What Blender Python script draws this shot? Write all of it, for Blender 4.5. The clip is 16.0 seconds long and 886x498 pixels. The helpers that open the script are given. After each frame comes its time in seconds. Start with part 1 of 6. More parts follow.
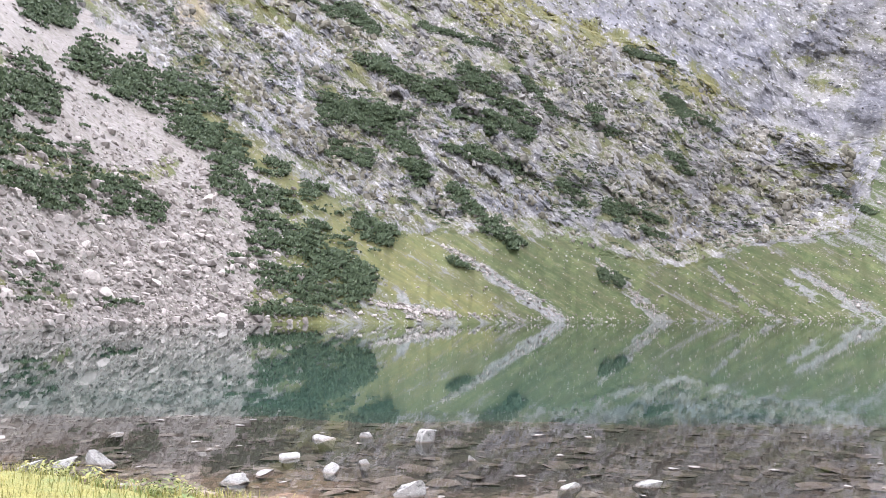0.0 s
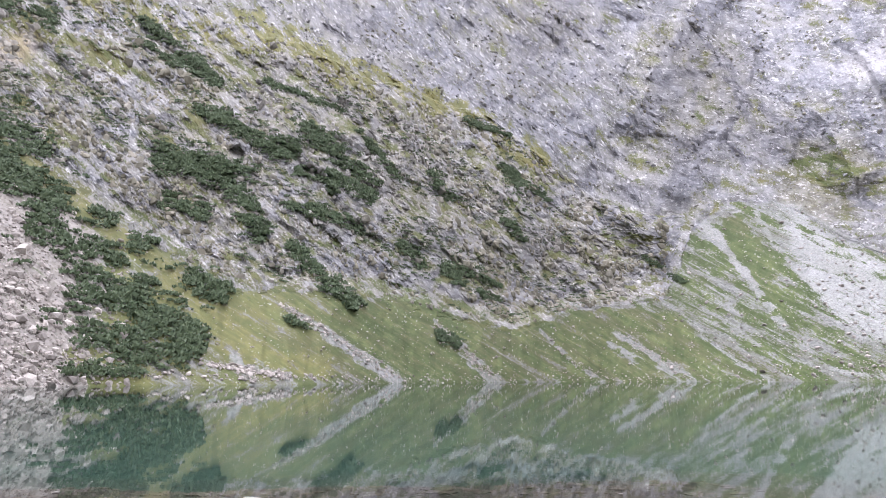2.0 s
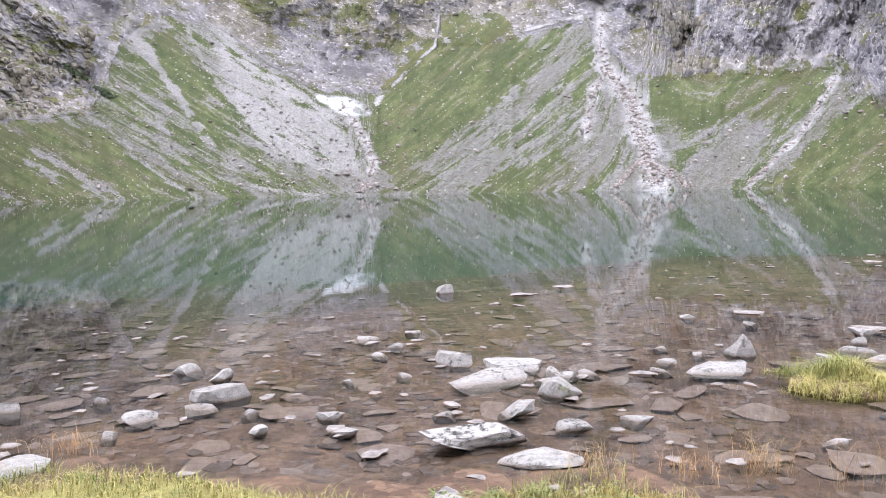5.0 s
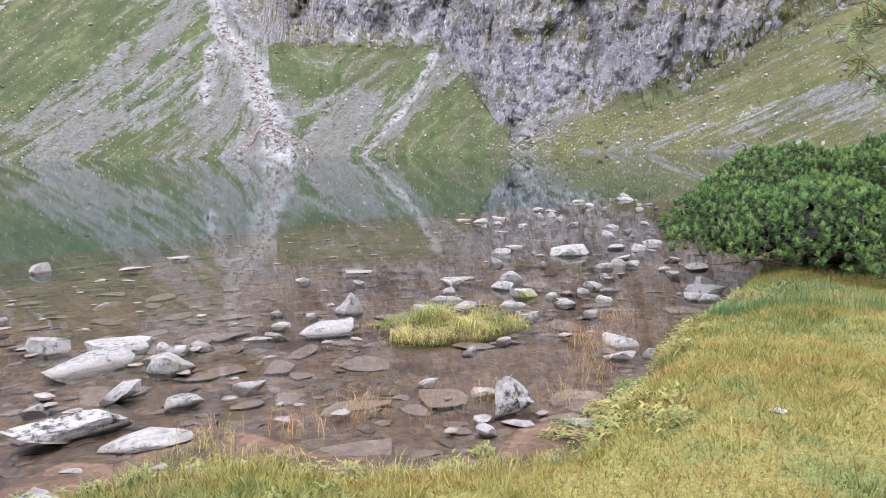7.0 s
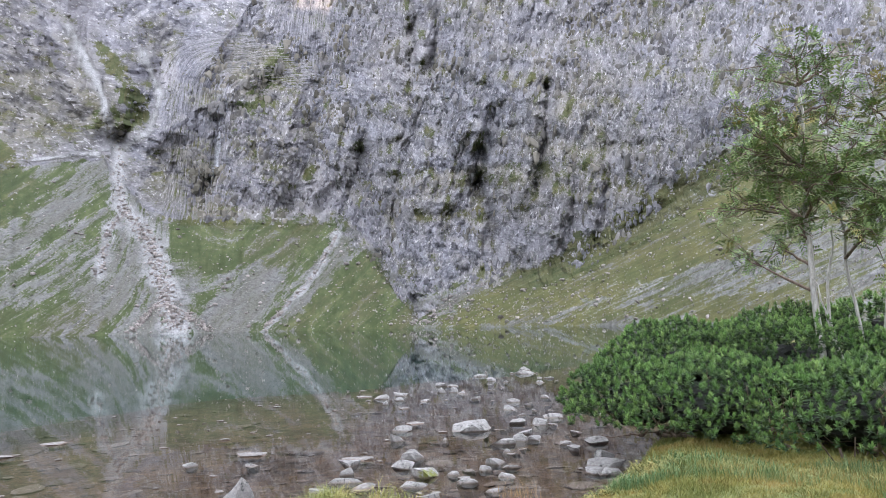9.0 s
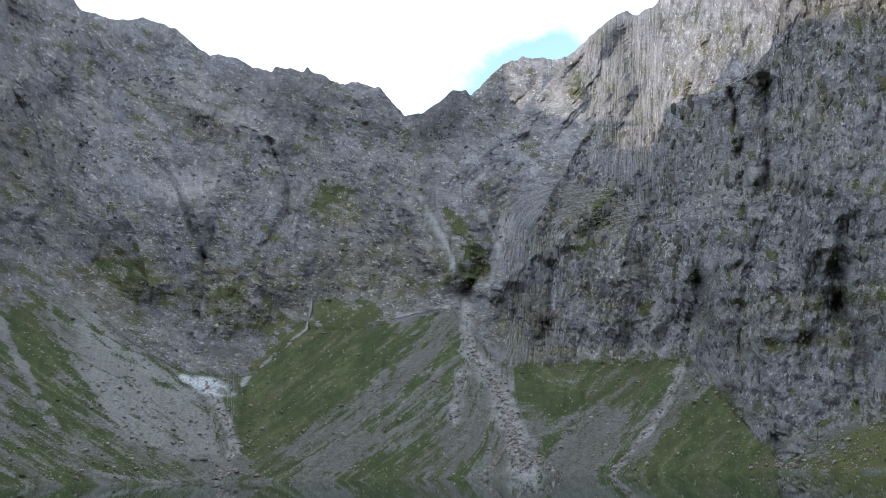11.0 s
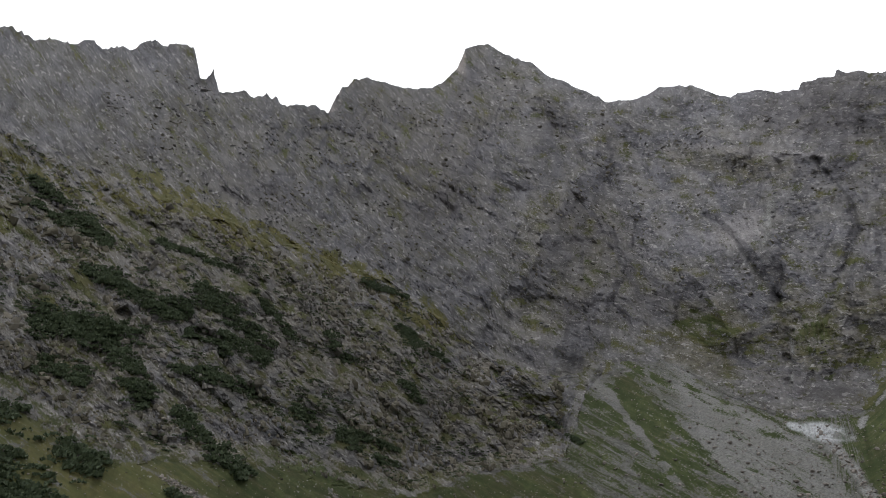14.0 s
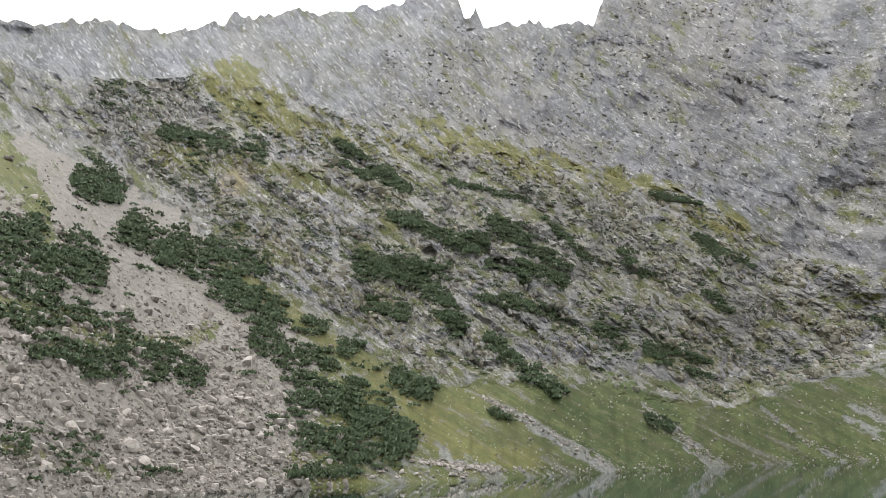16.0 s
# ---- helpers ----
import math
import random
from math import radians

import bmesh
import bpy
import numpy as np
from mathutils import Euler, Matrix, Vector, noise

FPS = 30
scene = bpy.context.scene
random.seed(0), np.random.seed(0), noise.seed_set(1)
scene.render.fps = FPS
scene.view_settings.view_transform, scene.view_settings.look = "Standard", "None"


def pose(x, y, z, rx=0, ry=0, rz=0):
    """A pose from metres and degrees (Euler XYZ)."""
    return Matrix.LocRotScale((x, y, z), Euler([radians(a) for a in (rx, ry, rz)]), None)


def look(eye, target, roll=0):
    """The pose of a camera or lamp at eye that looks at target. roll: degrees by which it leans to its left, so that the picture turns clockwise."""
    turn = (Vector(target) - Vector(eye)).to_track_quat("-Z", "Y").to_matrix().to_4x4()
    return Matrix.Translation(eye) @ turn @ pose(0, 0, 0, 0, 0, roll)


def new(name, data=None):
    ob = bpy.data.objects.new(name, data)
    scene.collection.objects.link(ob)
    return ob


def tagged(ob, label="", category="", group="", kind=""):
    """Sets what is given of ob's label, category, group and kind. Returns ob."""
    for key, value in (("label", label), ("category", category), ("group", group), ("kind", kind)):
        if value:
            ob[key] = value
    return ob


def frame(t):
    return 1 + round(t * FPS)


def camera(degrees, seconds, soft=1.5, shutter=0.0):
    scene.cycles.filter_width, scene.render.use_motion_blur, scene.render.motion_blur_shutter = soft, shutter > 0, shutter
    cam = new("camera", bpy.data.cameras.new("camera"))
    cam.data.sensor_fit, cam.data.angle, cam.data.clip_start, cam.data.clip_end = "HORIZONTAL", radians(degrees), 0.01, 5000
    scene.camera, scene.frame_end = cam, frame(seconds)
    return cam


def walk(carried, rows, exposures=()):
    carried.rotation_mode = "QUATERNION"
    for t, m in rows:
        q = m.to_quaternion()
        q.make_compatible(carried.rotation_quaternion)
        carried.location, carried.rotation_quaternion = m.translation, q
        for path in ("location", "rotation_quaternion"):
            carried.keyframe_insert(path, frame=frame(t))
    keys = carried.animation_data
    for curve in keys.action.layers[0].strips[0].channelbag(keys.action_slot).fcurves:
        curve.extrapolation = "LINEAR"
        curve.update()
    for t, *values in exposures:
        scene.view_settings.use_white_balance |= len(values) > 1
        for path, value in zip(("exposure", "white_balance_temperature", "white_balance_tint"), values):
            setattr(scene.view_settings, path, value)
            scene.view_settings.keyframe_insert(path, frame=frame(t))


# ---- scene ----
import itertools

cam = camera(59.52, 16.0, soft=0.5)

# seconds, heading to the right of +y, tilt upwards, lean (degrees); held at arm's length and swung round the body
TURNS = (
    (0, -33.08, 5.00, 0.13),
    (0.5, -35.85, 7.54, -0.56),
    (1, -35.15, 8.44, -0.28),
    (1.5, -27.06, 10.85, -0.28),
    (2, -21.23, 9.47, 0.12),
    (2.5, -13.12, 4.03, -0.09),
    (3, -5.22, 0.54, -0.19),
    (3.5, 1.98, -0.73, -0.29),
    (3.7, 4.45, -0.95, -0.40),
    (4.22, 10.82, -2.20, -0.74),
    (4.75, 16.19, -3.58, -0.98),
    (5.28, 21.66, -4.86, -1.15),
    (5.8, 28.37, -5.75, -1.10),
    (6, 30.92, -6.08, -1.00),
    (6.5, 38.63, -6.77, -1.04),
    (7, 45.96, -7.18, -0.95),
    (7.5, 51.64, -6.89, -0.58),
    (8, 54.36, -3.08, -0.80),
    (8.2, 54.66, -1.62, -0.87),
    (8.72, 54.69, 3.03, -1.14),
    (9.25, 51.10, 8.23, -1.44),
    (9.78, 45.17, 12.67, -1.60),
    (10.3, 38.19, 15.07, -1.49),
    (10.5, 35.75, 15.55, -1.44),
    (11, 28.75, 16.31, -1.09),
    (11.5, 20.34, 17.08, -0.79),
    (12, 13.91, 18.05, -0.71),
    (12.5, 6.00, 19.02, -0.90),
    (13, -1.05, 20.11, -1.20),
    (13.5, -7.19, 20.81, -2.32),
    (14, -13.22, 21.21, -2.12),
    (14.5, -19.72, 20.71, -2.82),
    (15, -26.05, 20.43, -2.52),
    (15.5, -31.41, 19.13, -2.29),
    (16, -35.58, 16.18, -2.30),
)

ARM, EYE = 0.39, 2.0
rows = []
for t, yaw, tilt, lean in TURNS:
    a, e = radians(yaw), radians(tilt)
    eye = Vector((ARM * math.sin(a), ARM * math.cos(a), EYE))
    rows.append((t, look(eye, eye + Vector((math.sin(a) * math.cos(e), math.cos(a) * math.cos(e), math.sin(e))), lean)))
EXPOSURES = ((0, 1.92, 6060, 18), (1.0, 1.80, 6070, 18), (1.5, 1.66, 6080, 18), (2.0, 1.72, 6080, 19), (3.5, 1.70, 6150, 23), (6.0, 1.48, 6080, 21), (7.0, 1.46, 6050, 21), (8.2, 1.55, 6020, 20), (10.3, -0.06, 5600, 8), (11.0, -0.16, 5620, 7), (11.5, -0.2, 5900, 8), (12.0, -0.52, 6050, 5), (12.5, -0.56, 6200, 6), (13.5, -0.56, 6500, 10), (14.0, -0.56, 6500, 10), (14.5, -0.48, 6500, 10), (15.0, -0.15, 6500, 10), (15.5, 0.12, 6550, 10), (16.0, 1.06, 6550, 7))
walk(cam, rows, EXPOSURES)

# ---- sky and sun ----
SUN_AZ, SUN_EL = -75.0, 12.8


def heading(az, el):
    a, e = radians(az), radians(el)
    return Vector((math.sin(a) * math.cos(e), math.cos(a) * math.cos(e), math.sin(e)))


world = bpy.data.worlds.new("sky")
scene.world = world
world.use_nodes = True
wn, wl = world.node_tree.nodes, world.node_tree.links
sky = wn.new("ShaderNodeTexSky")
sky.sky_type, sky.sun_disc = "NISHITA", False
sky.sun_elevation, sky.sun_rotation = radians(SUN_EL), radians(SUN_AZ)
sky.altitude = 1600
bg = wn["Background"]
bg.inputs["Strength"].default_value = 0.15
coord = wn.new("ShaderNodeTexCoord")
cloud_noise = wn.new("ShaderNodeTexNoise")
cloud_noise.inputs["Scale"].default_value, cloud_noise.inputs["Detail"].default_value = 5.0, 9.0
cloud_noise.inputs["Roughness"].default_value = 0.6
wl.new(coord.outputs["Generated"], cloud_noise.inputs["Vector"])
rift = wn.new("ShaderNodeVectorMath")
rift.operation = "DOT_PRODUCT"
rift.inputs[1].default_value = heading(40, 7)
wl.new(coord.outputs["Generated"], rift.inputs[0])
open_sky = wn.new("ShaderNodeMapRange")
for k, v in zip(("From Min", "From Max", "To Min", "To Max"), (0.885, 0.945, 0.34, -0.40)):
    open_sky.inputs[k].default_value = v
wl.new(rift.outputs["Value"], open_sky.inputs["Value"])
add = wn.new("ShaderNodeMath")
wl.new(cloud_noise.outputs["Fac"], add.inputs[0])
wl.new(open_sky.outputs["Result"], add.inputs[1])
cover = wn.new("ShaderNodeMapRange")
for k, v in zip(("From Min", "From Max", "To Min", "To Max"), (0.42, 0.56, 0.05, 1.0)):
    cover.inputs[k].default_value = v
wl.new(add.outputs[0], cover.inputs["Value"])
mix = wn.new("ShaderNodeMix")
mix.data_type = "RGBA"
wl.new(cover.outputs["Result"], mix.inputs["Factor"])
veil = wn.new("ShaderNodeMix")
veil.data_type, veil.blend_type = "RGBA", "MULTIPLY"
veil.inputs["Factor"].default_value = 1.0
veil.inputs["B"].default_value = (6.0, 5.3, 4.3, 1)
wl.new(sky.outputs["Color"], veil.inputs["A"])
wl.new(veil.outputs["Result"], mix.inputs["A"])
glow = wn.new("ShaderNodeVectorMath")
glow.operation = "DOT_PRODUCT"
glow.inputs[1].default_value = heading(-37.0, 32.3)
wl.new(coord.outputs["Generated"], glow.inputs[0])
ramp = wn.new("ShaderNodeMapRange")
for k, v in zip(("From Min", "From Max", "To Min", "To Max"), (-0.6, 1.0, 5.5, 15.0)):
    ramp.inputs[k].default_value = v
wl.new(glow.outputs["Value"], ramp.inputs["Value"])
lit = wn.new("ShaderNodeVectorMath")
lit.operation = "SCALE"
lit.inputs[0].default_value = (0.98, 1.0, 1.02)
wl.new(ramp.outputs["Result"], lit.inputs["Scale"])
wl.new(lit.outputs["Vector"], mix.inputs["B"])
wl.new(mix.outputs["Result"], bg.inputs["Color"])

sun = new("sun", bpy.data.lights.new("sun", "SUN"))
sun.data.energy, sun.data.angle, sun.data.color = 4.2, radians(0.53), (1.0, 0.80, 0.58)
sun.matrix_world = look(heading(SUN_AZ, SUN_EL) * 3000, (0, 0, 0))

# ---- materials ----


class Mat:
    """A node material, with short calls for its nodes."""

    def __init__(self, name, rough=0.8, metal=0.0, spec=0.4):
        self.m = bpy.data.materials.new(name)
        self.m.use_nodes = True
        self.n, self.l = self.m.node_tree.nodes, self.m.node_tree.links
        self.b = self.n["Principled BSDF"]
        self.b.inputs["Roughness"].default_value = rough
        self.b.inputs["Metallic"].default_value = metal
        self.b.inputs["Specular IOR Level"].default_value = spec
        self.pos = self.n.new("ShaderNodeNewGeometry").outputs["Position"]
        self.obj = self.n.new("ShaderNodeTexCoord").outputs["Object"]

    def put(self, value, socket):
        if isinstance(value, bpy.types.NodeSocket):
            self.l.new(value, socket)
        elif isinstance(value, (tuple, list)) and len(value) == 3 and socket.type == "RGBA":
            socket.default_value = (*value, 1)
        else:
            socket.default_value = value

    def scaled(self, src, scale, turn=(0, 0, 0)):
        m = self.n.new("ShaderNodeMapping")
        self.l.new(src, m.inputs["Vector"])
        m.inputs["Scale"].default_value = scale
        m.inputs["Rotation"].default_value = [radians(a) for a in turn]
        return m.outputs["Vector"]

    def noise(self, src, scale, detail=6, rough=0.6, distort=0.0):
        t = self.n.new("ShaderNodeTexNoise")
        self.l.new(src, t.inputs["Vector"])
        for k, v in (("Scale", scale), ("Detail", detail), ("Roughness", rough), ("Distortion", distort)):
            t.inputs[k].default_value = v
        return t.outputs["Fac"]

    def warp(self, src, scale, amount):
        t = self.n.new("ShaderNodeTexNoise")
        self.l.new(src, t.inputs["Vector"])
        t.inputs["Scale"].default_value, t.inputs["Detail"].default_value = scale, 4
        a, b = self.n.new("ShaderNodeVectorMath"), self.n.new("ShaderNodeVectorMath")
        a.operation = "MULTIPLY_ADD"
        self.l.new(t.outputs["Color"], a.inputs[0])
        a.inputs[1].default_value, a.inputs[2].default_value = (amount,) * 3, (-amount / 2,) * 3
        self.l.new(a.outputs[0], b.inputs[0])
        self.l.new(src, b.inputs[1])
        return b.outputs[0]

    def cells(self, src, scale, feature="F1", out="Distance"):
        t = self.n.new("ShaderNodeTexVoronoi")
        t.feature = feature
        self.l.new(src, t.inputs["Vector"])
        t.inputs["Scale"].default_value = scale
        return t.outputs[out]

    def span(self, v, a, b, lo=0.0, hi=1.0):
        r = self.n.new("ShaderNodeMapRange")
        self.put(v, r.inputs["Value"])
        for k, x in zip(("From Min", "From Max", "To Min", "To Max"), (a, b, lo, hi)):
            r.inputs[k].default_value = x
        return r.outputs["Result"]

    def math(self, op, a, b=0.0):
        r = self.n.new("ShaderNodeMath")
        r.operation = op
        self.put(a, r.inputs[0])
        self.put(b, r.inputs[1])
        return r.outputs[0]

    def mix(self, f, a, b, blend="MIX"):
        r = self.n.new("ShaderNodeMix")
        r.data_type, r.blend_type = "RGBA", blend
        self.put(f, r.inputs["Factor"])
        self.put(a, r.inputs["A"])
        self.put(b, r.inputs["B"])
        return r.outputs["Result"]

    def attr(self, name):
        r = self.n.new("ShaderNodeAttribute")
        r.attribute_name = name
        return r

    def split(self, col):
        r = self.n.new("ShaderNodeSeparateColor")
        self.l.new(col, r.inputs["Color"])
        return r.outputs

    def random(self):
        return self.n.new("ShaderNodeObjectInfo").outputs["Random"]

    def island(self):
        return self.n.new("ShaderNodeNewGeometry").outputs["Random Per Island"]

    def done(self, color, bump=None, strength=0.5, distance=0.1, rough=None):
        self.put(color, self.b.inputs["Base Color"])
        if rough is not None:
            self.put(rough, self.b.inputs["Roughness"])
        if bump is not None:
            k = self.n.new("ShaderNodeBump")
            k.inputs["Strength"].default_value, k.inputs["Distance"].default_value = strength, distance
            self.put(bump, k.inputs["Height"])
            self.l.new(k.outputs["Normal"], self.b.inputs["Normal"])
        return self.m


def mountain_material():
    m = Mat("mountain_rock_and_turf", rough=0.9, spec=0.15)
    zone = m.split(m.attr("zone").outputs["Color"])
    kind = m.split(m.attr("kind_of_ground").outputs["Color"])
    extra = m.split(m.attr("kind_of_scree").outputs["Color"])
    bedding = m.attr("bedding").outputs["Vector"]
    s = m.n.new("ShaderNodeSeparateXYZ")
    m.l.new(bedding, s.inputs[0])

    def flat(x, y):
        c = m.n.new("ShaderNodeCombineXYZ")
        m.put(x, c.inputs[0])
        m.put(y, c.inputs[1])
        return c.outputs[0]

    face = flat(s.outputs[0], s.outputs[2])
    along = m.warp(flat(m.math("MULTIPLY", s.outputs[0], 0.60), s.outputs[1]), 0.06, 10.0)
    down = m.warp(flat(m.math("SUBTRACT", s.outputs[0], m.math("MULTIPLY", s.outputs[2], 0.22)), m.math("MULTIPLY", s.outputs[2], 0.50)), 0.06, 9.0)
    wall = extra[2]
    grain = m.mix(wall, along, down)
    tone = m.split(m.attr("rock_tone").outputs["Color"])
    big = m.noise(face, 0.007, 4, 0.6)
    mid = m.noise(face, 0.045, 5, 0.62)
    coarse = m.noise(face, 0.16, 3, 0.6)
    fine = m.noise(face, 0.55, 4, 0.7)
    layer = m.noise(grain, 0.11, 4, 0.62)
    dash = m.noise(grain, 0.52, 3, 0.6)
    block = m.split(m.cells(grain, 0.10, "F1", "Color"))[0]
    chip = m.split(m.cells(grain, 0.36, "F1", "Color"))[1]
    v = m.math("ADD", m.math("MULTIPLY", m.math("SUBTRACT", mid, 0.5), 0.75), m.math("MULTIPLY", m.math("SUBTRACT", fine, 0.5), 1.3))
    v = m.math("ADD", v, m.math("ADD", m.math("MULTIPLY", m.math("SUBTRACT", layer, 0.5), 1.5), m.math("MULTIPLY", m.math("SUBTRACT", block, 0.5), 0.30)))
    v = m.math("ADD", v, m.math("MULTIPLY", m.math("SUBTRACT", chip, 0.5), 0.42))
    v = m.math("ADD", m.math("MULTIPLY", v, tone[1]), m.math("SUBTRACT", m.attr("rock_tone").outputs["Alpha"], 0.5))
    rock = m.mix(m.span(v, -0.48, 0.55), (0.064, 0.062, 0.072), (0.315, 0.312, 0.340))
    rock = m.mix(m.span(big, 0.44, 0.60, 0.0, 0.35), rock, (0.185, 0.170, 0.165))
    rock = m.mix(m.math("MULTIPLY", tone[0], m.span(layer, 0.35, 0.6, 0.95, 0.5)), rock, m.mix(m.span(v, -0.4, 0.4), (0.070, 0.066, 0.036), (0.215, 0.190, 0.125)))
    rock = m.mix(m.math("MULTIPLY", tone[2], m.span(fine, 0.35, 0.65, 0.35, 0.9)), rock, (0.36, 0.34, 0.345))
    # pale dashes painted as if ledge edges caught the light
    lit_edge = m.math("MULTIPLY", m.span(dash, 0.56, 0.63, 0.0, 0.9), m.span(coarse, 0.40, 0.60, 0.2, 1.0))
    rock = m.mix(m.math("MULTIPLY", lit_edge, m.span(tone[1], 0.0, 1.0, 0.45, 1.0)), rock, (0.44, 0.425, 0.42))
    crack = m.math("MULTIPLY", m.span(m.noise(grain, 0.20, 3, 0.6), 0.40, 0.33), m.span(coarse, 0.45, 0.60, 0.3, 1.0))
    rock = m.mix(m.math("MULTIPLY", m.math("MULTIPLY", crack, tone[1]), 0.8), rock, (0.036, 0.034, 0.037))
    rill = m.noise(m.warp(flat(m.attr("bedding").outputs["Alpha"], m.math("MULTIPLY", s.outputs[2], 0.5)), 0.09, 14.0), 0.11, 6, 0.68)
    stone = m.split(m.cells(m.pos, 0.42, "F1", "Color"))[0]
    pebble = m.split(m.cells(m.pos, 1.1, "F1", "Color"))[1]
    scree = m.mix(stone, (0.036, 0.038, 0.034), (0.175, 0.175, 0.165))
    scree = m.mix(m.math("MULTIPLY", pebble, 0.5), scree, (0.21, 0.203, 0.20))
    scree = m.mix(m.span(mid, 0.40, 0.62, 0.0, 0.5), scree, (0.15, 0.146, 0.142))
    trail = m.attr("kind_of_scree").outputs["Alpha"]
    scree = m.mix(m.span(trail, 0.52, 0.68, 0.0, 0.6), scree, m.mix(pebble, (0.12, 0.119, 0.117), (0.25, 0.247, 0.244)))
    scree = m.mix(m.span(trail, 0.46, 0.32, 0.0, 0.6), scree, m.mix(pebble, (0.085, 0.078, 0.072), (0.155, 0.145, 0.132)))
    scree = m.mix(m.span(rill, 0.42, 0.62, 0.55, 0.0), scree, m.mix(pebble, (0.060, 0.066, 0.040), (0.130, 0.130, 0.100)))
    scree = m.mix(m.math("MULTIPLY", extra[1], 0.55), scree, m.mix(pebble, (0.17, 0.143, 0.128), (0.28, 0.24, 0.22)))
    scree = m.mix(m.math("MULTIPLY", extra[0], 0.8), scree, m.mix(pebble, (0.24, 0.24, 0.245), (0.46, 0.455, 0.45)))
    turf = m.mix(m.span(mid, 0.36, 0.64), (0.046, 0.064, 0.026), (0.094, 0.116, 0.045))
    turf = m.mix(m.span(fine, 0.42, 0.62, 0.0, 0.5), turf, (0.116, 0.113, 0.054))
    turf = m.mix(m.span(coarse, 0.42, 0.62, 0.0, 0.65), turf, (0.042, 0.056, 0.020))
    turf = m.mix(m.span(m.attr("kind_of_scree").outputs["Alpha"], 0.35, 0.65, 0.6, 0.0), turf, (0.088, 0.078, 0.042))
    turf = m.mix(m.span(rill, 0.36, 0.56, 0.7, 0.0), turf, (0.034, 0.048, 0.018))
    turf = m.mix(m.span(rill, 0.54, 0.70, 0.0, 0.5), turf, (0.148, 0.138, 0.072))
    gold = m.mix(m.span(coarse, 0.35, 0.65), (0.105, 0.095, 0.036), (0.190, 0.165, 0.062))
    gold = m.mix(m.span(rill, 0.42, 0.60, 0.6, 0.0), gold, (0.080, 0.086, 0.032))
    turf = m.mix(zone[2], turf, gold)
    speck = m.math("ADD", m.cells(m.warp(face, 0.1, 8.0), 0.24, "F1", "Distance"), m.span(fine, 0, 1, -0.3, 0.3))
    turf = m.mix(m.math("MULTIPLY", m.span(speck, 0.17, 0.10, 0.0, 0.8), m.span(mid, 0.42, 0.58, 0.1, 1.0)), turf, (0.30, 0.29, 0.275))
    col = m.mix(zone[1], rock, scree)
    rough_edge = m.math("ADD", m.math("MULTIPLY", m.mix(zone[1], layer, rill), 0.65), m.math("MULTIPLY", fine, 0.35))
    rough_edge = m.span(rough_edge, 0.38, 0.62, 0.5, -0.5)
    col = m.mix(m.span(m.math("ADD", zone[0], rough_edge), 0.36, 0.64), col, turf)
    snow = m.mix(m.span(fine, 0.35, 0.65), (0.28, 0.29, 0.305), (0.58, 0.59, 0.61))
    col = m.mix(kind[0], col, snow)
    col = m.mix(m.math("MULTIPLY", kind[1], 0.85), col, (0.36, 0.28, 0.20))
    # painted shade of clefts and overhangs
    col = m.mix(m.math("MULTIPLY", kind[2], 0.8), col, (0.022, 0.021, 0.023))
    height = m.math("ADD", m.math("MULTIPLY", layer, 1.2), m.math("ADD", m.math("MULTIPLY", fine, 0.6), m.math("MULTIPLY", block, 0.30)))
    height = m.math("ADD", height, m.math("ADD", m.math("MULTIPLY", chip, 0.16), m.math("MULTIPLY", crack, -0.4)))
    height = m.math("MULTIPLY", height, m.math("MULTIPLY", m.span(zone[1], 0.2, 0.9, 1.0, 0.12), m.span(tone[1], 0.3, 0.9, 0.5, 1.0)))
    height = m.math("ADD", height, m.math("MULTIPLY", stone, 0.10))
    return m.done(col, height, 0.9, 3.0)


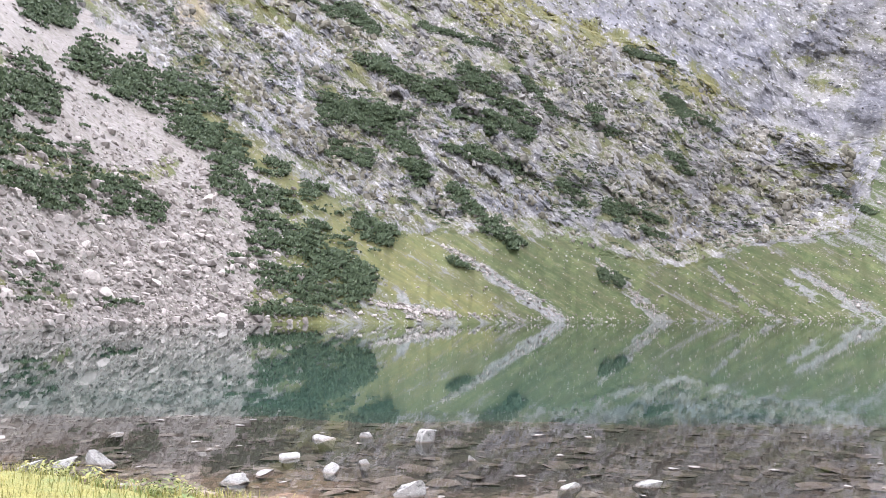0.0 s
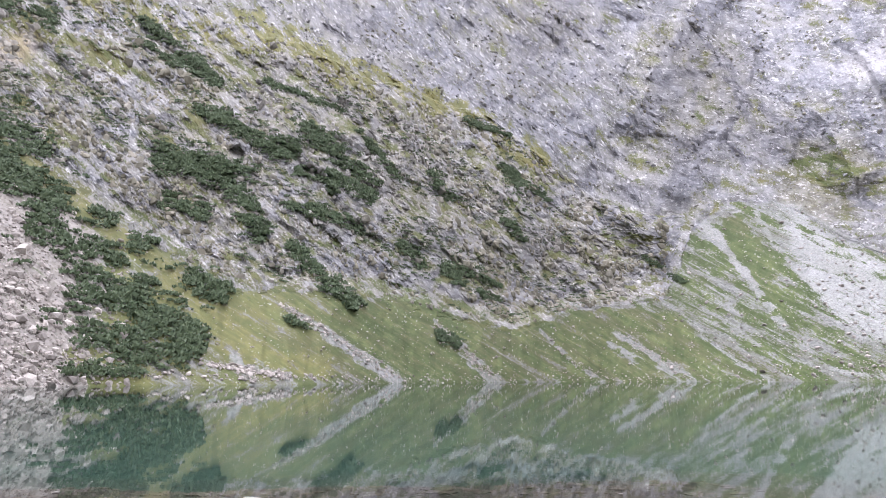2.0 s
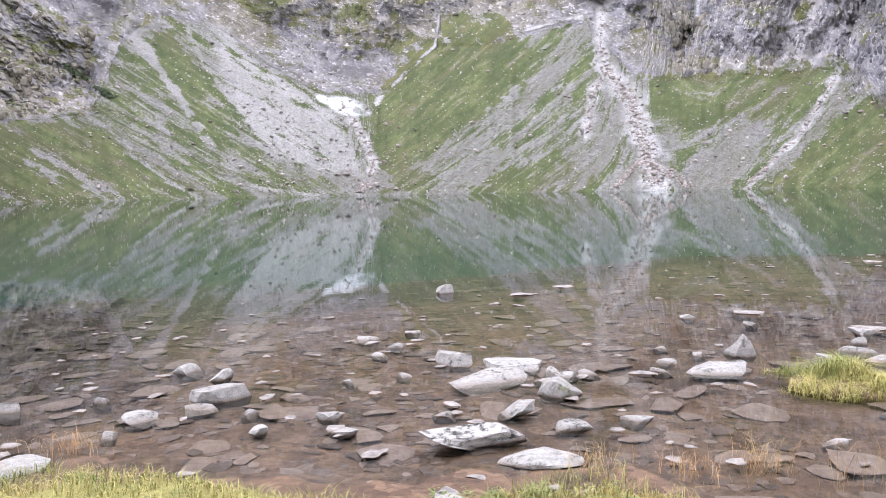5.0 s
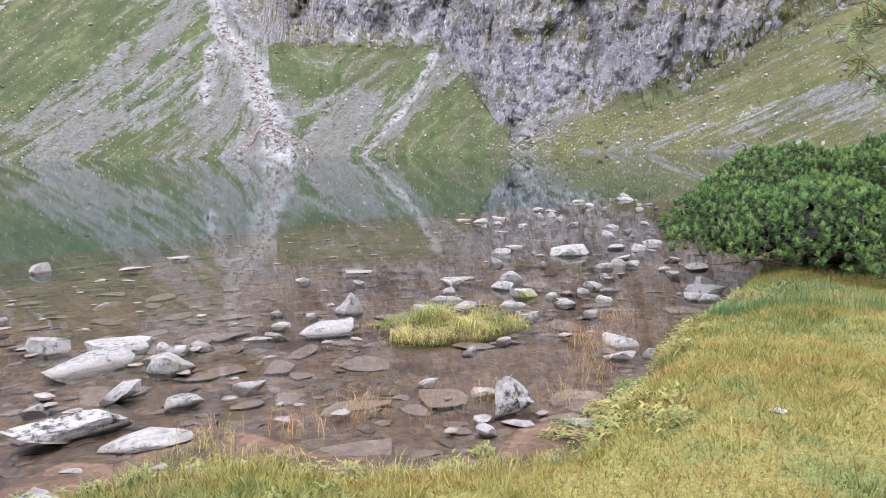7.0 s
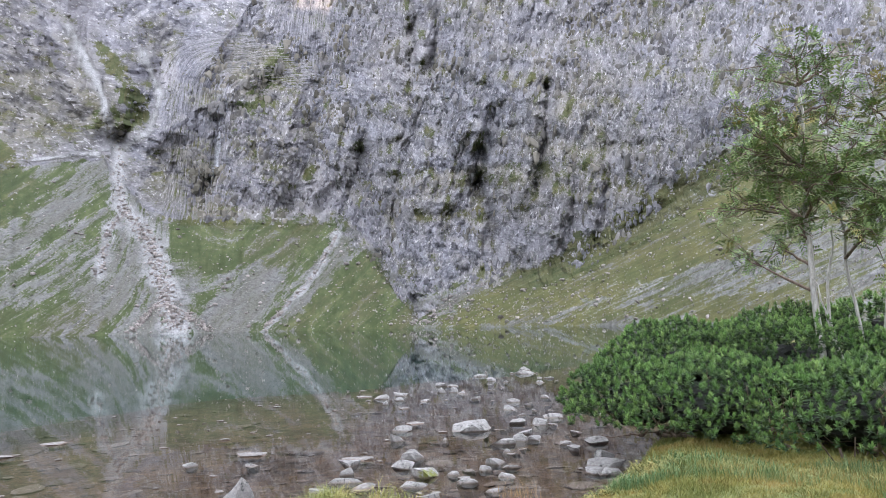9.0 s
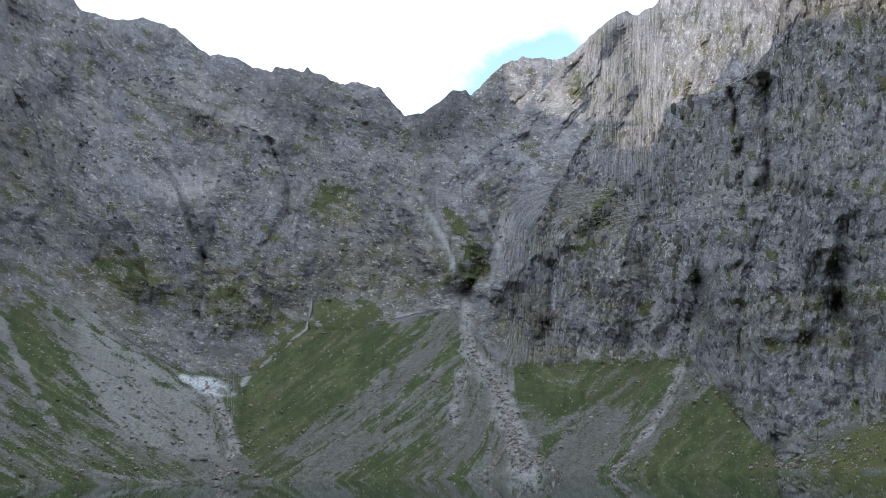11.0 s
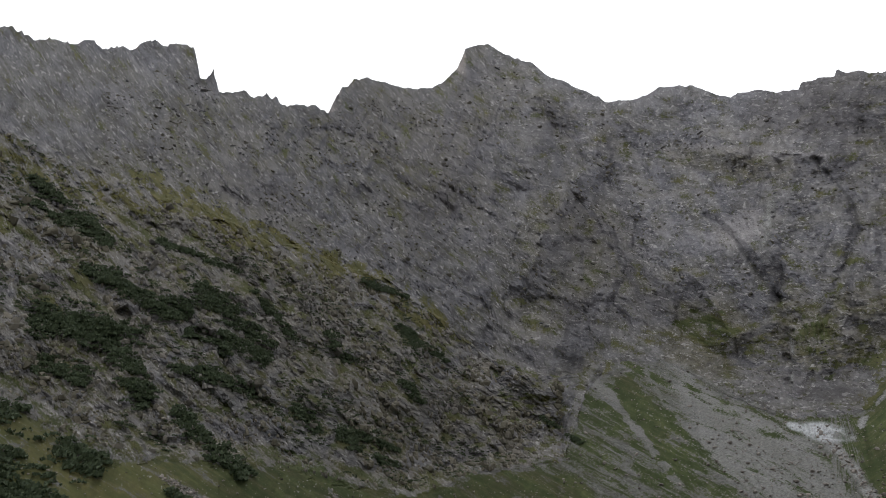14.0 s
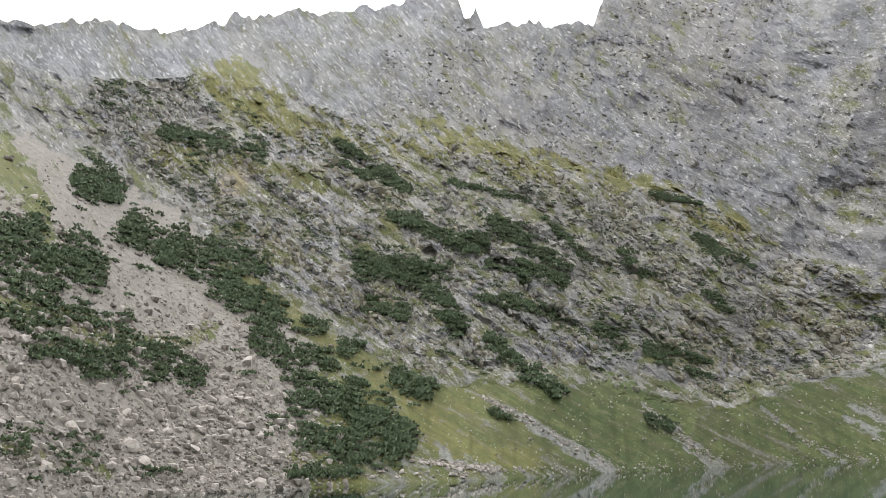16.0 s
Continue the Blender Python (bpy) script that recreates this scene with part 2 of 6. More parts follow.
def bed_material():
    m = Mat("lake_bed_and_bank", rough=0.85, spec=0.25)
    z = m.n.new("ShaderNodeSeparateXYZ")
    m.l.new(m.pos, z.inputs[0])
    fine = m.noise(m.pos, 14.0, 8, 0.75)
    mid = m.noise(m.pos, 0.9, 5, 0.6)
    pebble = m.split(m.cells(m.pos, 7.0, "F1", "Color"))[0]
    grit = m.split(m.cells(m.pos, 19.0, "F1", "Color"))[1]
    mud = m.mix(m.span(mid, 0.3, 0.7), (0.048, 0.028, 0.016), (0.165, 0.098, 0.058))
    mud = m.mix(m.span(pebble, 0.3, 1.0, 0.0, 0.6), mud, (0.25, 0.160, 0.100))
    mud = m.mix(m.span(grit, 0.5, 1.0, 0.0, 0.6), mud, (0.035, 0.022, 0.016))
    mud = m.mix(m.span(fine, 0.35, 0.65, 0.0, 0.5), mud, (0.05, 0.037, 0.028))
    # light lost and scattered in the water, painted on the bed by depth
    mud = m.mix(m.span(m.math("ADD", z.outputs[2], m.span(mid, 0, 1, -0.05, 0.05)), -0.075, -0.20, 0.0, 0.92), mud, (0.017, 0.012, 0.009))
    deep_water_tint = m.mix(mid, (0.003, 0.024, 0.017), (0.006, 0.040, 0.029))
    col = m.mix(m.span(z.outputs[2], -0.35, -2.4), mud, deep_water_tint)
    thatch = m.noise(m.scaled(m.pos, (1, 1, 0.3)), 38.0, 6, 0.75)
    soil = m.mix(m.span(thatch, 0.34, 0.66), (0.085, 0.082, 0.024), (0.28, 0.250, 0.072))
    soil = m.mix(m.span(m.noise(m.pos, 0.8, 4, 0.65), 0.46, 0.58, 0.0, 0.75), soil, m.mix(m.span(thatch, 0.34, 0.66), (0.06, 0.085, 0.028), (0.18, 0.215, 0.075)))
    col = m.mix(m.span(z.outputs[2], 0.03, 0.14), col, soil)
    return m.done(col, m.math("ADD", fine, m.math("MULTIPLY", pebble, 0.6)), 0.8, 0.03)


def water_material():
    m = bpy.data.materials.new("lake_water")
    m.use_nodes = True
    n, l = m.node_tree.nodes, m.node_tree.links
    n.remove(n["Principled BSDF"])
    geo = n.new("ShaderNodeNewGeometry")
    mp = n.new("ShaderNodeMapping")
    l.new(geo.outputs["Position"], mp.inputs["Vector"])
    mp.inputs["Scale"].default_value = (1.0, 2.2, 1.0)
    t = n.new("ShaderNodeTexNoise")
    t.inputs["Scale"].default_value, t.inputs["Detail"].default_value = 1.6, 3
    l.new(mp.outputs["Vector"], t.inputs["Vector"])
    b = n.new("ShaderNodeBump")
    b.inputs["Strength"].default_value, b.inputs["Distance"].default_value = 0.06, 0.008
    l.new(t.outputs["Fac"], b.inputs["Height"])
    gl = n.new("ShaderNodeBsdfGlossy")
    gl.inputs["Roughness"].default_value = 0.0
    gl.inputs["Color"].default_value = (0.84, 0.87, 0.865, 1)
    tr = n.new("ShaderNodeBsdfTransparent")
    tr.inputs["Color"].default_value = (0.95, 0.965, 0.95, 1)
    fr = n.new("ShaderNodeFresnel")
    fr.inputs["IOR"].default_value = 1.33
    mx = n.new("ShaderNodeMixShader")
    for s in (gl.inputs["Normal"], fr.inputs["Normal"]):
        l.new(b.outputs["Normal"], s)
    l.new(fr.outputs["Fac"], mx.inputs["Fac"])
    l.new(tr.outputs["BSDF"], mx.inputs[1])
    l.new(gl.outputs["BSDF"], mx.inputs[2])
    l.new(mx.outputs["Shader"], n["Material Output"].inputs["Surface"])
    return m


M_MOUNTAIN, M_BED, M_WATER = mountain_material(), bed_material(), water_material()

# ---- noise on arrays ----


def lattice(p, seed):
    i = np.floor(p).astype(np.int64)
    f = p - i
    u = f * f * (3 - 2 * f)
    out = np.zeros(len(p))
    for dx in (0, 1):
        wx = u[:, 0] if dx else 1 - u[:, 0]
        for dy in (0, 1):
            wy = u[:, 1] if dy else 1 - u[:, 1]
            for dz in (0, 1):
                wz = u[:, 2] if dz else 1 - u[:, 2]
                h = ((i[:, 0] + dx) * 374761393 + (i[:, 1] + dy) * 668265263 + (i[:, 2] + dz) * 1274126177 + seed * 974711) & 0xFFFFFFFF
                h = ((h ^ (h >> 13)) * 1274126177) & 0xFFFFFFFF
                h = ((h ^ (h >> 16)) * 2246822519) & 0xFFFFFFFF
                out += wx * wy * wz * ((h ^ (h >> 15)) & 0xFFFFFF) / 0xFFFFFF
    return out


def fbm(p, octaves=5, seed=0, rough=0.5, ridged=False):
    total, amp, norm, q = np.zeros(len(p)), 1.0, 0.0, np.array(p, dtype=float)
    for k in range(octaves):
        v = lattice(q, seed + 17 * k) * 2 - 1
        total += amp * (1 - 2 * np.abs(v) if ridged else v)
        norm += amp
        amp *= rough
        q = q * 2.03 + 11.7
    return total / norm


def smooth(x, a, b):
    s = np.clip((x - a) / (b - a), 0, 1)
    return s * s * (3 - 2 * s)


def curve(az, pairs):
    xs, ys = zip(*pairs)
    return np.interp(az, xs, ys)


# ---- the basin: profile of the ground by heading ----
STEP = 0.125
FINE = np.arange(-82.0, 97.0, STEP)
COARSE = np.arange(100.0, 276.0, 4.0)
AZ = np.concatenate([FINE, COARSE])
BACK = smooth(AZ, 92, 104) * (1 - smooth(AZ, 262, 276))  # the open side of the basin, behind

SHORE = ((-82, 75), (-66, 100), (-55, 160), (-43, 210), (-30, 240), (-18, 380), (-9, 540), (0, 570), (30, 570), (47, 540), (52, 500), (60, 400), (68, 300), (76, 200), (97, 120), (260, 75))
FOOT = ((-82, 26), (-66.4, 23), (-55.3, 18.6), (-49.2, 13.6), (-40.8, 8.5), (-36.2, 6.4), (-26.2, 5.9), (-16.1, 3.4), (-10.9, 5), (-5.3, 5.6), (-3.2, 10.2), (-1, 12.2), (2.3, 12.0), (4.4, 10.8), (6.4, 9.2), (9.8, 7.3), (13.5, 7.0), (14.8, 7.4), (16.5, 8.7), (18.6, 10.4), (22.4, 10.4), (26.2, 11.2), (29.5, 11.6), (32.2, 8.4), (35.1, 7.5), (45.4, 7.4), (48.5, 4.2), (51.2, 0.4), (55.6, 2.9), (59.5, 2.2), (63.5, 3.3), (67.5, 5.4), (73.9, 9.5), (97, 20))
RIM = ((-82, 26.9), (-64, 26.9), (-53.7, 28.5), (-39.5, 25.5), (-26, 21.6), (-18, 19.5), (-9.8, 12.7), (-3.1, 11.3), (-0.5, 13), (10, 13.5), (25, 13.5), (33, 14), (36, 18.5), (40, 24.0), (46.5, 25.0), (52.8, 26.6), (54.5, 28.3), (56, 33), (60, 38), (75, 38), (97, 34))
CREST_WEST = ((-82, 28.5), (-68.3, 29.4), (-66.1, 29.6), (-64.9, 29.8), (-63.6, 30.4), (-62.8, 30.4), (-61.3, 30.9), (-59.3, 30.4), (-58.3, 30.7), (-57.4, 30.5), (-56, 30.9), (-54.7, 31.1), (-53.7, 31.6), (-52.7, 31.7), (-52, 32.5), (-50.5, 32.4), (-49.3, 32.6), (-47.9, 33.2), (-45.9, 33), (-45.2, 32.8), (-44.3, 33.4), (-42.7, 33.3), (-41.2, 33.6), (-40.2, 33.2), (-39.2, 33.9), (-38.1, 33.8))
CREST_TOWER = ((-36.7, 34.5), (-36, 34.2), (-34.3, 34.9), (-33.6, 34.2), (-33, 32.6), (-32.45, 32.5), (-32, 33.3), (-31.55, 32), (-30.5, 31.9), (-29.5, 32.2), (-28.5, 32), (-26.9, 32), (-25.9, 31.4), (-23.5, 31.4), (-22.5, 31), (-22.1, 31.6), (-21.4, 32.8), (-20.4, 33.5), (-18.7, 33.6), (-17.2, 33.2), (-15.8, 33), (-13.8, 32.9), (-12.6, 33.3), (-11.5, 34.2), (-10.6, 35.5), (-9.8, 35.8), (-8.6, 35.9))
CREST_NORTH = ((-7.7, 35.3), (-6.6, 34.7), (-5, 34.2), (-3.8, 33.2), (-2.1, 32.4), (-0.5, 31.5), (1.2, 30.65), (2.6, 30.6), (4.2, 30.7), (5.1, 31), (7.6, 30.75), (8.7, 30), (10.2, 29.4), (12.1, 29.4), (14.1, 28.8), (15.1, 28.7), (15.4, 29.1), (17.6, 28.9), (17.9, 29.2), (18.5, 28.9), (20.7, 28.3), (22, 28.3), (23.8, 28), (24.6, 27.3), (25.85, 26))
CREST_EAST = ((26.6, 26.1), (27.9, 26.6), (29.8, 27.85), (30.9, 27.8), (31.2, 27.35), (32, 28), (34, 29.5), (35.4, 29.9), (39.2, 29.55), (40.1, 30.1), (42, 31.4), (43.2, 32), (44.3, 32.1), (45.1, 31.7), (46.8, 32.4), (52, 35), (57, 38.5), (75, 39), (97, 35))
TAN = lambda deg: np.tan(np.radians(deg))

r0 = curve(AZ, SHORE)
for _ in range(2):
    r0[:len(FINE)] = np.convolve(np.pad(r0[:len(FINE)], 20, mode="edge"), np.ones(41) / 41, "valid")
e1, e2, e5 = curve(AZ, FOOT), curve(AZ, RIM), curve(AZ, CREST_WEST + CREST_TOWER + CREST_NORTH + CREST_EAST)
e2 = e2 + smooth(AZ, 1, 4) * (1 - smooth(AZ, 29, 32)) * 0.9 * fbm(np.stack([AZ / 4.0, AZ * 0, AZ * 0], 1), 4, 33)
e2 = e2 + 0.8 * fbm(np.stack([AZ / 3.0, AZ * 0, AZ * 0 + 4], 1), 5, 35, 0.6)
e2 = np.maximum(e2, e1 + 0.6)
e5 = np.maximum(e5, e2 + 0.8)
crest_true = e5.copy()
n = len(FINE)
e5[:n] = np.convolve(np.pad(e5[:n], 24, mode="edge"), np.ones(49) / 49, "valid")
e5 = np.maximum(e5, e2 + 0.8)
teeth = crest_true - e5
r1 = 0.62 * r0 / (0.62 - np.minimum(TAN(e1), 0.44))
m2 = curve(AZ, ((-82, 0.95), (-12, 0.95), (0, 1.5), (30, 1.5), (38, 1.7), (50, 2.2), (97, 2.2)))
r2 = r1 * (m2 - TAN(e1)) / (m2 - TAN(e2))
r3 = r2 + curve(AZ, ((-82, 20), (-64, 30), (-30, 30), (-12, 14), (-2, 10), (30, 12), (34, 60), (42, 160), (50, 160), (55, 80), (60, 40), (97, 40)))
e3 = e2 + 0.06 + 0.35 * smooth(AZ, -3, 0) * (1 - smooth(AZ, 30, 33))
m5 = curve(AZ, ((-82, 0.73), (-55, 0.75), (-35, 0.86), (-15, 1.0), (0, 1.1), (20, 1.15), (34, 1.0), (97, 1.2)))
r5 = r3 * (m5 - TAN(e3)) / (m5 - TAN(e5))
box = np.ones(25) / 25
for r in (r1, r2, r3, r5):
    n = len(FINE)
    r[:n] = np.convolve(np.pad(r[:n], 12, mode="edge"), box, "valid")
z1, z2, z3, z5 = r1 * TAN(e1), r2 * TAN(e2), r3 * TAN(e3), r5 * TAN(e5)
z1, z2, z3, z5 = (EYE + z * (1 - BACK) + BACK * low for z, low in ((z1, 3), (z2, 6), (z3, 8), (z5, 20)))

# headings and distances of the near bank's edge, and of the drop into deep water
BANK = ((-82, 14.0), (-61, 11.4), (-51, 9.6), (-30, 7.6), (-19, 6.9), (-5, 6.3), (8, 5.6), (17, 5.2), (30, 5.45), (36.5, 4.95), (40, 4.92), (45.5, 5.2), (49, 5.5), (56, 5.9), (60, 7.1), (63, 8.9), (66.5, 11.2), (70, 16), (75, 40), (80, 90), (97, 130), (262, 70))
DROP = ((-82, 28), (-59, 25), (-40, 20), (-24, 22), (-6, 22), (6, 20), (22, 22), (34, 27), (48, 30), (58, 36), (75, 60), (97, 140), (262, 80))
rb, rd = curve(AZ, BANK), curve(AZ, DROP)


def bank_wobble(x, y):
    return 0.8 * fbm(np.stack([x * 1.0, y * 0.8, x * 0], 1), 4, 5, 0.6)


def near_height(az, r, x, y):
    """Height of the grassy bank and of the lake's bed by the camera's stand."""
    edge = np.interp(az, AZ, rb) + bank_wobble(x, y)
    drop = np.interp(az, AZ, rd) + 7.0 * fbm(np.stack([x * 0.09, y * 0.09, x * 0], 1), 4, 19, 0.55)
    s = edge - r
    bank = 0.02 + 0.30 * smooth(s, 0, 1.6) + 0.12 * smooth(s, 1.5, 5) + 0.05 * fbm(np.stack([x, y, x * 0], 1), 4, 8)
    wet_or_shade = 0.02 - 0.065 * smooth(-s, 0, 1.0) - 0.085 * (1 - np.exp(-np.maximum(-s, 0) / 9)) + 0.035 * fbm(np.stack([x * 1.3, y * 1.3, x * 0], 1), 4, 9)
    wet_or_shade = wet_or_shade - 0.13 * smooth(-s, 0.4, 4.0) * (1 - smooth(az, -14, 8)) * smooth(az, -75, -50)
    wet_or_shade = wet_or_shade - 1.7 * smooth(r, drop - 8, drop + 14) - 8.0 * smooth(r, drop + 12, drop + 45)
    return np.where(s > 0, bank, wet_or_shade)


def rows_between(n, a, b, power=1.0):
    s = (np.arange(n) / n) ** power
    return s[:, None], (1 - s)[:, None] * a[None] + s[:, None] * b[None]


blocks_r, blocks_z, blocks_k = [], [], []


def block(n, ra, za, rb_, zb, k, power=1.0):
    s, r = rows_between(n, ra, rb_, power)
    z = (1 - s) * za[None] + s * zb[None]
    blocks_r.append(r)
    blocks_z.append(z)
    blocks_k.append(k + s * np.ones_like(r))


zero = np.zeros_like(AZ)
block(84, r0, zero - 0.5, r1, z1, 0)
block(172, r1, z1, r2, z2, 1)
block(6, r2, z2, r3, z3, 2)
block(166, r3, z3, r5, z5, 3)
block(5, r5, z5, r5 + 260, z5 * 0.72, 4)
block(3, r5 + 260, z5 * 0.72, zero + 4800, zero + 20, 5)
R, Z, K = (np.concatenate(b) for b in (blocks_r, blocks_z, blocks_k))
A = np.broadcast_to(AZ[None], R.shape)
shape = R.shape
R, Z, K, A = R.ravel(), Z.ravel(), K.ravel(), A.ravel()
EL = np.degrees(np.arctan2(Z - EYE, R))
X, Y = R * np.sin(np.radians(A)), R * np.cos(np.radians(A))

# relief: buttresses and gullies on rock, furrows on scree
upper = smooth(K, 2.9, 3.3)
spur = (1 - smooth(A, -8, 0)) * (1 - upper)
AE = np.stack([A + 0.25 * EL, EL, A * 0], 1)
ribs = fbm(AE / np.array([7.0, 17.0, 1]), 3, 1, 0.5, True)
gullies = fbm(np.stack([A - 0.45 * EL, EL, A * 0], 1) / np.array([2.6, 7.0, 1]), 3, 12, 0.5, True)
blocks = fbm(np.stack([A + 0.8 * EL, EL - 0.3 * A, A * 0], 1) / np.array([2.0, 1.6, 1]), 4, 2, 0.58)
bend = fbm(AE / 4.0, 4, 16, 0.55)
# eroded ribs and runnels: down the fall line on the headwall, slanting on the spur, upright on the east wall
headwall = fbm(np.stack([(A - 0.10 * EL + 1.4 * bend) / 4.2, EL / 8.5, A * 0], 1), 5, 41, 0.64, True)
slanting = fbm(np.stack([(EL + 0.80 * A + 2.0 * bend) / 3.0, (A - 0.5 * EL) / 4.2, A * 0], 1), 5, 42, 0.62, True)
upright = fbm(np.stack([(A - 0.22 * EL + 1.0 * bend) / 2.6, (EL + 0.2 * A) / 6.0, A * 0], 1), 5, 43, 0.62, True)
benches = fbm(np.stack([(A + 2 * bend) / 5.0, (EL + np.interp(A, (-82, -8, 4, 30, 40, 97), (-46, 2.1, 6.0, 9.9, 10.5, 10.5)) + 1.2 * bend) / 1.5, A * 0], 1), 5, 44, 0.58, True)
lumps = fbm(np.stack([(A + EL) / 1.1, (EL - 0.4 * A) / 0.9, A * 0], 1), 4, 45, 0.62)
east_side = np.maximum(smooth(A, 40, 47), smooth(A, 35, 40) * (1 - smooth(EL, 17, 21)))
sunny = smooth(EL, 21, 25) * smooth(A, 31, 35) * (1 - smooth(A, 53, 56))
leaning = fbm(np.stack([(EL - 1.1 * A + 1.5 * bend) / 3.4, (A + EL) / 9.0, A * 0], 1), 5, 46, 0.62, True)
quiet = smooth(A, -5, 0) * (1 - smooth(A, 28, 33))
relief = leaning * 0.034 * sunny + headwall * (0.050 - 0.018 * smooth(A, -3, 3)) * (1 - spur) * (1 - east_side) * (1 - 0.75 * sunny) + slanting * 0.034 * spur + upright * 0.034 * east_side * (1 - 0.75 * sunny) + benches * (0.010 + 0.006 * upper) * (1 - 0.6 * quiet) + lumps * (0.009 + 0.004 * spur - 0.003 * east_side - 0.003 * quiet) + ribs * (0.030 + 0.040 * upper) + gullies * 0.010 * upper * (1 - sunny)
over_foot = EL - np.interp(A, AZ, e1)
central = smooth(A, -5, 0) * (1 - smooth(A, 33, 38))
foot_ramp = smooth(K, 0.96, 1.02) * smooth(over_foot, 0.0, 1.4 + 1.6 * central)
shift = (1 - 0.8 * np.exp(-((A + 1.5) / 2.6) ** 2) * (1 - smooth(K, 1.6, 2.4))) * foot_ramp * (1 - 0.8 * smooth(K, 3.6, 4.0)) * (relief + 0.02 + 0.022 * central) * R
# the sunny buttress turns its face to the west, the far ridge lies behind its edge
behind = smooth(A - 33.5 - (EL - 24.5) * 1.18, 0.25, -0.25) * smooth(A, 26, 31) * smooth(EL, 22.5, 24.5)
turned = np.interp(A, (27, 34, 50), (0.0, 0.20, 0.0)) * smooth(EL, 11, 27)
receding = 0.55 * np.radians(np.clip(A - 54.5, 0, 22)) * smooth(EL, 14, 24)
shift += R * (turned + 0.22 * behind + receding) * (K > 1) * (K < 6)
CLEFTS = (
    (((7.2, 21.6), (8.7, 19.9), (9.5, 18.0), (10.9, 15.2)), 0.32, 20),
    (((10.9, 15.2), (11.2, 12.0), (10.4, 8.2)), 0.35, 12),
    (((11.8, 18.6), (11.4, 16.6), (10.9, 15.2)), 0.5, 16),
    (((15.2, 24.0), (15.8, 22.9), (16.9, 20.4), (16.8, 18.8)), 0.28, 13),
    (((16.8, 18.8), (15.3, 16.5), (13.0, 12.6)), 0.3, 9),
    (((2.0, 22.0), (1.0, 18.6), (-0.6, 16.2), (0.6, 14.2)), 0.35, 18),
    (((18.7, 14.3), (19.0, 11.5)), 0.3, 10),
    (((-2.7, 24.8), (-0.4, 21.1), (0.6, 17.8)), 0.5, 30),
    (((-4.5, 32.7), (-0.1, 30.1), (-0.5, 27.3), (-4.0, 23.5), (-6.4, 19.6)), 1.6, -50),
    (((7.8, 27.3), (11.4, 25.5), (15.9, 24.0)), 1.2, -40),
    (((24.0, 22.8), (26.0, 19.3), (28.5, 15.0)), 2.2, -50),
)
GULLEYS = (
    (((33.9, 20.8), (32.9, 17.1), (30.7, 12.8)), 1.3, 60),
    (((2.3, 23.7), (4.1, 18.4), (3.9, 16.4)), 1.2, -30),
    (((5.8, 17.4), (7.4, 13.2)), 1.0, -24),
    (((53.9, 25.6), (52.9, 18.8)), 0.5, 16),
    (((43.9, 20.0), (41.6, 13.3), (41.6, 7.6)), 1.6, -25),
    (((47.5, 12.8), (46.6, 9.7), (45.4, 7.4)), 0.7, 30),
    (((36.9, 14.4), (36.8, 11.1), (35.5, 8.7)), 0.6, 22),
    (((30.6, 12.1), (37.2, 16.4), (44.0, 21.2)), 0.8, -22),
    (((57.5, 15.4), (55.9, 9.6)), 0.6, 18),
    (((49.8, 9.1), (50.2, 3.3)), 0.5, 14),
)
CHIMNEYS = (
    (((40.9, 24.8), (38.4, 20.5), (36.4, 16.9)), 0.8, 30),
    (((55.6, 21.8), (55.6, 14.9)), 1.5, -20),
    (((-22.5, 30.9), (-22.6, 27.3), (-21.5, 23.1)), 0.5, 22),
    (((-34.5, 34.7), (-36.3, 31.2), (-37.7, 28.4)), 1.4, -45),
    (((-39.6, 33.3), (-41.4, 27.9)), 1.2, -30),
    (((-27.2, 31.7), (-26.5, 28.0)), 0.8, 25),
    (((-48.0, 32.9), (-46.8, 29.1)), 1.2, -25),
    (((-58.0, 30.4), (-55.7, 28.1)), 1.0, -25),
    (((-51.1, 23.2), (-50.2, 21.3)), 0.5, 10),
    (((-41.1, 9.1), (-39.4, 7.9)), 0.8, -10),
)
RIBS = (
    (((35.6, 24.2), (37.6, 27.0), (41.0, 30.2)), 0.5, 22),
    (((39.4, 24.6), (41.6, 28.0), (44.2, 31.2)), 0.6, 28),
    (((43.0, 24.0), (46.2, 28.5)), 0.5, 24),
    (((48.0, 25.5), (50.5, 29.5)), 0.5, 20),
    (((51.4, 25.6), (51.6, 22.3), (51.2, 18.6)), 0.35, 16),
    (((56.2, 10.4), (57.0, 8.0), (56.8, 6.2)), 0.6, 18),
    (((61.4, 17.0), (61.0, 12.5), (60.2, 9.5)), 0.6, 20),
    (((12.0, 13.6), (12.3, 10.6)), 0.3, 7),
    (((-11.2, 18.4), (-9.9, 16.4), (-9.9, 13.8)), 0.4, 18),
)
CREASES = CLEFTS + GULLEYS + CHIMNEYS + RIBS

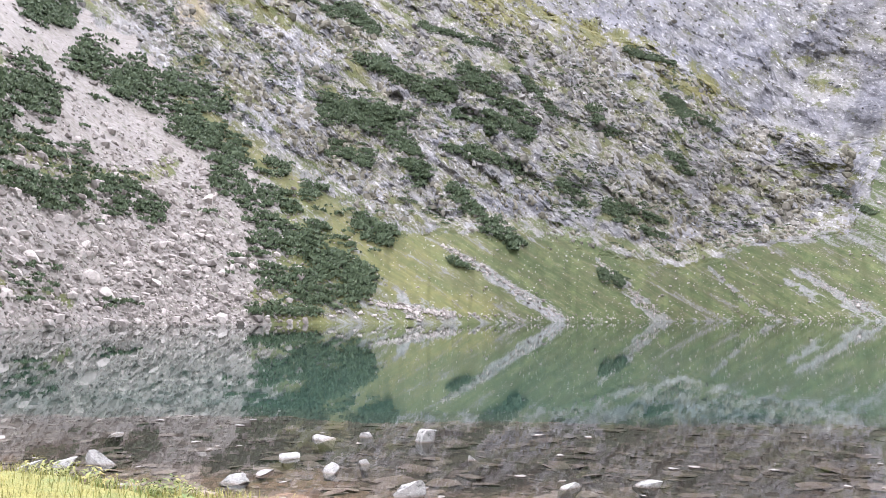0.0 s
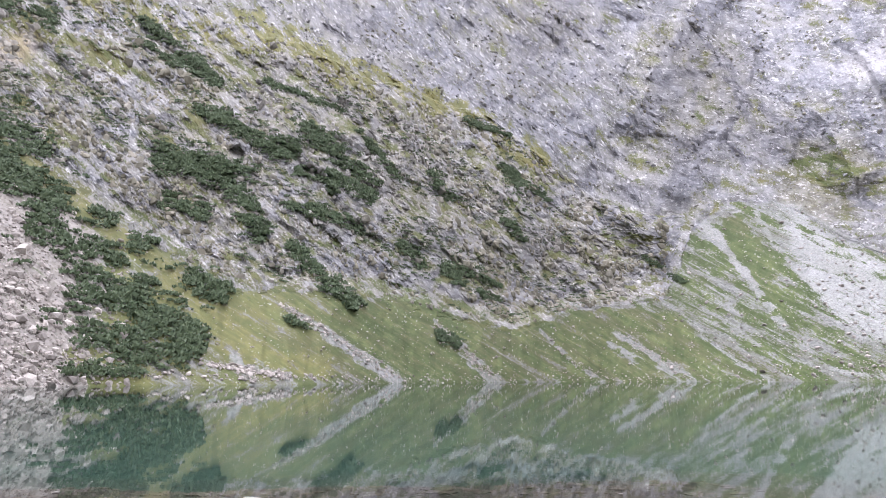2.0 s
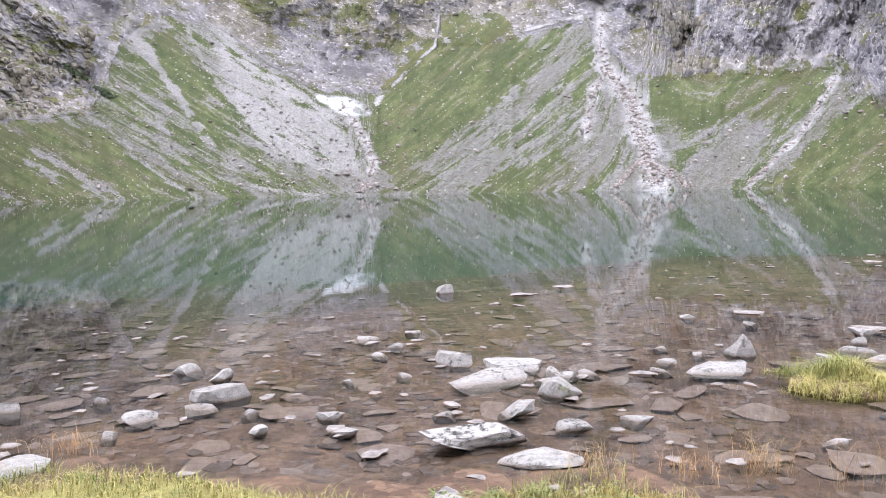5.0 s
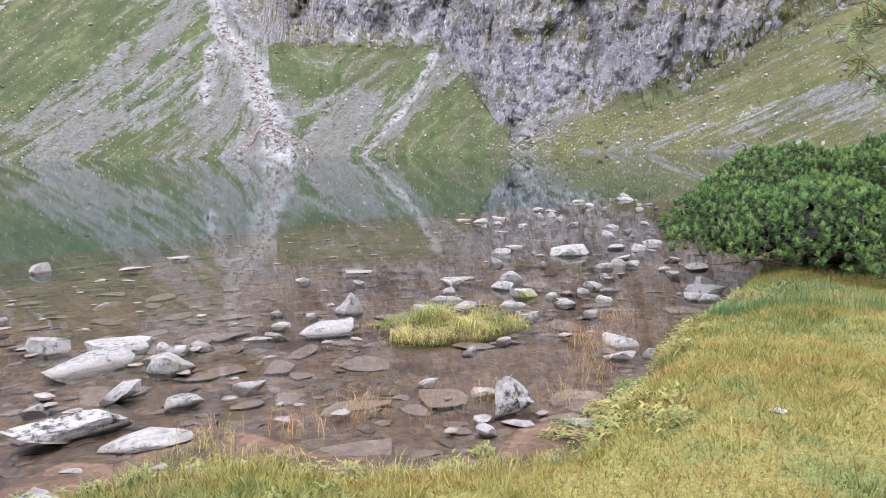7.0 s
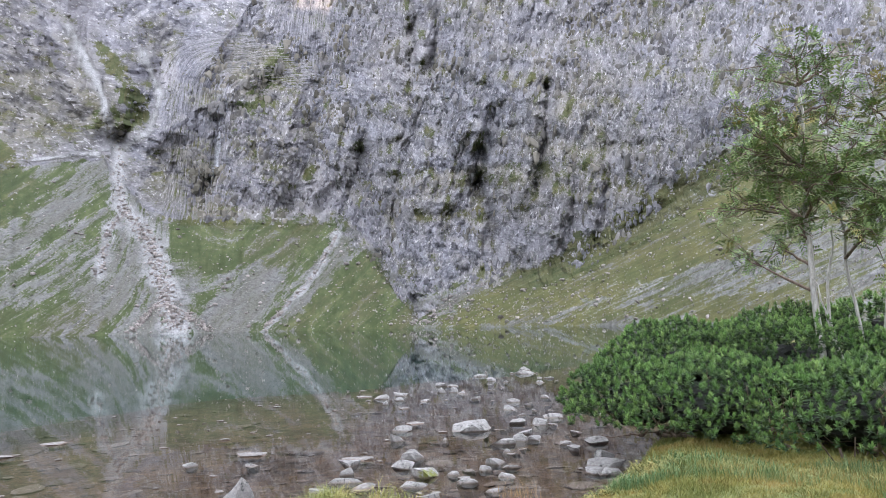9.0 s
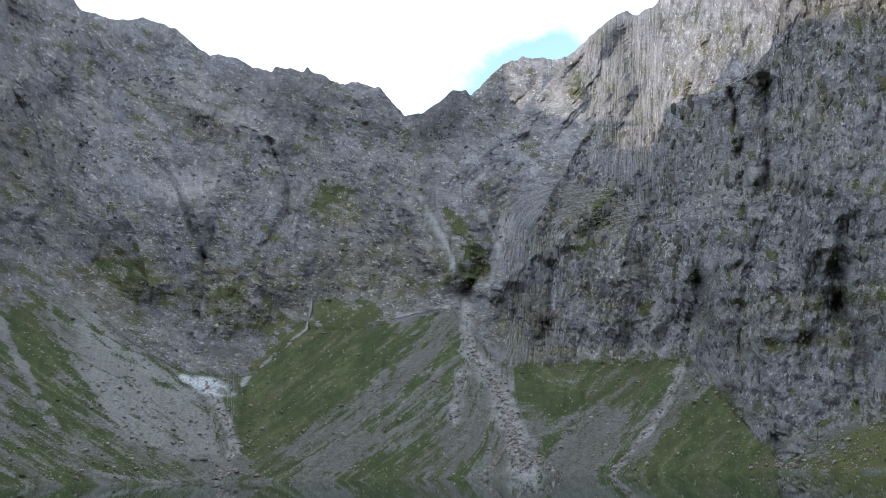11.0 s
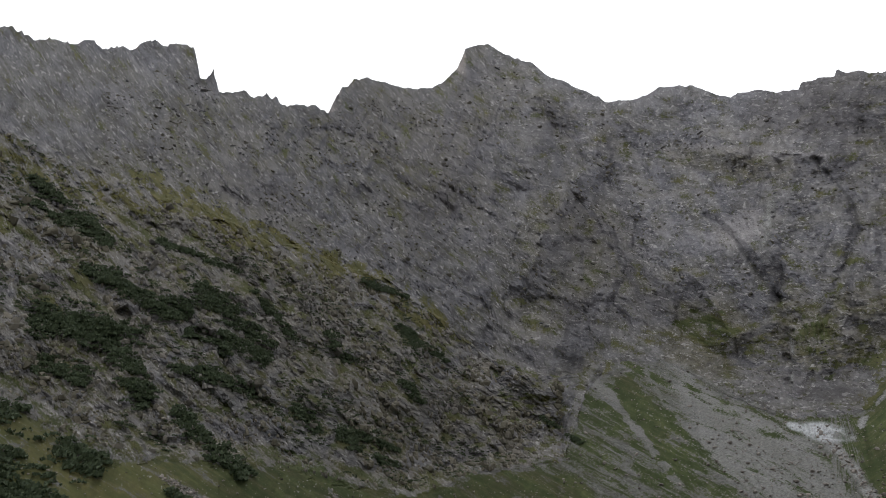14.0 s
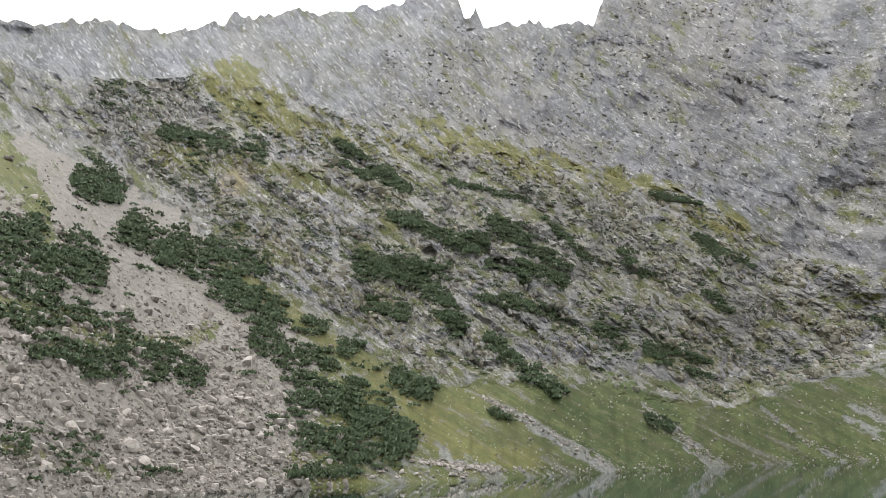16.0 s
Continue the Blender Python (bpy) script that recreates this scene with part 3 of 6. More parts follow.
for line, wide, deep in CREASES:
    (a_lo, a_hi), (e_lo, e_hi) = ((min(q[k] for q in line) - 4 * wide, max(q[k] for q in line) + 4 * wide) for k in (0, 1))
    near = np.where((A > a_lo) & (A < a_hi) & (EL > e_lo) & (EL < e_hi) & (K > 0.95) & (K < 4.0))[0]
    away = np.full(len(near), 99.0)
    for (a0, b0), (a1, b1) in zip(line, line[1:]):
        d = np.array([a1 - a0, b1 - b0])
        q = np.stack([A[near] + 0.5 * blocks[near] - a0, EL[near] - b0], 1)
        s = np.clip(q @ d / (d @ d), 0, 1)
        away = np.minimum(away, np.hypot(*(q - s[:, None] * d).T))
    shift[near] += 1.25 * deep * np.clip(1 - away / (1.6 * wide), 0, 1) ** 1.3 * (0.8 + 0.5 * blocks[near]) * smooth(K[near], 0.97, 1.2) * (1 - smooth(K[near], 3.6, 4.0))
furrow = fbm(np.stack([A * 1.3, EL * 0.12, A * 0], 1), 4, 4, 0.6)
talus = smooth(K, 0.0, 0.25) * (1 - smooth(K, 0.8, 1.0))
shift -= talus * (furrow * R * 0.012 + 0.5 * lumps)
R = R + shift * (1 - BACK[None].repeat(shape[0], 0).ravel())
tooth = np.broadcast_to(teeth[None], shape).ravel()
sharp = 0.5 * (fbm(np.stack([A / 0.8, A * 0, A * 0], 1), 5, 6, 0.62, True) - 0.24) * (1 - 0.55 * smooth(A, -22, -18))
EL = EL + (tooth * smooth(K, 3.70, 4.0) + sharp * smooth(K, 3.9, 4.0)) * (1 - smooth(K, 4.0, 4.5)) * (1 - smooth(A, 60, 80))
Z = R * TAN(EL) + EYE
X, Y = R * np.sin(np.radians(A)), R * np.cos(np.radians(A))

# how much flatter each spot is than its surroundings
GX, GY, GZ = (q.reshape(shape) for q in (X, Y, Z))
across, upward = (np.stack([np.gradient(q, axis=k) for q in (GX, GY, GZ)], -1) for k in (1, 0))
lie = np.cross(across, upward)
lie = np.abs(lie[..., 2]) / (np.linalg.norm(lie, axis=-1) + 1e-6)


def spread(q, k):
    """Mean of each spot's surroundings, k spots to each side."""
    for axis in (0, 1):
        pad = [(k + 1, k) if axis == d else (0, 0) for d in (0, 1)]
        c = np.cumsum(np.pad(q, pad, mode="edge"), axis=axis)
        n_ = q.shape[axis]
        q = (np.take(c, np.arange(2 * k + 1, 2 * k + 1 + n_), axis) - np.take(c, np.arange(n_), axis)) / (2 * k + 1)
    return q


ledge = np.clip((spread(lie, 1) - spread(lie, 14)) * 3.0, -1, 1).ravel()

# zones of the surface: turf, scree, dry golden grass; snow, tan rock, painted shade
grass, scree, gold = (np.zeros(len(R)) for _ in range(3))
snow, tan_rock, wet_or_shade = (np.zeros(len(R)) for _ in range(3))
n1 = fbm(np.stack([A / 3.0, EL / 1.6, A * 0], 1), 5, 21, 0.6)
n2 = fbm(np.stack([A / 0.8, EL / 0.4, A * 0], 1), 4, 22, 0.6)


def stroke(points, w0, w1, soft=0.5):
    """How far each spot lies inside a band along a line of headings and heights, in degrees."""
    best = np.zeros(len(A))
    n = len(points) - 1
    for k in range(n):
        (a0, b0), (a1, b1) = points[k], points[k + 1]
        wa, wb = w0 + (w1 - w0) * k / n, w0 + (w1 - w0) * (k + 1) / n
        pad = 2.5 * max(wa, wb) + 1
        near = np.where((A > min(a0, a1) - pad) & (A < max(a0, a1) + pad) & (EL > min(b0, b1) - pad) & (EL < max(b0, b1) + pad))[0]
        d = np.array([a1 - a0, b1 - b0])
        q = np.stack([A[near] - a0, EL[near] - b0], 1)
        s = np.clip(q @ d / (d @ d), 0, 1)
        dist = np.hypot(*(q - s[:, None] * d).T)
        w = (wa + (wb - wa) * s) * (1 + 0.6 * n1[near] + 1.0 * n2[near])
        best[near] = np.maximum(best[near], smooth(dist, w * (1 + soft), w * (1 - soft)))
    return best


def blob(a, e, wa, we, lean=0.0, soft=0.6):
    c, s = math.cos(radians(lean)), math.sin(radians(lean))
    u, v = ((A - a) * c + (EL - e) * s) / wa, (-(A - a) * s + (EL - e) * c) / we
    return smooth(np.hypot(u, v) + 0.35 * n1 + 0.25 * n2, 1 + soft, 1 - soft)


slope = smooth(K, -0.2, 0.0) * (1 - smooth(K + 0.10 * n1 + 0.14 * n2, 0.94, 1.04))
# streaks that run down the fall of each slope
fall = np.interp(A, (-82, -40, 12, 14, 30, 34, 38, 50, 54, 97), (1.2, 1.5, 1.5, -1.4, -1.2, 0.0, -0.8, -0.9, -2.2, -2.2))
streak = fbm(np.stack([(A + fall * EL) / 0.9, EL / 7.0, A * 0], 1), 3, 24, 0.5)
# slopes below the rock
grass += slope * (np.where(A < -8, 0.60, 0.46) + 0.45 * streak)
scree += slope
left = smooth(A, -44, -47) * slope
grass = grass * (1 - 0.9 * left)
# ledges on the rock
rocky = (1 - slope) * (1 - smooth(K, 4.2, 4.6))
on_spur = (1 - smooth(A, -9, -2)) * (1 - smooth(K, 1.95, 2.1))
stripe = fbm(np.stack([A / 5.0, (EL + 0.65 * A) / 1.1, A * 0], 1), 4, 25, 0.6)
grass += rocky * np.clip(0.14 + 0.14 * on_spur + 0.22 * on_spur * stripe + 0.35 * ledge + 0.35 * n1 + 0.12 * n2, 0, 0.55) * (1 - 0.35 * upper)
gold += rocky * np.clip(0.2 + 0.5 * n1, 0, 0.35)
# spur: shoulder of dry grass
band = stroke(((-53, 28), (-45, 24.6), (-35, 24.4), (-27, 21.8), (-20, 19.8), (-14, 16)), 1.6, 1.0)
grass, gold = np.maximum(grass, band * (0.6 + 0.5 * n1)), np.maximum(gold, band * 0.8)
for pts, w0, w1 in (
    (((-46, 1.2), (-40, 6), (-37, 3)), 1.4, 1.2),
    (((-38, 3.5), (-34, 1.2), (-30, 0.6)), 1.8, 0.8),
):
    b = stroke(pts, w0, w1)
    grass, gold = np.maximum(grass, 0.62 * b), np.maximum(gold, 0.55 * b)
for pts, w0, w1, much in (
    (((-52, 15), (-47, 11.8), (-42, 8), (-38, 4.5)), 0.6, 1.2, 0.8),
    (((-67, 21), (-64.5, 18.5), (-64, 16)), 1.3, 0.5, 0.8),
    (((-67, 11.5), (-60, 10.6), (-58, 9.6)), 0.9, 0.5, 0.75),
    (((-63, 9.4), (-57, 8.9), (-53, 10.2)), 0.5, 0.9, 0.7),
    (((-66, 2.6), (-60, 1.6), (-58.8, 0.8)), 0.6, 0.4, 0.7),
    (((-45, -0.3), (-42, -0.3)), 0.5, 0.4, 1.0),
    (((-57, 22.5), (-50, 22.5), (-45, 21)), 0.9, 0.7, 0.75),
):
    b = stroke(pts, w0, w1)
    grass, gold = np.maximum(grass, much * b), np.maximum(gold, 0.45 * b)
def patch(points, soft=0.55):
    """Inside of an outline of headings and heights, with a ragged edge."""
    pts = np.array(points)
    lo_, hi_ = pts.min(0) - 1, pts.max(0) + 1
    near = np.where((A > lo_[0]) & (A < hi_[0]) & (EL > lo_[1]) & (EL < hi_[1]) & (K < 4))[0]
    a, e = A[near] + 0.9 * n1[near] + 0.9 * n2[near] + 0.5 * streak[near], EL[near] + 0.7 * n1[near] - 0.6 * n2[near]
    inside, away = np.zeros(len(near), dtype=bool), np.full(len(near), 9.0)
    for (a0, b0), (a1, b1) in zip(points, points[1:] + points[:1]):
        inside ^= ((b0 > e) != (b1 > e)) & (a < (a1 - a0) * (e - b0) / (b1 - b0 + 1e-9) + a0)
        d = np.array([a1 - a0, b1 - b0])
        q = np.stack([a - a0, e - b0], 1)
        s = np.clip(q @ d / (d @ d), 0, 1)
        away = np.minimum(away, np.hypot(*(q - s[:, None] * d).T))
    out = np.zeros(len(A))
    out[near] = smooth(np.where(inside, away, -away), -soft, soft)
    return out


middle = smooth(A, -6, 0) * (1 - smooth(A, 50, 54)) * slope
grass = grass * (1 - middle) + middle * np.clip(0.42 + 0.8 * streak + 0.3 * n2, 0, 0.9)
# bare scree
FAN = ((2.3, 11.9), (4.4, 10.8), (6.4, 9.2), (9.8, 7.2), (12.0, 4.4), (12.9, 1.2), (9.0, 1.4), (5.6, 4.2), (3.6, 7.6))
for pts in (
    FAN,
    ((25.1, 8.3), (28.6, 9.5), (29.2, 3.5), (26.5, 2.6), (22.5, 1.5), (17.5, 0.6), (16.0, 0.4), (21.0, 4.1)),
    ((34.6, 5.0), (40, 3.2), (43.0, 4.2), (40.5, 0.0), (35.2, 0.6)),
    ((64, 1.6), (69, 3.2), (76, 5.6), (80, 6.8), (80, 5.0), (71, 2.4)),
):
    b = patch(pts)
    grass, scree = grass * (1 - b) + b * np.clip((0.18 if pts is FAN else 0.34) + (0.45 if pts is FAN else 0.8) * streak + 0.3 * n2, 0, 0.7), np.maximum(scree, b)
# turf
TURF_MIDDLE = (
    (((13.4, 6.2), (15.4, 8.6), (18.0, 10.8), (20.5, 11.2), (22.9, 10.8), (26.0, 9.5), (25.1, 7.9), (22.6, 6.0), (18.4, 3.3), (15.2, 1.4), (13.9, 3.4)), 1.0),
    (((12.4, 10.6), (15.5, 11.9), (18.4, 11.0), (16.0, 9.9)), 0.8),
    (((19.0, 12.6), (23.8, 12.2), (25.1, 9.7), (19.3, 10.1)), 0.8),
    (((-0.7, 11.5), (0.6, 11.3), (2.0, 7.4), (4.2, 3.4), (2.6, 4.0), (0.6, 6.4), (-0.9, 9.0)), 0.95),
    (((47.5, 5.6), (51.3, 0.2), (51.3, -0.4), (41.4, -0.4), (45.1, 3.5)), 1.0),
)
TURF_EAST = (
    (((34.4, 8.0), (45.4, 7.9), (43.2, 4.6), (39, 4.4), (36.2, 3.6), (34.9, 5.0)), 0.78),
    (((28.4, 19.3), (30.8, 18.0), (32.2, 14.2), (31.1, 13.4), (29.9, 16.3)), 0.95),
    (((20.5, -0.3), (22.7, 1.4), (27.5, 2.2), (30.5, 0.6), (30.5, -0.3)), 0.72),
    (((14.0, -0.3), (15.9, 2.6), (17.9, 1.6), (17.4, -0.3)), 0.8),
    (((-8, 4.5), (-4, 7.5), (-1.5, 11.5), (-0.5, 11.5), (-1.2, 7), (-3.5, 4)), 0.42),
    (((1.5, 11.4), (5, 10.6), (11, 6.6), (10.4, 6.0), (5.0, 9.6)), 0.5),
    (((3.0, 13.0), (6.0, 16.0), (8.2, 13.4), (7.0, 11.6)), 0.56),
    (((10.4, 12.0), (12.0, 15.2), (14.6, 12.6), (13.0, 10.8)), 0.56),
    (((18.6, 20.6), (21.8, 20.8), (22.4, 18.2), (19.2, 18.4)), 0.56),
    (((28.0, 13.6), (29.2, 15.4), (31.0, 14.4), (30.4, 13.2)), 0.6),
    (((38.4, 15.4), (41.6, 20.2), (42.6, 19.4), (39.6, 14.6)), 0.5),
    (((51.4, 10.2), (58.5, 11.4), (66.0, 12.2), (66.0, 10.9), (58.5, 10.2)), 0.5),
)
TURF_LOW = (
    (((-9, 3.8), (-1, 2.2), (3.0, 1.0), (4.0, -0.3), (-9, -0.3)), 0.72),
    (((-39, 5.6), (-33, 6.4), (-26, 5.9), (-16, 3.6), (-9, 5.0), (-4, 4.4), (-1.5, -0.3), (-36, -0.3)), 0.98),
    (((52, -0.3), (57, 2.6), (64, 6.5), (72, 11), (80, 14), (80, 6.5), (70, 3.0), (60, 0.4), (56, -0.3)), 0.9),
    (((57, -0.3), (64, 0.9), (72, 1.6), (80, 2.5), (80, -0.3)), 0.75),
)
for pts, much in TURF_MIDDLE + TURF_EAST + TURF_LOW:
    b = patch(pts, 0.3)
    grass = np.maximum(grass, b * (much - 0.02 + (0.75 if pts[0][0] == -39 else 0.35) * streak + 0.35 * n2))
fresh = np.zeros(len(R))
# scree runs and gullies
RUNS_GULLY = (
    (((30.4, 12.6), (30.5, 8.8), (32.5, 6.3), (33.4, 3.1), (34.2, -0.2)), 0.45, 1.3),
    (((31.0, 8.4), (29.9, 7.0), (29.3, 3.9)), 0.35, 0.5),
    (((33.4, 2.0), (36.8, -0.2)), 0.7, 0.8),
    (((33.0, 1.6), (31.0, -0.2)), 0.6, 0.7),
    (((31.8, 19.2), (33.1, 16.2), (32.4, 13.8), (30.9, 12.6)), 0.3, 0.45),
    (((27.1, 20.1), (29.0, 16.8), (30.0, 13.2)), 0.35, 0.5),
    (((45.8, 7.2), (43.6, 3.4), (40.3, -0.1)), 0.36, 0.20),
    (((11.6, 6.4), (13.0, 4.4), (13.9, 2.3), (13.5, 0.7), (12.8, 0.0)), 0.45, 0.22),
)
RUNS_FOOT = (
    (((2.3, 12.1), (4.4, 10.9), (6.4, 9.3), (9.8, 7.5)), 0.16, 0.20),
    (((13.6, 5.8), (14.8, 7.3), (16.5, 8.7), (18.6, 10.5)), 0.22, 0.14),
    (((25.0, 11.3), (27.4, 11.8), (29.8, 12.2)), 0.10, 0.3),
    (((-6.2, 12.6), (-3.2, 10.7), (-2.2, 11.6)), 0.12, 0.30),
    (((-1.0, 15.0), (0.8, 13.6), (2.3, 12.2)), 0.16, 0.22),
    (((11.2, 12.4), (10.8, 10.2), (10.2, 8.0)), 0.14, 0.2),
    (((19.0, 13.6), (18.8, 11.8), (18.5, 10.4)), 0.12, 0.12),
    (((11.6, 21.6), (11.0, 19.8), (10.6, 19.0)), 0.35, 0.2),
)
RUNS_FAN = (
    (((1.2, 11.3), (2.1, 9.3), (3.4, 7.4), (5.1, 5.4), (6.8, 3.2)), 0.22, 0.16),
    (((-2.6, 11.2), (-1.3, 9.6), (-0.7, 8.5), (0.2, 7.3), (2.5, 3.5)), 0.35, 0.3),
    (((-3.4, 4.1), (-2.5, 2.7), (-0.4, 1.0), (1.6, 0.0)), 0.14, 0.16),
    (((5.0, 0.6), (9.5, -0.1), (14, 0.6)), 0.14, 0.14),
    (((-33.0, 5.2), (-29.6, 3.2), (-24.7, 0.0)), 0.22, 0.85),
    (((-21.8, 4.1), (-17.7, 0.0)), 0.22, 0.8),
    (((-14.1, 3.5), (-11.9, 1.2), (-9.8, -0.1)), 0.16, 0.26),
    (((-8.7, 3.2), (-6.4, 1.8), (-4.0, 0.0)), 0.25, 0.75),
    (((-9.1, 2.4), (-7.2, 1.2)), 0.35, 0.45),
)
RUNS_SHORE = (
    (((-36.2, 1.3), (-32.4, 0.0)), 0.5, 0.7),
    (((-64, 20), (-61.5, 16.7), (-58, 13.4), (-55, 11.0)), 0.6, 1.6),
)
for pts, w0, w1 in RUNS_GULLY + RUNS_FOOT + RUNS_FAN + RUNS_SHORE:
    b = stroke(pts, w0 * 0.8, w1 * 0.7, 0.9)
    b = b * (1 - smooth(n2 - 0.6 * streak, 0.05, 0.45)) if pts[0][0] < 8 else b
    b = b * smooth(n2 + 0.5 * n1, -0.30, 0.10) if (pts, w0, w1) in RUNS_FOOT else b
    grass, scree = grass * (1 - b), np.maximum(scree, b)
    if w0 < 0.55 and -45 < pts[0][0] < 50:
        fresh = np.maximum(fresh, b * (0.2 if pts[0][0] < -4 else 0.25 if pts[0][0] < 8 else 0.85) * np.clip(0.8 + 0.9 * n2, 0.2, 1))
snow = np.maximum(blob(10.4, 6.75, 0.6, 0.28, -25, 0.25), blob(11.9, 6.3, 1.5, 0.55, -15, 0.3))
gold = np.maximum(gold, slope * smooth(A, -48, -44) * (1 - smooth(A, -36, -26)) * (0.42 + 0.4 * n1))
east = slope * smooth(A, 51, 55)
gold = np.maximum(gold, east * (0.45 + 0.5 * n1))
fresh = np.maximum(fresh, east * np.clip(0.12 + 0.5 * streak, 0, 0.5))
snow = snow * (0.25 + 0.75 * smooth(n2 + 0.3 * n1, -0.3, 0.0))
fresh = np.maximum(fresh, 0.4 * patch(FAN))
snow = np.maximum(snow, 0.8 * stroke(((37.15, 14.6), (37.0, 12.6), (36.85, 11.2)), 0.11, 0.14, 0.3))
tan_rock = blob(-51.4, 21.0, 1.4, 0.9, 40) * 0.5
# shade of clefts, chimneys and overhangs painted dark on the walls
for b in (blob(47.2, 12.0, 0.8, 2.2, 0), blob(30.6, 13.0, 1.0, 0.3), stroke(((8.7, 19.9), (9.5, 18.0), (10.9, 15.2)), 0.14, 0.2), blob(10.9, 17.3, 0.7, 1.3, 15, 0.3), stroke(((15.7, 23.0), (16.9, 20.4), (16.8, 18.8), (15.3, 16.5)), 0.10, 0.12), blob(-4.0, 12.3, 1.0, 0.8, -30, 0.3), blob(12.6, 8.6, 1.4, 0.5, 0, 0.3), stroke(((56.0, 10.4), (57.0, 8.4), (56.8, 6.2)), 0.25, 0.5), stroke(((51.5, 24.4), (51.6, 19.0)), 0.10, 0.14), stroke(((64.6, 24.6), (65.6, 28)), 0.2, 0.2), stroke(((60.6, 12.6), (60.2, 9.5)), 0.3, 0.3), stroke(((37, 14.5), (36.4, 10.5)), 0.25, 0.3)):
    wet_or_shade = np.maximum(wet_or_shade, b * 0.55)
olive = np.clip(0.30 - 0.14 * quiet * upper + 0.55 * n1, 0, 1) * rocky
for a_, e_, wa, we, lean_, much in (
    (20.6, 19.2, 2.6, 1.8, 0, 0.9), (5.2, 12.0, 2.8, 2.4, -30, 0.9), (17.0, 11.6, 4.5, 1.3, 5, 0.9), (9.5, 24.9, 4.5, 1.1, -17, 0.8), (40.0, 18.0, 2.2, 2.4, 55, 0.8),
    (58.5, 10.8, 8.0, 0.8, 3, 0.9), (-27.0, 17.0, 16.0, 5.0, -33, 0.75), (-4.0, 20.0, 5.0, 5.0, 0, 0.45), (34.0, 10.8, 2.6, 2.0, 40, 0.7), (24.0, 14.5, 6.0, 3.0, 0, 0.85), (5.7, 14.0, 3.0, 1.9, -15, 1.0), (12.2, 13.0, 2.6, 2.2, 0, 1.0), (16.2, 14.0, 3.0, 1.2, 0, 0.9), (29.5, 14.2, 1.8, 1.2, 0, 1.0), (20.2, 19.6, 2.2, 1.7, 0, 1.0), (64.0, 14.0, 5.0, 4.0, 0, 0.6),
):
    olive = np.maximum(olive, much * rocky * blob(a_, e_, wa, we, lean_, 0.5))
olive = np.maximum(olive, on_spur * rocky * np.clip(0.62 + 0.6 * n1, 0, 1))
olive = np.clip(olive + 0.5 * ledge * rocky, 0, 1)
pale = rocky * np.maximum.reduce([0.9 * blob(9.6, 20.4, 2.4, 1.0, 15, 0.5), 0.8 * blob(43.5, 9.6, 2.0, 1.5, 0, 0.5), 0.7 * blob(-46.0, 20.3, 2.2, 0.7, -10, 0.4), 0.7 * blob(33.4, 17.6, 0.8, 0.8, 0, 0.4), 0.8 * blob(-39.6, 8.6, 1.2, 0.7, -30, 0.4), 0.5 * stroke(((6.5, 26.7), (10.2, 25.6), (16.1, 23.9)), 0.35, 0.25), 0.6 * blob(51.0, 19.5, 2.2, 2.4, 0, 0.5)])
contrast = 0.66 + 0.06 * on_spur - 0.16 * upper * (1 - smooth(A, -14, -2)) + 0.22 * smooth(A, 32, 42) + 0.12 * smooth(A, -5, 2)
ZONES = {
    "rock_tone": np.stack([olive, np.clip(contrast, 0, 1), pale, 0.5 - 0.20 * rocky * smooth(K, 2.2, 3.0) * (1 - smooth(A, -14, -2)) + 0.02 * on_spur * rocky - 0.08 * central * (1 - smooth(EL, 16, 21)) - 0.03 * central + 0.06 * rocky * smooth(A, 38, 44) * (1 - smooth(EL, 18, 22))], 1),
    "zone": np.stack([np.clip(grass, 0, 1), np.clip(scree, 0, 1), np.clip(gold, 0, 1), np.ones(len(R))], 1),
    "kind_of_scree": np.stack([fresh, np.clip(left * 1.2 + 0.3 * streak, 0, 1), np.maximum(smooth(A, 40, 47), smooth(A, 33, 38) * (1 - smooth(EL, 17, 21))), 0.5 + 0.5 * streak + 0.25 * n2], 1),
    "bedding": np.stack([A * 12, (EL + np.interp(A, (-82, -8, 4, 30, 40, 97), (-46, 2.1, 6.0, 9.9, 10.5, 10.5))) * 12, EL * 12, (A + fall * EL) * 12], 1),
    "kind_of_ground": np.stack([snow, tan_rock, wet_or_shade, np.ones(len(R))], 1),
}



def sheet(name, x, y, z, rows_n, cols_n, material, zones=None, soft=True):
    """A sheet of quads, closed round the stand."""
    me = bpy.data.meshes.new(name)
    j, i = np.meshgrid(np.arange(rows_n - 1), np.arange(cols_n), indexing="ij")
    k = (i + 1) % cols_n
    quads = np.stack([j * cols_n + i, j * cols_n + k, (j + 1) * cols_n + k, (j + 1) * cols_n + i], -1).reshape(-1, 4)[:, ::-1]
    me.vertices.add(len(x))
    me.vertices.foreach_set("co", np.stack([x, y, z], 1).astype(np.float32).ravel())
    me.loops.add(quads.size)
    me.loops.foreach_set("vertex_index", quads.astype(np.int32).ravel())
    me.polygons.add(len(quads))
    me.polygons.foreach_set("loop_start", np.arange(0, quads.size, 4, dtype=np.int32))
    me.update(calc_edges=True)
    for key, values in (zones or {}).items():
        at = me.attributes.new(key, "FLOAT_COLOR", "POINT")
        at.data.foreach_set("color", values.astype(np.float32).ravel())
    me.materials.append(material)
    me.polygons.foreach_set("use_smooth", np.broadcast_to(soft, (len(quads),)).copy())
    return new(name, me)


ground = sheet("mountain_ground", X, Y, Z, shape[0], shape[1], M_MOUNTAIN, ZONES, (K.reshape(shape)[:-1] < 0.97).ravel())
tagged(ground, "grey granite cirque walls with scree, grass and a high jagged crest", "mountain", kind="structure")

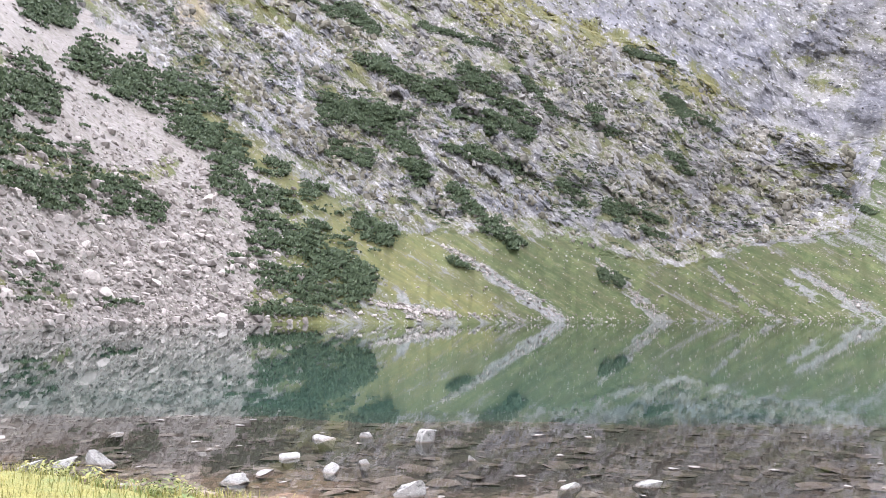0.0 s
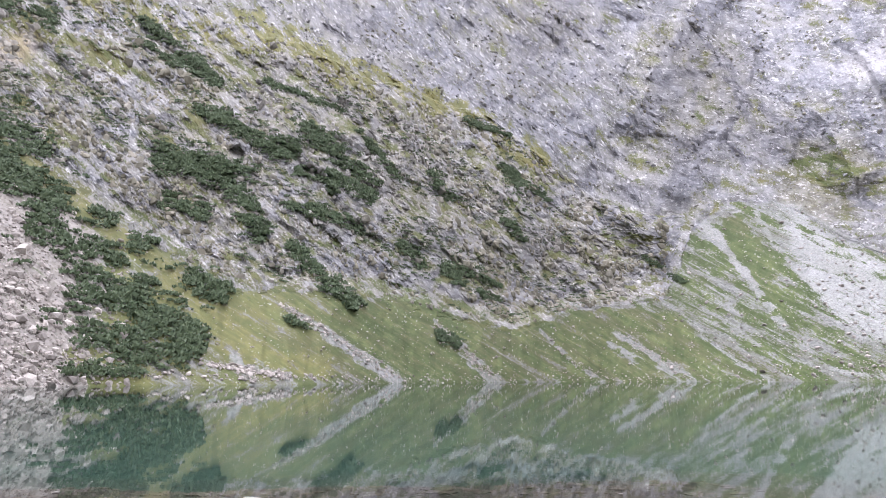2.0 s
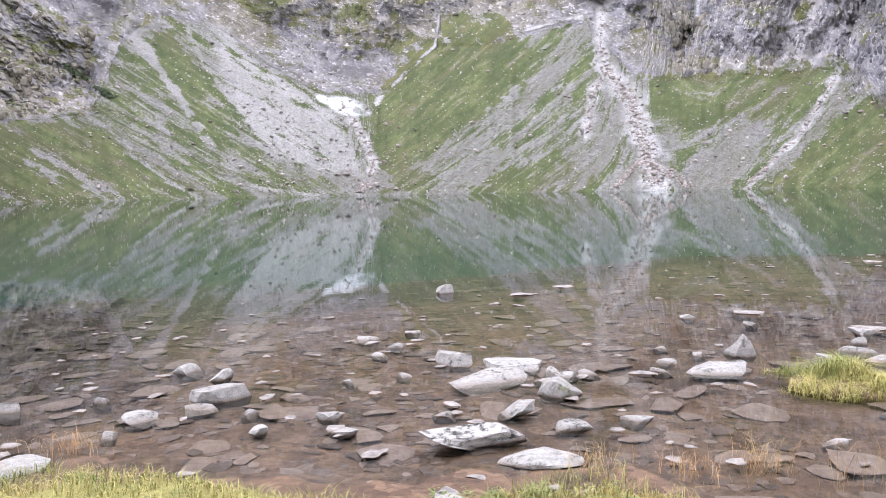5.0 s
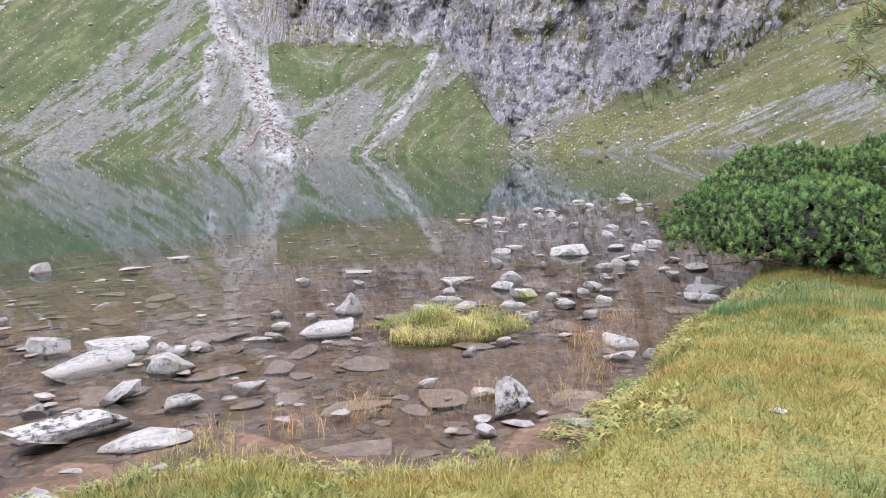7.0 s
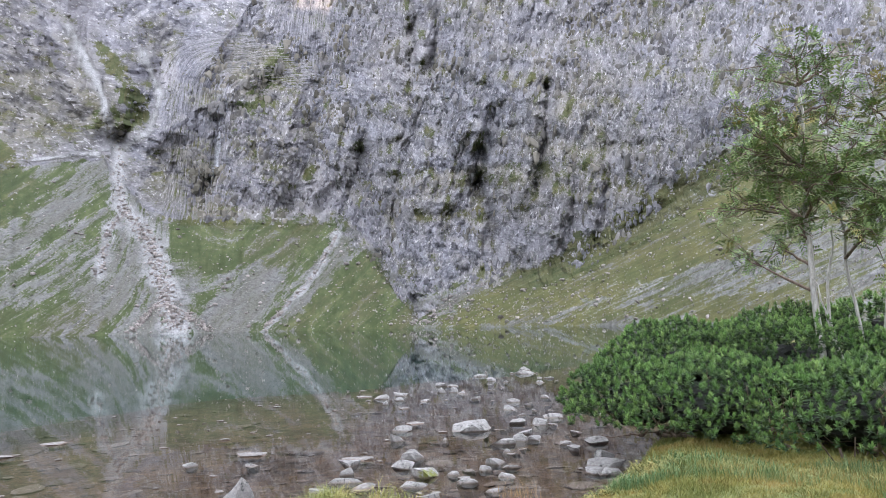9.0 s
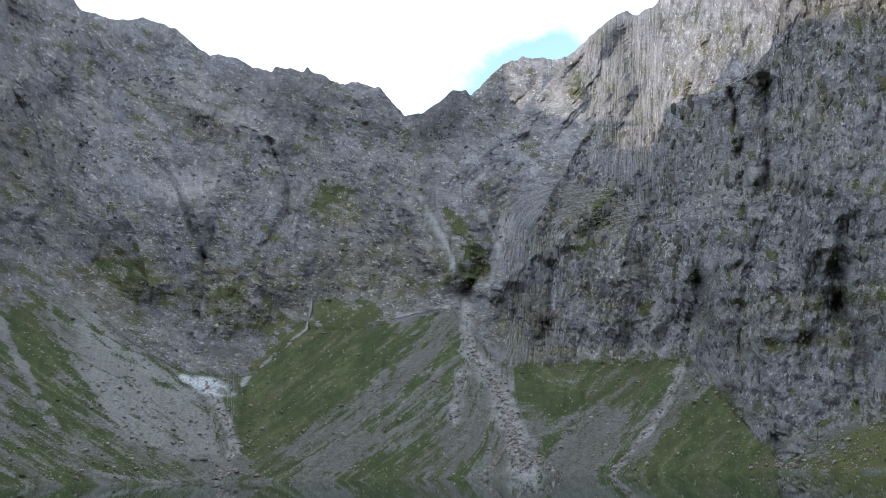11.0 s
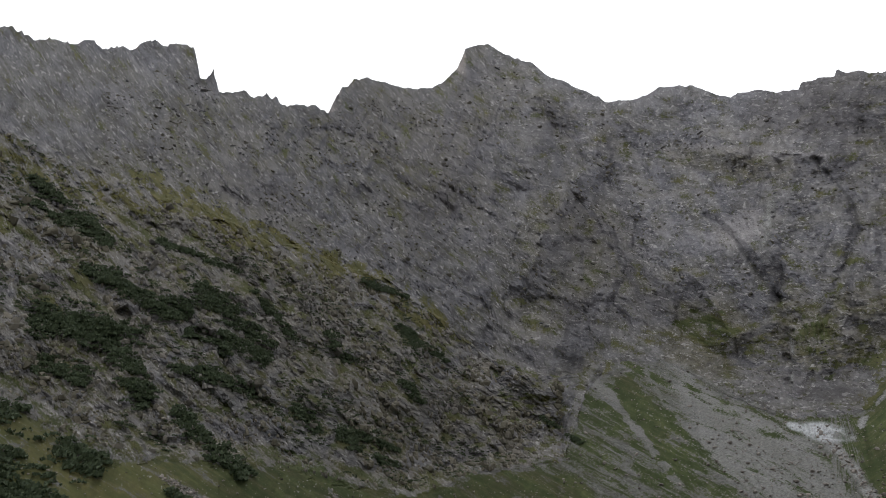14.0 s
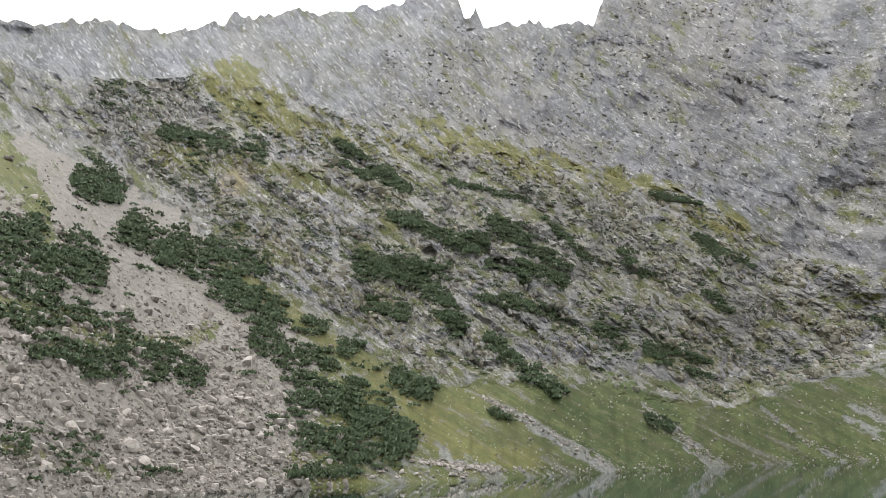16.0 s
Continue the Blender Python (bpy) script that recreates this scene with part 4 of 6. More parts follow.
# near bank and lake bed, joined to the foot of the slopes
NB = 120
NEAR_AZ = np.concatenate([FINE[::3], COARSE])
nr = np.concatenate([[0.05], np.geomspace(0.8, 60, NB)])
nr0, nrb = np.interp(NEAR_AZ, AZ, r0), np.interp(NEAR_AZ, AZ, rb)
nr2 = np.concatenate([np.broadcast_to(nr[:, None], (NB + 1, len(NEAR_AZ))), *(((60 + (nr0 - 60) * s)[None]) for s in (0.2, 0.5, 0.8, 0.95, 1.012))])
na = np.broadcast_to(NEAR_AZ[None], nr2.shape)
nx, ny = (nr2 * np.sin(np.radians(na))).ravel(), (nr2 * np.cos(np.radians(na))).ravel()
nz = near_height(na.ravel(), nr2.ravel(), nx, ny).reshape(nr2.shape)
for k, s in enumerate((0.2, 0.5, 0.8, 0.95, 1.012)):
    nz[NB + 1 + k] = np.where(nrb > 60, 0.5, (-9, -12, -10, -4, -0.4)[k])
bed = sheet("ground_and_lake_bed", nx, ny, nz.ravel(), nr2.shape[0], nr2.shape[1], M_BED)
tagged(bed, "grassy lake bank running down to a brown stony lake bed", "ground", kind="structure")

# water
bm = bmesh.new()
bmesh.ops.create_circle(bm, cap_ends=True, segments=96, radius=640)
me = bpy.data.meshes.new("water")
bm.to_mesh(me)
bm.free()
me.materials.append(M_WATER)
water = tagged(new("water", me), "clear calm mountain lake water mirroring the slopes", "water", kind="structure")
water.location = (0, 0, 0)


# ---- stones and shrubs on the slopes ----


def mesh_object(name, verts, tris, material, flat=True):
    me = bpy.data.meshes.new(name)
    me.vertices.add(len(verts))
    me.vertices.foreach_set("co", np.asarray(verts, dtype=np.float32).ravel())
    tris = np.asarray(tris, dtype=np.int32)
    me.loops.add(tris.size)
    me.loops.foreach_set("vertex_index", tris.ravel())
    me.polygons.add(len(tris))
    me.polygons.foreach_set("loop_start", np.arange(0, tris.size, 3, dtype=np.int32))
    me.update(calc_edges=True)
    me.polygons.foreach_set("use_smooth", np.full(len(tris), not flat))
    me.materials.append(material)
    return new(name, me)


def part(name, ob, parent, label=""):
    """Hangs a mesh under its thing."""
    ob.name, ob.parent = name, parent
    return tagged(ob, label)


def angular_stone(seed, sub, cuts=9, rough=0.10, near=(0.24, 0.44)):
    """Points and triangles of a broken, edge-worn stone of about unit width, standing on its middle."""
    rng = np.random.default_rng(seed)
    bm = bmesh.new()
    bmesh.ops.create_icosphere(bm, subdivisions=sub, radius=0.62)
    v = np.array([p.co[:] for p in bm.verts])
    t = np.array([[p.index for p in f.verts] for f in bm.faces])
    bm.free()
    for _ in range(cuts):
        n = rng.normal(size=3)
        n /= np.linalg.norm(n)
        d = rng.uniform(*near)
        over = np.maximum(v @ n - d, 0)
        v = v - over[:, None] * n * 0.98
    v = v * (1 + rough * fbm(v * 3.1 + seed * 7.3, 4, seed)[:, None] + 0.7 * rough * fbm(v * 8.0 + seed * 3.1, 3, seed + 5, 0.6, True)[:, None])
    v[:, :2] /= np.ptp(v[:, 0])
    v[:, 2] /= np.ptp(v[:, 2])
    v[:, 2] -= (v[:, 2].max() + v[:, 2].min()) / 2
    return v, t


def strewn(name, centres, widths, squash, material, sub=1, seed=0, kinds=7, stretch=0.5):
    """Many stones in one mesh."""
    rng = np.random.default_rng(seed)
    V, T, base = [], [], 0
    pick = rng.integers(0, kinds, len(centres))
    for k in range(kinds):
        v, t = angular_stone(seed * 31 + k, sub, 6)
        ids = np.where(pick == k)[0]
        if not len(ids):
            continue
        a = rng.uniform(0, 6.283, len(ids))
        sx = widths[ids] * rng.uniform(1 - stretch * 0.4, 1 + stretch * 0.4, len(ids))
        sy = widths[ids] * rng.uniform(1 - stretch, 1.0, len(ids))
        sz = widths[ids] * squash * rng.uniform(0.7, 1.4, len(ids))
        x = v[None, :, 0] * sx[:, None]
        y = v[None, :, 1] * sy[:, None]
        tiltx = rng.normal(0, 0.25, len(ids))[:, None]
        z = v[None, :, 2] * sz[:, None] + x * tiltx * squash
        c, s = np.cos(a)[:, None], np.sin(a)[:, None]
        p = np.stack([c * x - s * y, s * x + c * y, z], -1) + centres[ids][:, None, :]
        V.append(p.reshape(-1, 3))
        T.append((t[None] + (np.arange(len(ids)) * len(v))[:, None, None]).reshape(-1, 3) + base)
        base += len(ids) * len(v)
    return mesh_object(name, np.concatenate(V), np.concatenate(T), material)


ROWS = 84 + 172 + 6 + 166
EL_FINAL = np.maximum.accumulate(np.degrees(np.arctan2(Z - EYE, R)).reshape(shape)[:ROWS], axis=0)
RG, ZG = R.reshape(shape), Z.reshape(shape)


def on_slope(az, el):
    """The spot of the slopes that is seen from the stand at a heading and a height."""
    i = np.clip(np.round((np.asarray(az) + 82.0) / STEP).astype(int), 0, len(FINE) - 1)
    out = np.zeros((len(i), 3))
    for k, (c, e) in enumerate(zip(i, el)):
        j = min(max(np.searchsorted(EL_FINAL[:, c], e), 1), ROWS - 1)
        lo_, hi_ = EL_FINAL[j - 1, c], EL_FINAL[j, c]
        s_ = min(max((e - lo_) / (hi_ - lo_ + 1e-6), 0), 1)
        rr = RG[j - 1, c] + s_ * (RG[j, c] - RG[j - 1, c])
        aa = radians(float(az[k]))
        out[k] = rr * math.sin(aa), rr * math.cos(aa), ZG[j - 1, c] + s_ * (ZG[j, c] - ZG[j - 1, c])
    return out


def boulder_material():
    m = Mat("slope_boulder", rough=0.9, spec=0.2)
    f = m.noise(m.pos, 2.0, 5, 0.7)
    col = m.mix(m.island(), (0.165, 0.143, 0.130), (0.42, 0.375, 0.345))
    col = m.mix(m.span(f, 0.4, 0.7, 0.0, 0.5), col, (0.09, 0.083, 0.078))
    return m.done(col, f, 0.5, 0.1)


def shrub_material():
    m = Mat("far_pine_needles", rough=0.7, spec=0.25)
    f = m.noise(m.pos, 0.7, 4, 0.7)
    col = m.mix(m.span(f, 0.35, 0.65), (0.030, 0.046, 0.024), (0.082, 0.108, 0.054))
    col = m.mix(m.math("MULTIPLY", m.island(), 0.5), col, (0.055, 0.072, 0.040))
    return m.done(col)


M_BOULDER, M_SHRUB = boulder_material(), shrub_material()
rng = np.random.default_rng(4)

def crag_material(name, dark, light):
    m = Mat(name, rough=0.92, spec=0.12)
    f = m.noise(m.pos, 0.5, 5, 0.7)
    big = m.noise(m.pos, 0.012, 3, 0.6)
    col = m.mix(m.island(), dark, light)
    col = m.mix(m.span(f, 0.38, 0.62, 0.0, 0.6), col, (0.075, 0.073, 0.076))
    col = m.mix(m.span(big, 0.40, 0.56, 0.0, 0.75), col, m.mix(m.island(), (0.090, 0.083, 0.056), (0.235, 0.212, 0.160)))
    return m.done(col, f, 0.6, 0.4)


M_CRAG = crag_material("crag_rock", (0.120, 0.117, 0.128), (0.285, 0.280, 0.300))
M_OUTCROP = crag_material("spur_outcrop_rock", (0.120, 0.110, 0.102), (0.365, 0.340, 0.315))
for a0, a1, count, tall_, size, k in ((-62, -5, 11000, 0.9, 0.0042, 1), (35, 84, 9000, 1.5, 0.0036, 2), (-40, 35, 9000, 0.6, 0.0026, 3)):
    az = rng.uniform(a0, a1, count)
    if k == 3:
        lo, hi = np.where(az < -8, np.interp(az, AZ, e2), np.interp(az, AZ, e1)) + 0.4, np.interp(az, AZ, e5) - 1.0
    else:
        lo, hi = np.interp(az, AZ, e1) + 0.2, np.minimum(np.interp(az, AZ, e2), 34) - 0.3
    el = lo + (hi - lo) * rng.random(count)
    lump = fbm(np.stack([az / 2.2, (el + 0.3 * az) / 1.5, az * 0], 1), 4, 90 + k, 0.6)
    keep = (lump > rng.normal(0.0, 0.12, count)) & (hi > lo)
    c = on_slope(az[keep], el[keep])
    dist = np.linalg.norm(c, axis=1)
    w = dist * size * np.minimum((1 - rng.random(len(c))) ** -0.35, 2.6)
    c[:, 2] -= 0.1 * w
    tagged(strewn("crag_blocks", c, w, tall_, M_OUTCROP if k == 1 else M_CRAG, 1, 80 + k, 9, 0.7), "grey jutting rock blocks of a craggy mountain face", "crags", kind="stuff")

# blocks of the scree by the near shore
n = 14500
az = rng.uniform(-80, -43, n)
foot = np.interp(az, AZ, e1)
el = -0.75 + (foot + 0.75) * rng.beta(1.0, 1.6, n)
keep = ((el < 11) | (rng.random(n) < 0.5)) & (rng.random(n) > (az + 51) / 9)
c = on_slope(az[keep], el[keep])
w = 0.46 * (1 - rng.random(len(c))) ** -0.40
w = np.minimum(w, 2.4) * np.clip(np.hypot(c[:, 0], c[:, 1]) / 150, 0.6, 1.4)
c[:, 2] += 0.1 * w
ob = strewn("scree_blocks", c, w, 0.7, M_BOULDER, 1, 11)
tagged(ob, "pale grey and pinkish granite blocks of a scree slope", "scree", kind="stuff")

# single stones on turf and fans
n = 7000
az = np.concatenate([rng.uniform(-44, 88, 4700), rng.uniform(52, 80, 900), rng.normal(8, 5, 1400)])
foot = np.interp(az, AZ, e1)
el = -0.1 + (foot + 0.3) * rng.random(n)
c = on_slope(az, el)
w = np.where(az < -6, 0.62, 1.0) * np.minimum(0.50 * (1 - rng.random(n)) ** -0.42, 2.6) * np.clip(np.hypot(c[:, 0], c[:, 1]) / 380, 0.6, 1.5)
c[:, 2] += 0.15 * w
ob = strewn("fallen_stones", c, w, 0.65, M_BOULDER, 1, 12)
tagged(ob, "pale granite stones strewn over grass and gravel slopes", "stones", kind="stuff")

# coarse blocks lying in the gullies
for line, width, count in (
    (((30.4, 12.6), (30.5, 8.8), (32.5, 6.3), (33.4, 3.1), (34.2, 0.1)), 0.75, 1100),
    (((33.2, 1.9), (31.4, 0.0)), 0.5, 160),
    (((33.4, 2.0), (36.6, 0.0)), 0.5, 200),
    (((31.0, 8.4), (29.9, 7.0), (29.3, 3.9)), 0.35, 180),
    (((45.6, 6.8), (43.5, 3.4), (40.3, 0.0)), 0.22, 240),
    (((11.6, 6.4), (13.0, 4.4), (13.9, 2.3), (13.5, 0.7), (12.8, 0.1)), 0.3, 260),
    (((-33.0, 5.2), (-29.6, 3.2), (-24.7, 0.1)), 0.7, 320),
    (((-21.8, 4.1), (-17.7, 0.1)), 0.7, 300),
    (((-14.1, 3.5), (-11.9, 1.2), (-9.8, 0.0)), 0.3, 170),
    (((-8.7, 3.2), (-6.4, 1.8), (-4.0, 0.1)), 0.7, 280),
    (((-38.0, 1.0), (-32.4, 0.1)), 0.9, 300),
    (((-44.0, 0.1), (-24.0, -0.1), (-6.0, 0.0)), 0.4, 420),
):
    s = rng.random(count) ** 0.8 * (len(line) - 1)
    knots = np.array(line)
    az = np.interp(s, np.arange(len(line)), knots[:, 0]) + rng.normal(0, 0.5, count) * width * (0.5 + 0.6 * s / len(line))
    el = np.interp(s, np.arange(len(line)), knots[:, 1]) + rng.normal(0, 0.15, count)
    c = on_slope(az, el)
    w = np.minimum((1.0 if line[0][0] > 5 else 0.55) * (1 - rng.random(count)) ** -0.4, 3.6 if line[0][0] > 5 else 1.6)
    c[:, 2] += 0.15 * w
    tagged(strewn("gully_blocks", c, w, 0.7, M_BOULDER, 1, 60 + count, 7), "pale granite blocks filling a steep scree gully", "stones", kind="stuff")

# single great blocks by the shore
GREAT = ((-50.7, 12.0, 4.2), (-45.8, 2.5, 2.6), (-50.0, 8.0, 5.0), (-43.6, 3.4, 2.4), (-52.5, 5.5, 3.0), (-56.5, 1.2, 4.0), (-61.0, 3.6, 3.2), (-47.6, 4.3, 2.2), (-57.5, 2.4, 3.6), (-53.5, 2.2, 2.8), (-44.2, 2.2, 2.0), (-55.2, 3.4, 2.2))
for k, (a_, e_, w_) in enumerate(GREAT):
    v, t = angular_stone(300 + k, 2, 8, 0.08)
    ob = mesh_object("scree_boulder", v * np.array([1, 0.85, 0.8]) * w_, t, M_BOULDER)
    spot = on_slope([a_], [e_])[0]
    ob.location = (spot[0], spot[1], spot[2] + 0.15 * w_)
    ob.rotation_euler = (0, 0, k * 1.3)
    tagged(ob, "large pale granite boulder resting on the scree slope", "boulder", "boulders on the scree")

SCREE_PINES = (
    (-67.0, 15.8, -60.4, 13.9, 1.2),
    (-67.0, 10.9, -58.6, 10.5, 0.8),
    (-63.5, 8.7, -53.6, 7.5, 0.8),
    (-65.2, 16.7, -60.6, 13.8, 0.9),
    (-62.4, 20.2, -59.5, 19.2, 0.8),
    (-59.0, 17.4, -55.5, 15.5, 0.8),
    (-55.5, 15.9, -48.3, 11.6, 0.8),
    (-65.6, 12.9, -60.7, 10.4, 0.7),
    (-64.0, 9.0, -58.5, 7.9, 0.7),
    (-58.5, 9.2, -53.3, 7.6, 0.6),
    (-49.1, 10.5, -39.1, 2.2, 1.1),
    (-47.3, 5.1, -42.0, 1.4, 0.8),
    (-64.9, 2.8, -59.9, 2.1, 0.8),
    (-57.0, 0.8, -53.7, 0.4, 0.3),
    (-39.5, 7.0, -37.0, 5.6, 0.6),
    (-46.8, 0.2, -41.1, 0.8, 0.4),
    (-53.2, 16.3, -49.2, 14.8, 0.4),
    (-45.8, 11.3, -44.8, 10.3, 0.3),
    (-43.3, 9.3, -42.1, 8.9, 0.3),
)
SPUR_PINES = (
    (-42.1, 15.3, -37.0, 14.1, 0.7),
    (-41.3, 12.6, -38.7, 11.4, 0.5),
    (-37.9, 18.4, -32.7, 15.9, 0.4),
    (-31.8, 18.0, -26.4, 14.1, 0.6),
    (-36.6, 13.1, -34.5, 10.1, 0.6),
    (-32.4, 9.3, -27.8, 5.1, 0.5),
    (-22.2, 15.1, -20.6, 13.0, 0.3),
    (-16.7, 15.7, -15.1, 13.8, 0.4),
    (-16.9, 12.1, -15.3, 9.9, 0.3),
    (-21.6, 3.3, -20.1, 2.2, 0.3),
    (-56.7, 24.0, -49.5, 23.4, 0.5),
    (-43.1, 22.6, -39.2, 21.2, 0.4),
    (-31.0, 12.2, -27.7, 11.1, 0.3),
    (-24.4, 9.9, -22.8, 8.2, 0.3),
    (-35.3, 16.8, -32.3, 16.5, 0.4),
    (-32.4, 4.1, -31.2, 3.4, 0.2),
    (-21.2, 8.2, -19.7, 6.9, 0.3),
    (-18.6, 6.4, -17.1, 5.6, 0.2),
    (-32.3, 14.7, -29.3, 13.8, 0.3),
    (-39.5, 18.6, -36.5, 17.7, 0.35),
    (-40.8, 15.1, -35.4, 14.7, 0.35),
    (-32.9, 12.5, -29.3, 11.4, 0.3),
    (-30.0, 15.0, -26.6, 13.1, 0.35),
    (-27.7, 17.9, -24.7, 14.7, 0.22),
    (-34.5, 21.0, -29.1, 19.4, 0.18),
    (-19.6, 18.9, -16.2, 17.6, 0.2),
    (-20.4, 8.3, -17.2, 6.7, 0.35),
    (-15.4, 14.7, -13.3, 12.9, 0.2),
    (-6.5, 8.6, -3.9, 6.7, 0.12),
    (-43.6, 24.1, -38.3, 20.6, 0.3),
)



def shrub_template(seed, spikes=16):
    """A low cushion of upturned pine shoots."""
    rg = np.random.default_rng(seed)
    V, T = [], []
    for k in range(spikes):
        a, q = rg.uniform(0, 6.283), math.sqrt(rg.random())
        p = np.array([q * math.cos(a), q * math.sin(a), 0.55 * math.sqrt(max(0, 1 - q * q)) * rg.uniform(0.6, 1.0)])
        d = np.array([p[0] * 0.7, p[1] * 0.7, 0.8]) + rg.normal(0, 0.25, 3)
        d /= np.linalg.norm(d)
        s = np.cross(d, rg.normal(size=3))
        s /= np.linalg.norm(s)
        u = np.cross(d, s)
        h, b = rg.uniform(0.20, 0.34), rg.uniform(0.20, 0.32)
        o = len(V)
        V += [p - 0.1 * d + b * s, p - 0.1 * d + b * (-0.5 * s + 0.87 * u), p - 0.1 * d + b * (-0.5 * s - 0.87 * u), p + h * d]
        T += [(o, o + 1, o + 3), (o + 1, o + 2, o + 3), (o + 2, o, o + 3)]
    return np.array(V), np.array(T)


SHRUBS = [shrub_template(k) for k in range(6)]


def pine_patch(lines, seed, wide):
    rg = np.random.default_rng(seed)
    C, S = [], []
    for a0, b0, a1, b1, w in lines:
        mid = on_slope([(a0 + a1) / 2], [(b0 + b1) / 2])[0]
        dist = np.linalg.norm(mid)
        deg = math.degrees(1.5 / dist)
        area = (math.hypot(a1 - a0, b1 - b0) + w) * 2 * w
        n_ = int(min(900, max(6, 1.5 * area / (deg * deg * 1.1))))
        n_ = int(n_ * 1.8)
        s = rg.uniform(-0.05, 1.05, n_)
        side = rg.normal(0, 0.75, n_)
        off = side * w * (1.35 if wide else 1.1)
        ln = math.hypot(a1 - a0, b1 - b0)
        da, db = (a1 - a0) / ln, (b1 - b0) / ln
        az_ = a0 + (a1 - a0) * s - db * off
        el_ = b0 + (b1 - b0) * s + da * off
        lump = fbm(np.stack([(az_ + 1.2 * el_) / 1.4, (el_ + 0.25 * az_) / 0.45, az_ * 0], 1), 3, seed, 0.5)
        ok_ = lump > 0.02 + 0.22 * np.abs(side) - 0.42
        az_, el_, n_ = az_[ok_], el_[ok_], int(ok_.sum())
        C.append(on_slope(az_, el_))
        S.append(rg.uniform(1.0, 1.8, n_) * np.clip(dist / 160, 0.75, 1.7))
    return C, S


def shrub_mesh(name, C, S, seed):
    rg = np.random.default_rng(seed)
    V, T, base = [], [], 0
    pick = rg.integers(0, len(SHRUBS), len(C))
    for k, (v, t) in enumerate(SHRUBS):
        ids = np.where(pick == k)[0]
        a = rg.uniform(0, 6.283, len(ids))
        c, s = np.cos(a)[:, None] * S[ids, None], np.sin(a)[:, None] * S[ids, None]
        p = np.stack([c * v[None, :, 0] - s * v[None, :, 1], s * v[None, :, 0] + c * v[None, :, 1], v[None, :, 2] * S[ids, None]], -1) + C[ids][:, None]
        V.append(p.reshape(-1, 3))
        T.append((t[None] + (np.arange(len(ids)) * len(v))[:, None, None]).reshape(-1, 3) + base)
        base += len(ids) * len(v)
    return mesh_object(name, np.concatenate(V), np.concatenate(T), M_SHRUB)


for lines, seed, label in ((SCREE_PINES, 1, "dark green dwarf pine thicket on a scree slope"), (SPUR_PINES, 2, "dark green dwarf pine thicket on rocky ledges")):
    C, S = pine_patch(lines, seed, seed == 1)
    for k, (c, s) in enumerate(zip(C, S)):
        tagged(shrub_mesh("pine_thicket", c, s, k), label, "dwarf pine", kind="stuff")
# small cushions on the ledges of the spur
n = 7000
az = rng.uniform(-62, -6, n)
lo, hi = np.interp(az, AZ, e1) + 0.4, np.interp(az, AZ, e2) - 0.2
el = lo + (hi - lo) * rng.random(n)
keep = fbm(np.stack([az / 3.2, (el + 0.65 * az) / 1.2, az * 0], 1), 4, 40) > 0.12
c = on_slope(az[keep], el[keep])
tagged(shrub_mesh("ledge_cushions", c, rng.uniform(0.6, 1.5, len(c)) * np.clip(np.linalg.norm(c, axis=1) / 300, 0.7, 1.5), 77), "small dark shrubs scattered on rock ledges", "shrubs", kind="stuff")


# ---- stones in the shallows ----


def stone_material(name, lichen=0.35, tone=1.0, moss=0.0):
    m = Mat(name, rough=0.85, spec=0.3)
    z = m.n.new("ShaderNodeSeparateXYZ")
    m.l.new(m.pos, z.inputs[0])
    f = m.noise(m.pos, 14.0, 8, 0.7)
    g = m.noise(m.pos, 3.2, 6, 0.65)
    grain = m.noise(m.pos, 70.0, 3, 0.7)
    base = m.mix(m.random(), (0.40 * tone, 0.375 * tone, 0.355 * tone), (0.58 * tone, 0.56 * tone, 0.53 * tone))
    base = m.mix(m.span(g, 0.40, 0.60, 0.0, 0.45), base, (0.30 * tone, 0.27 * tone, 0.24 * tone))
    base = m.mix(m.span(f, 0.38, 0.58, 0.0, 0.85), base, (0.23 * tone, 0.225 * tone, 0.21 * tone))
    base = m.mix(m.span(grain, 0.35, 0.7, 0.0, 0.35), base, (0.66 * tone, 0.64 * tone, 0.61 * tone))
    spots = m.math("ADD", m.math("MULTIPLY", f, 0.55), m.math("MULTIPLY", g, 0.45))
    base = m.mix(m.span(spots, 0.60 - 0.16 * lichen, 0.66 - 0.16 * lichen, 0.0, min(1.0, 0.5 + lichen)), base, (0.035, 0.036, 0.033))
    if moss:
        base = m.mix(m.span(g, 0.50, 0.58, 0.0, moss), base, (0.17, 0.19, 0.035))
    wet_or_shade = m.span(m.math("ADD", z.outputs[2], m.span(f, 0, 1, -0.02, 0.02)), 0.035, 0.0)
    base = m.mix(m.math("MULTIPLY", wet_or_shade, 0.8), base, (0.125, 0.090, 0.066))
    h = m.math("ADD", f, m.math("MULTIPLY", grain, 0.3))
    return m.done(base, h, 1.0, 0.035, m.span(wet_or_shade, 0, 1, 0.85, 0.35))


M_STONE = stone_material("pale_granite_stone", 0.30, 0.66)
M_LICHEN = stone_material("granite_with_black_lichen", 0.62, 0.72)
M_TURFSTONE = stone_material("weathered_turf_stone", 0.2, 0.70)
M_MOSSY = stone_material("granite_with_moss", 0.4, 0.7, 0.9)


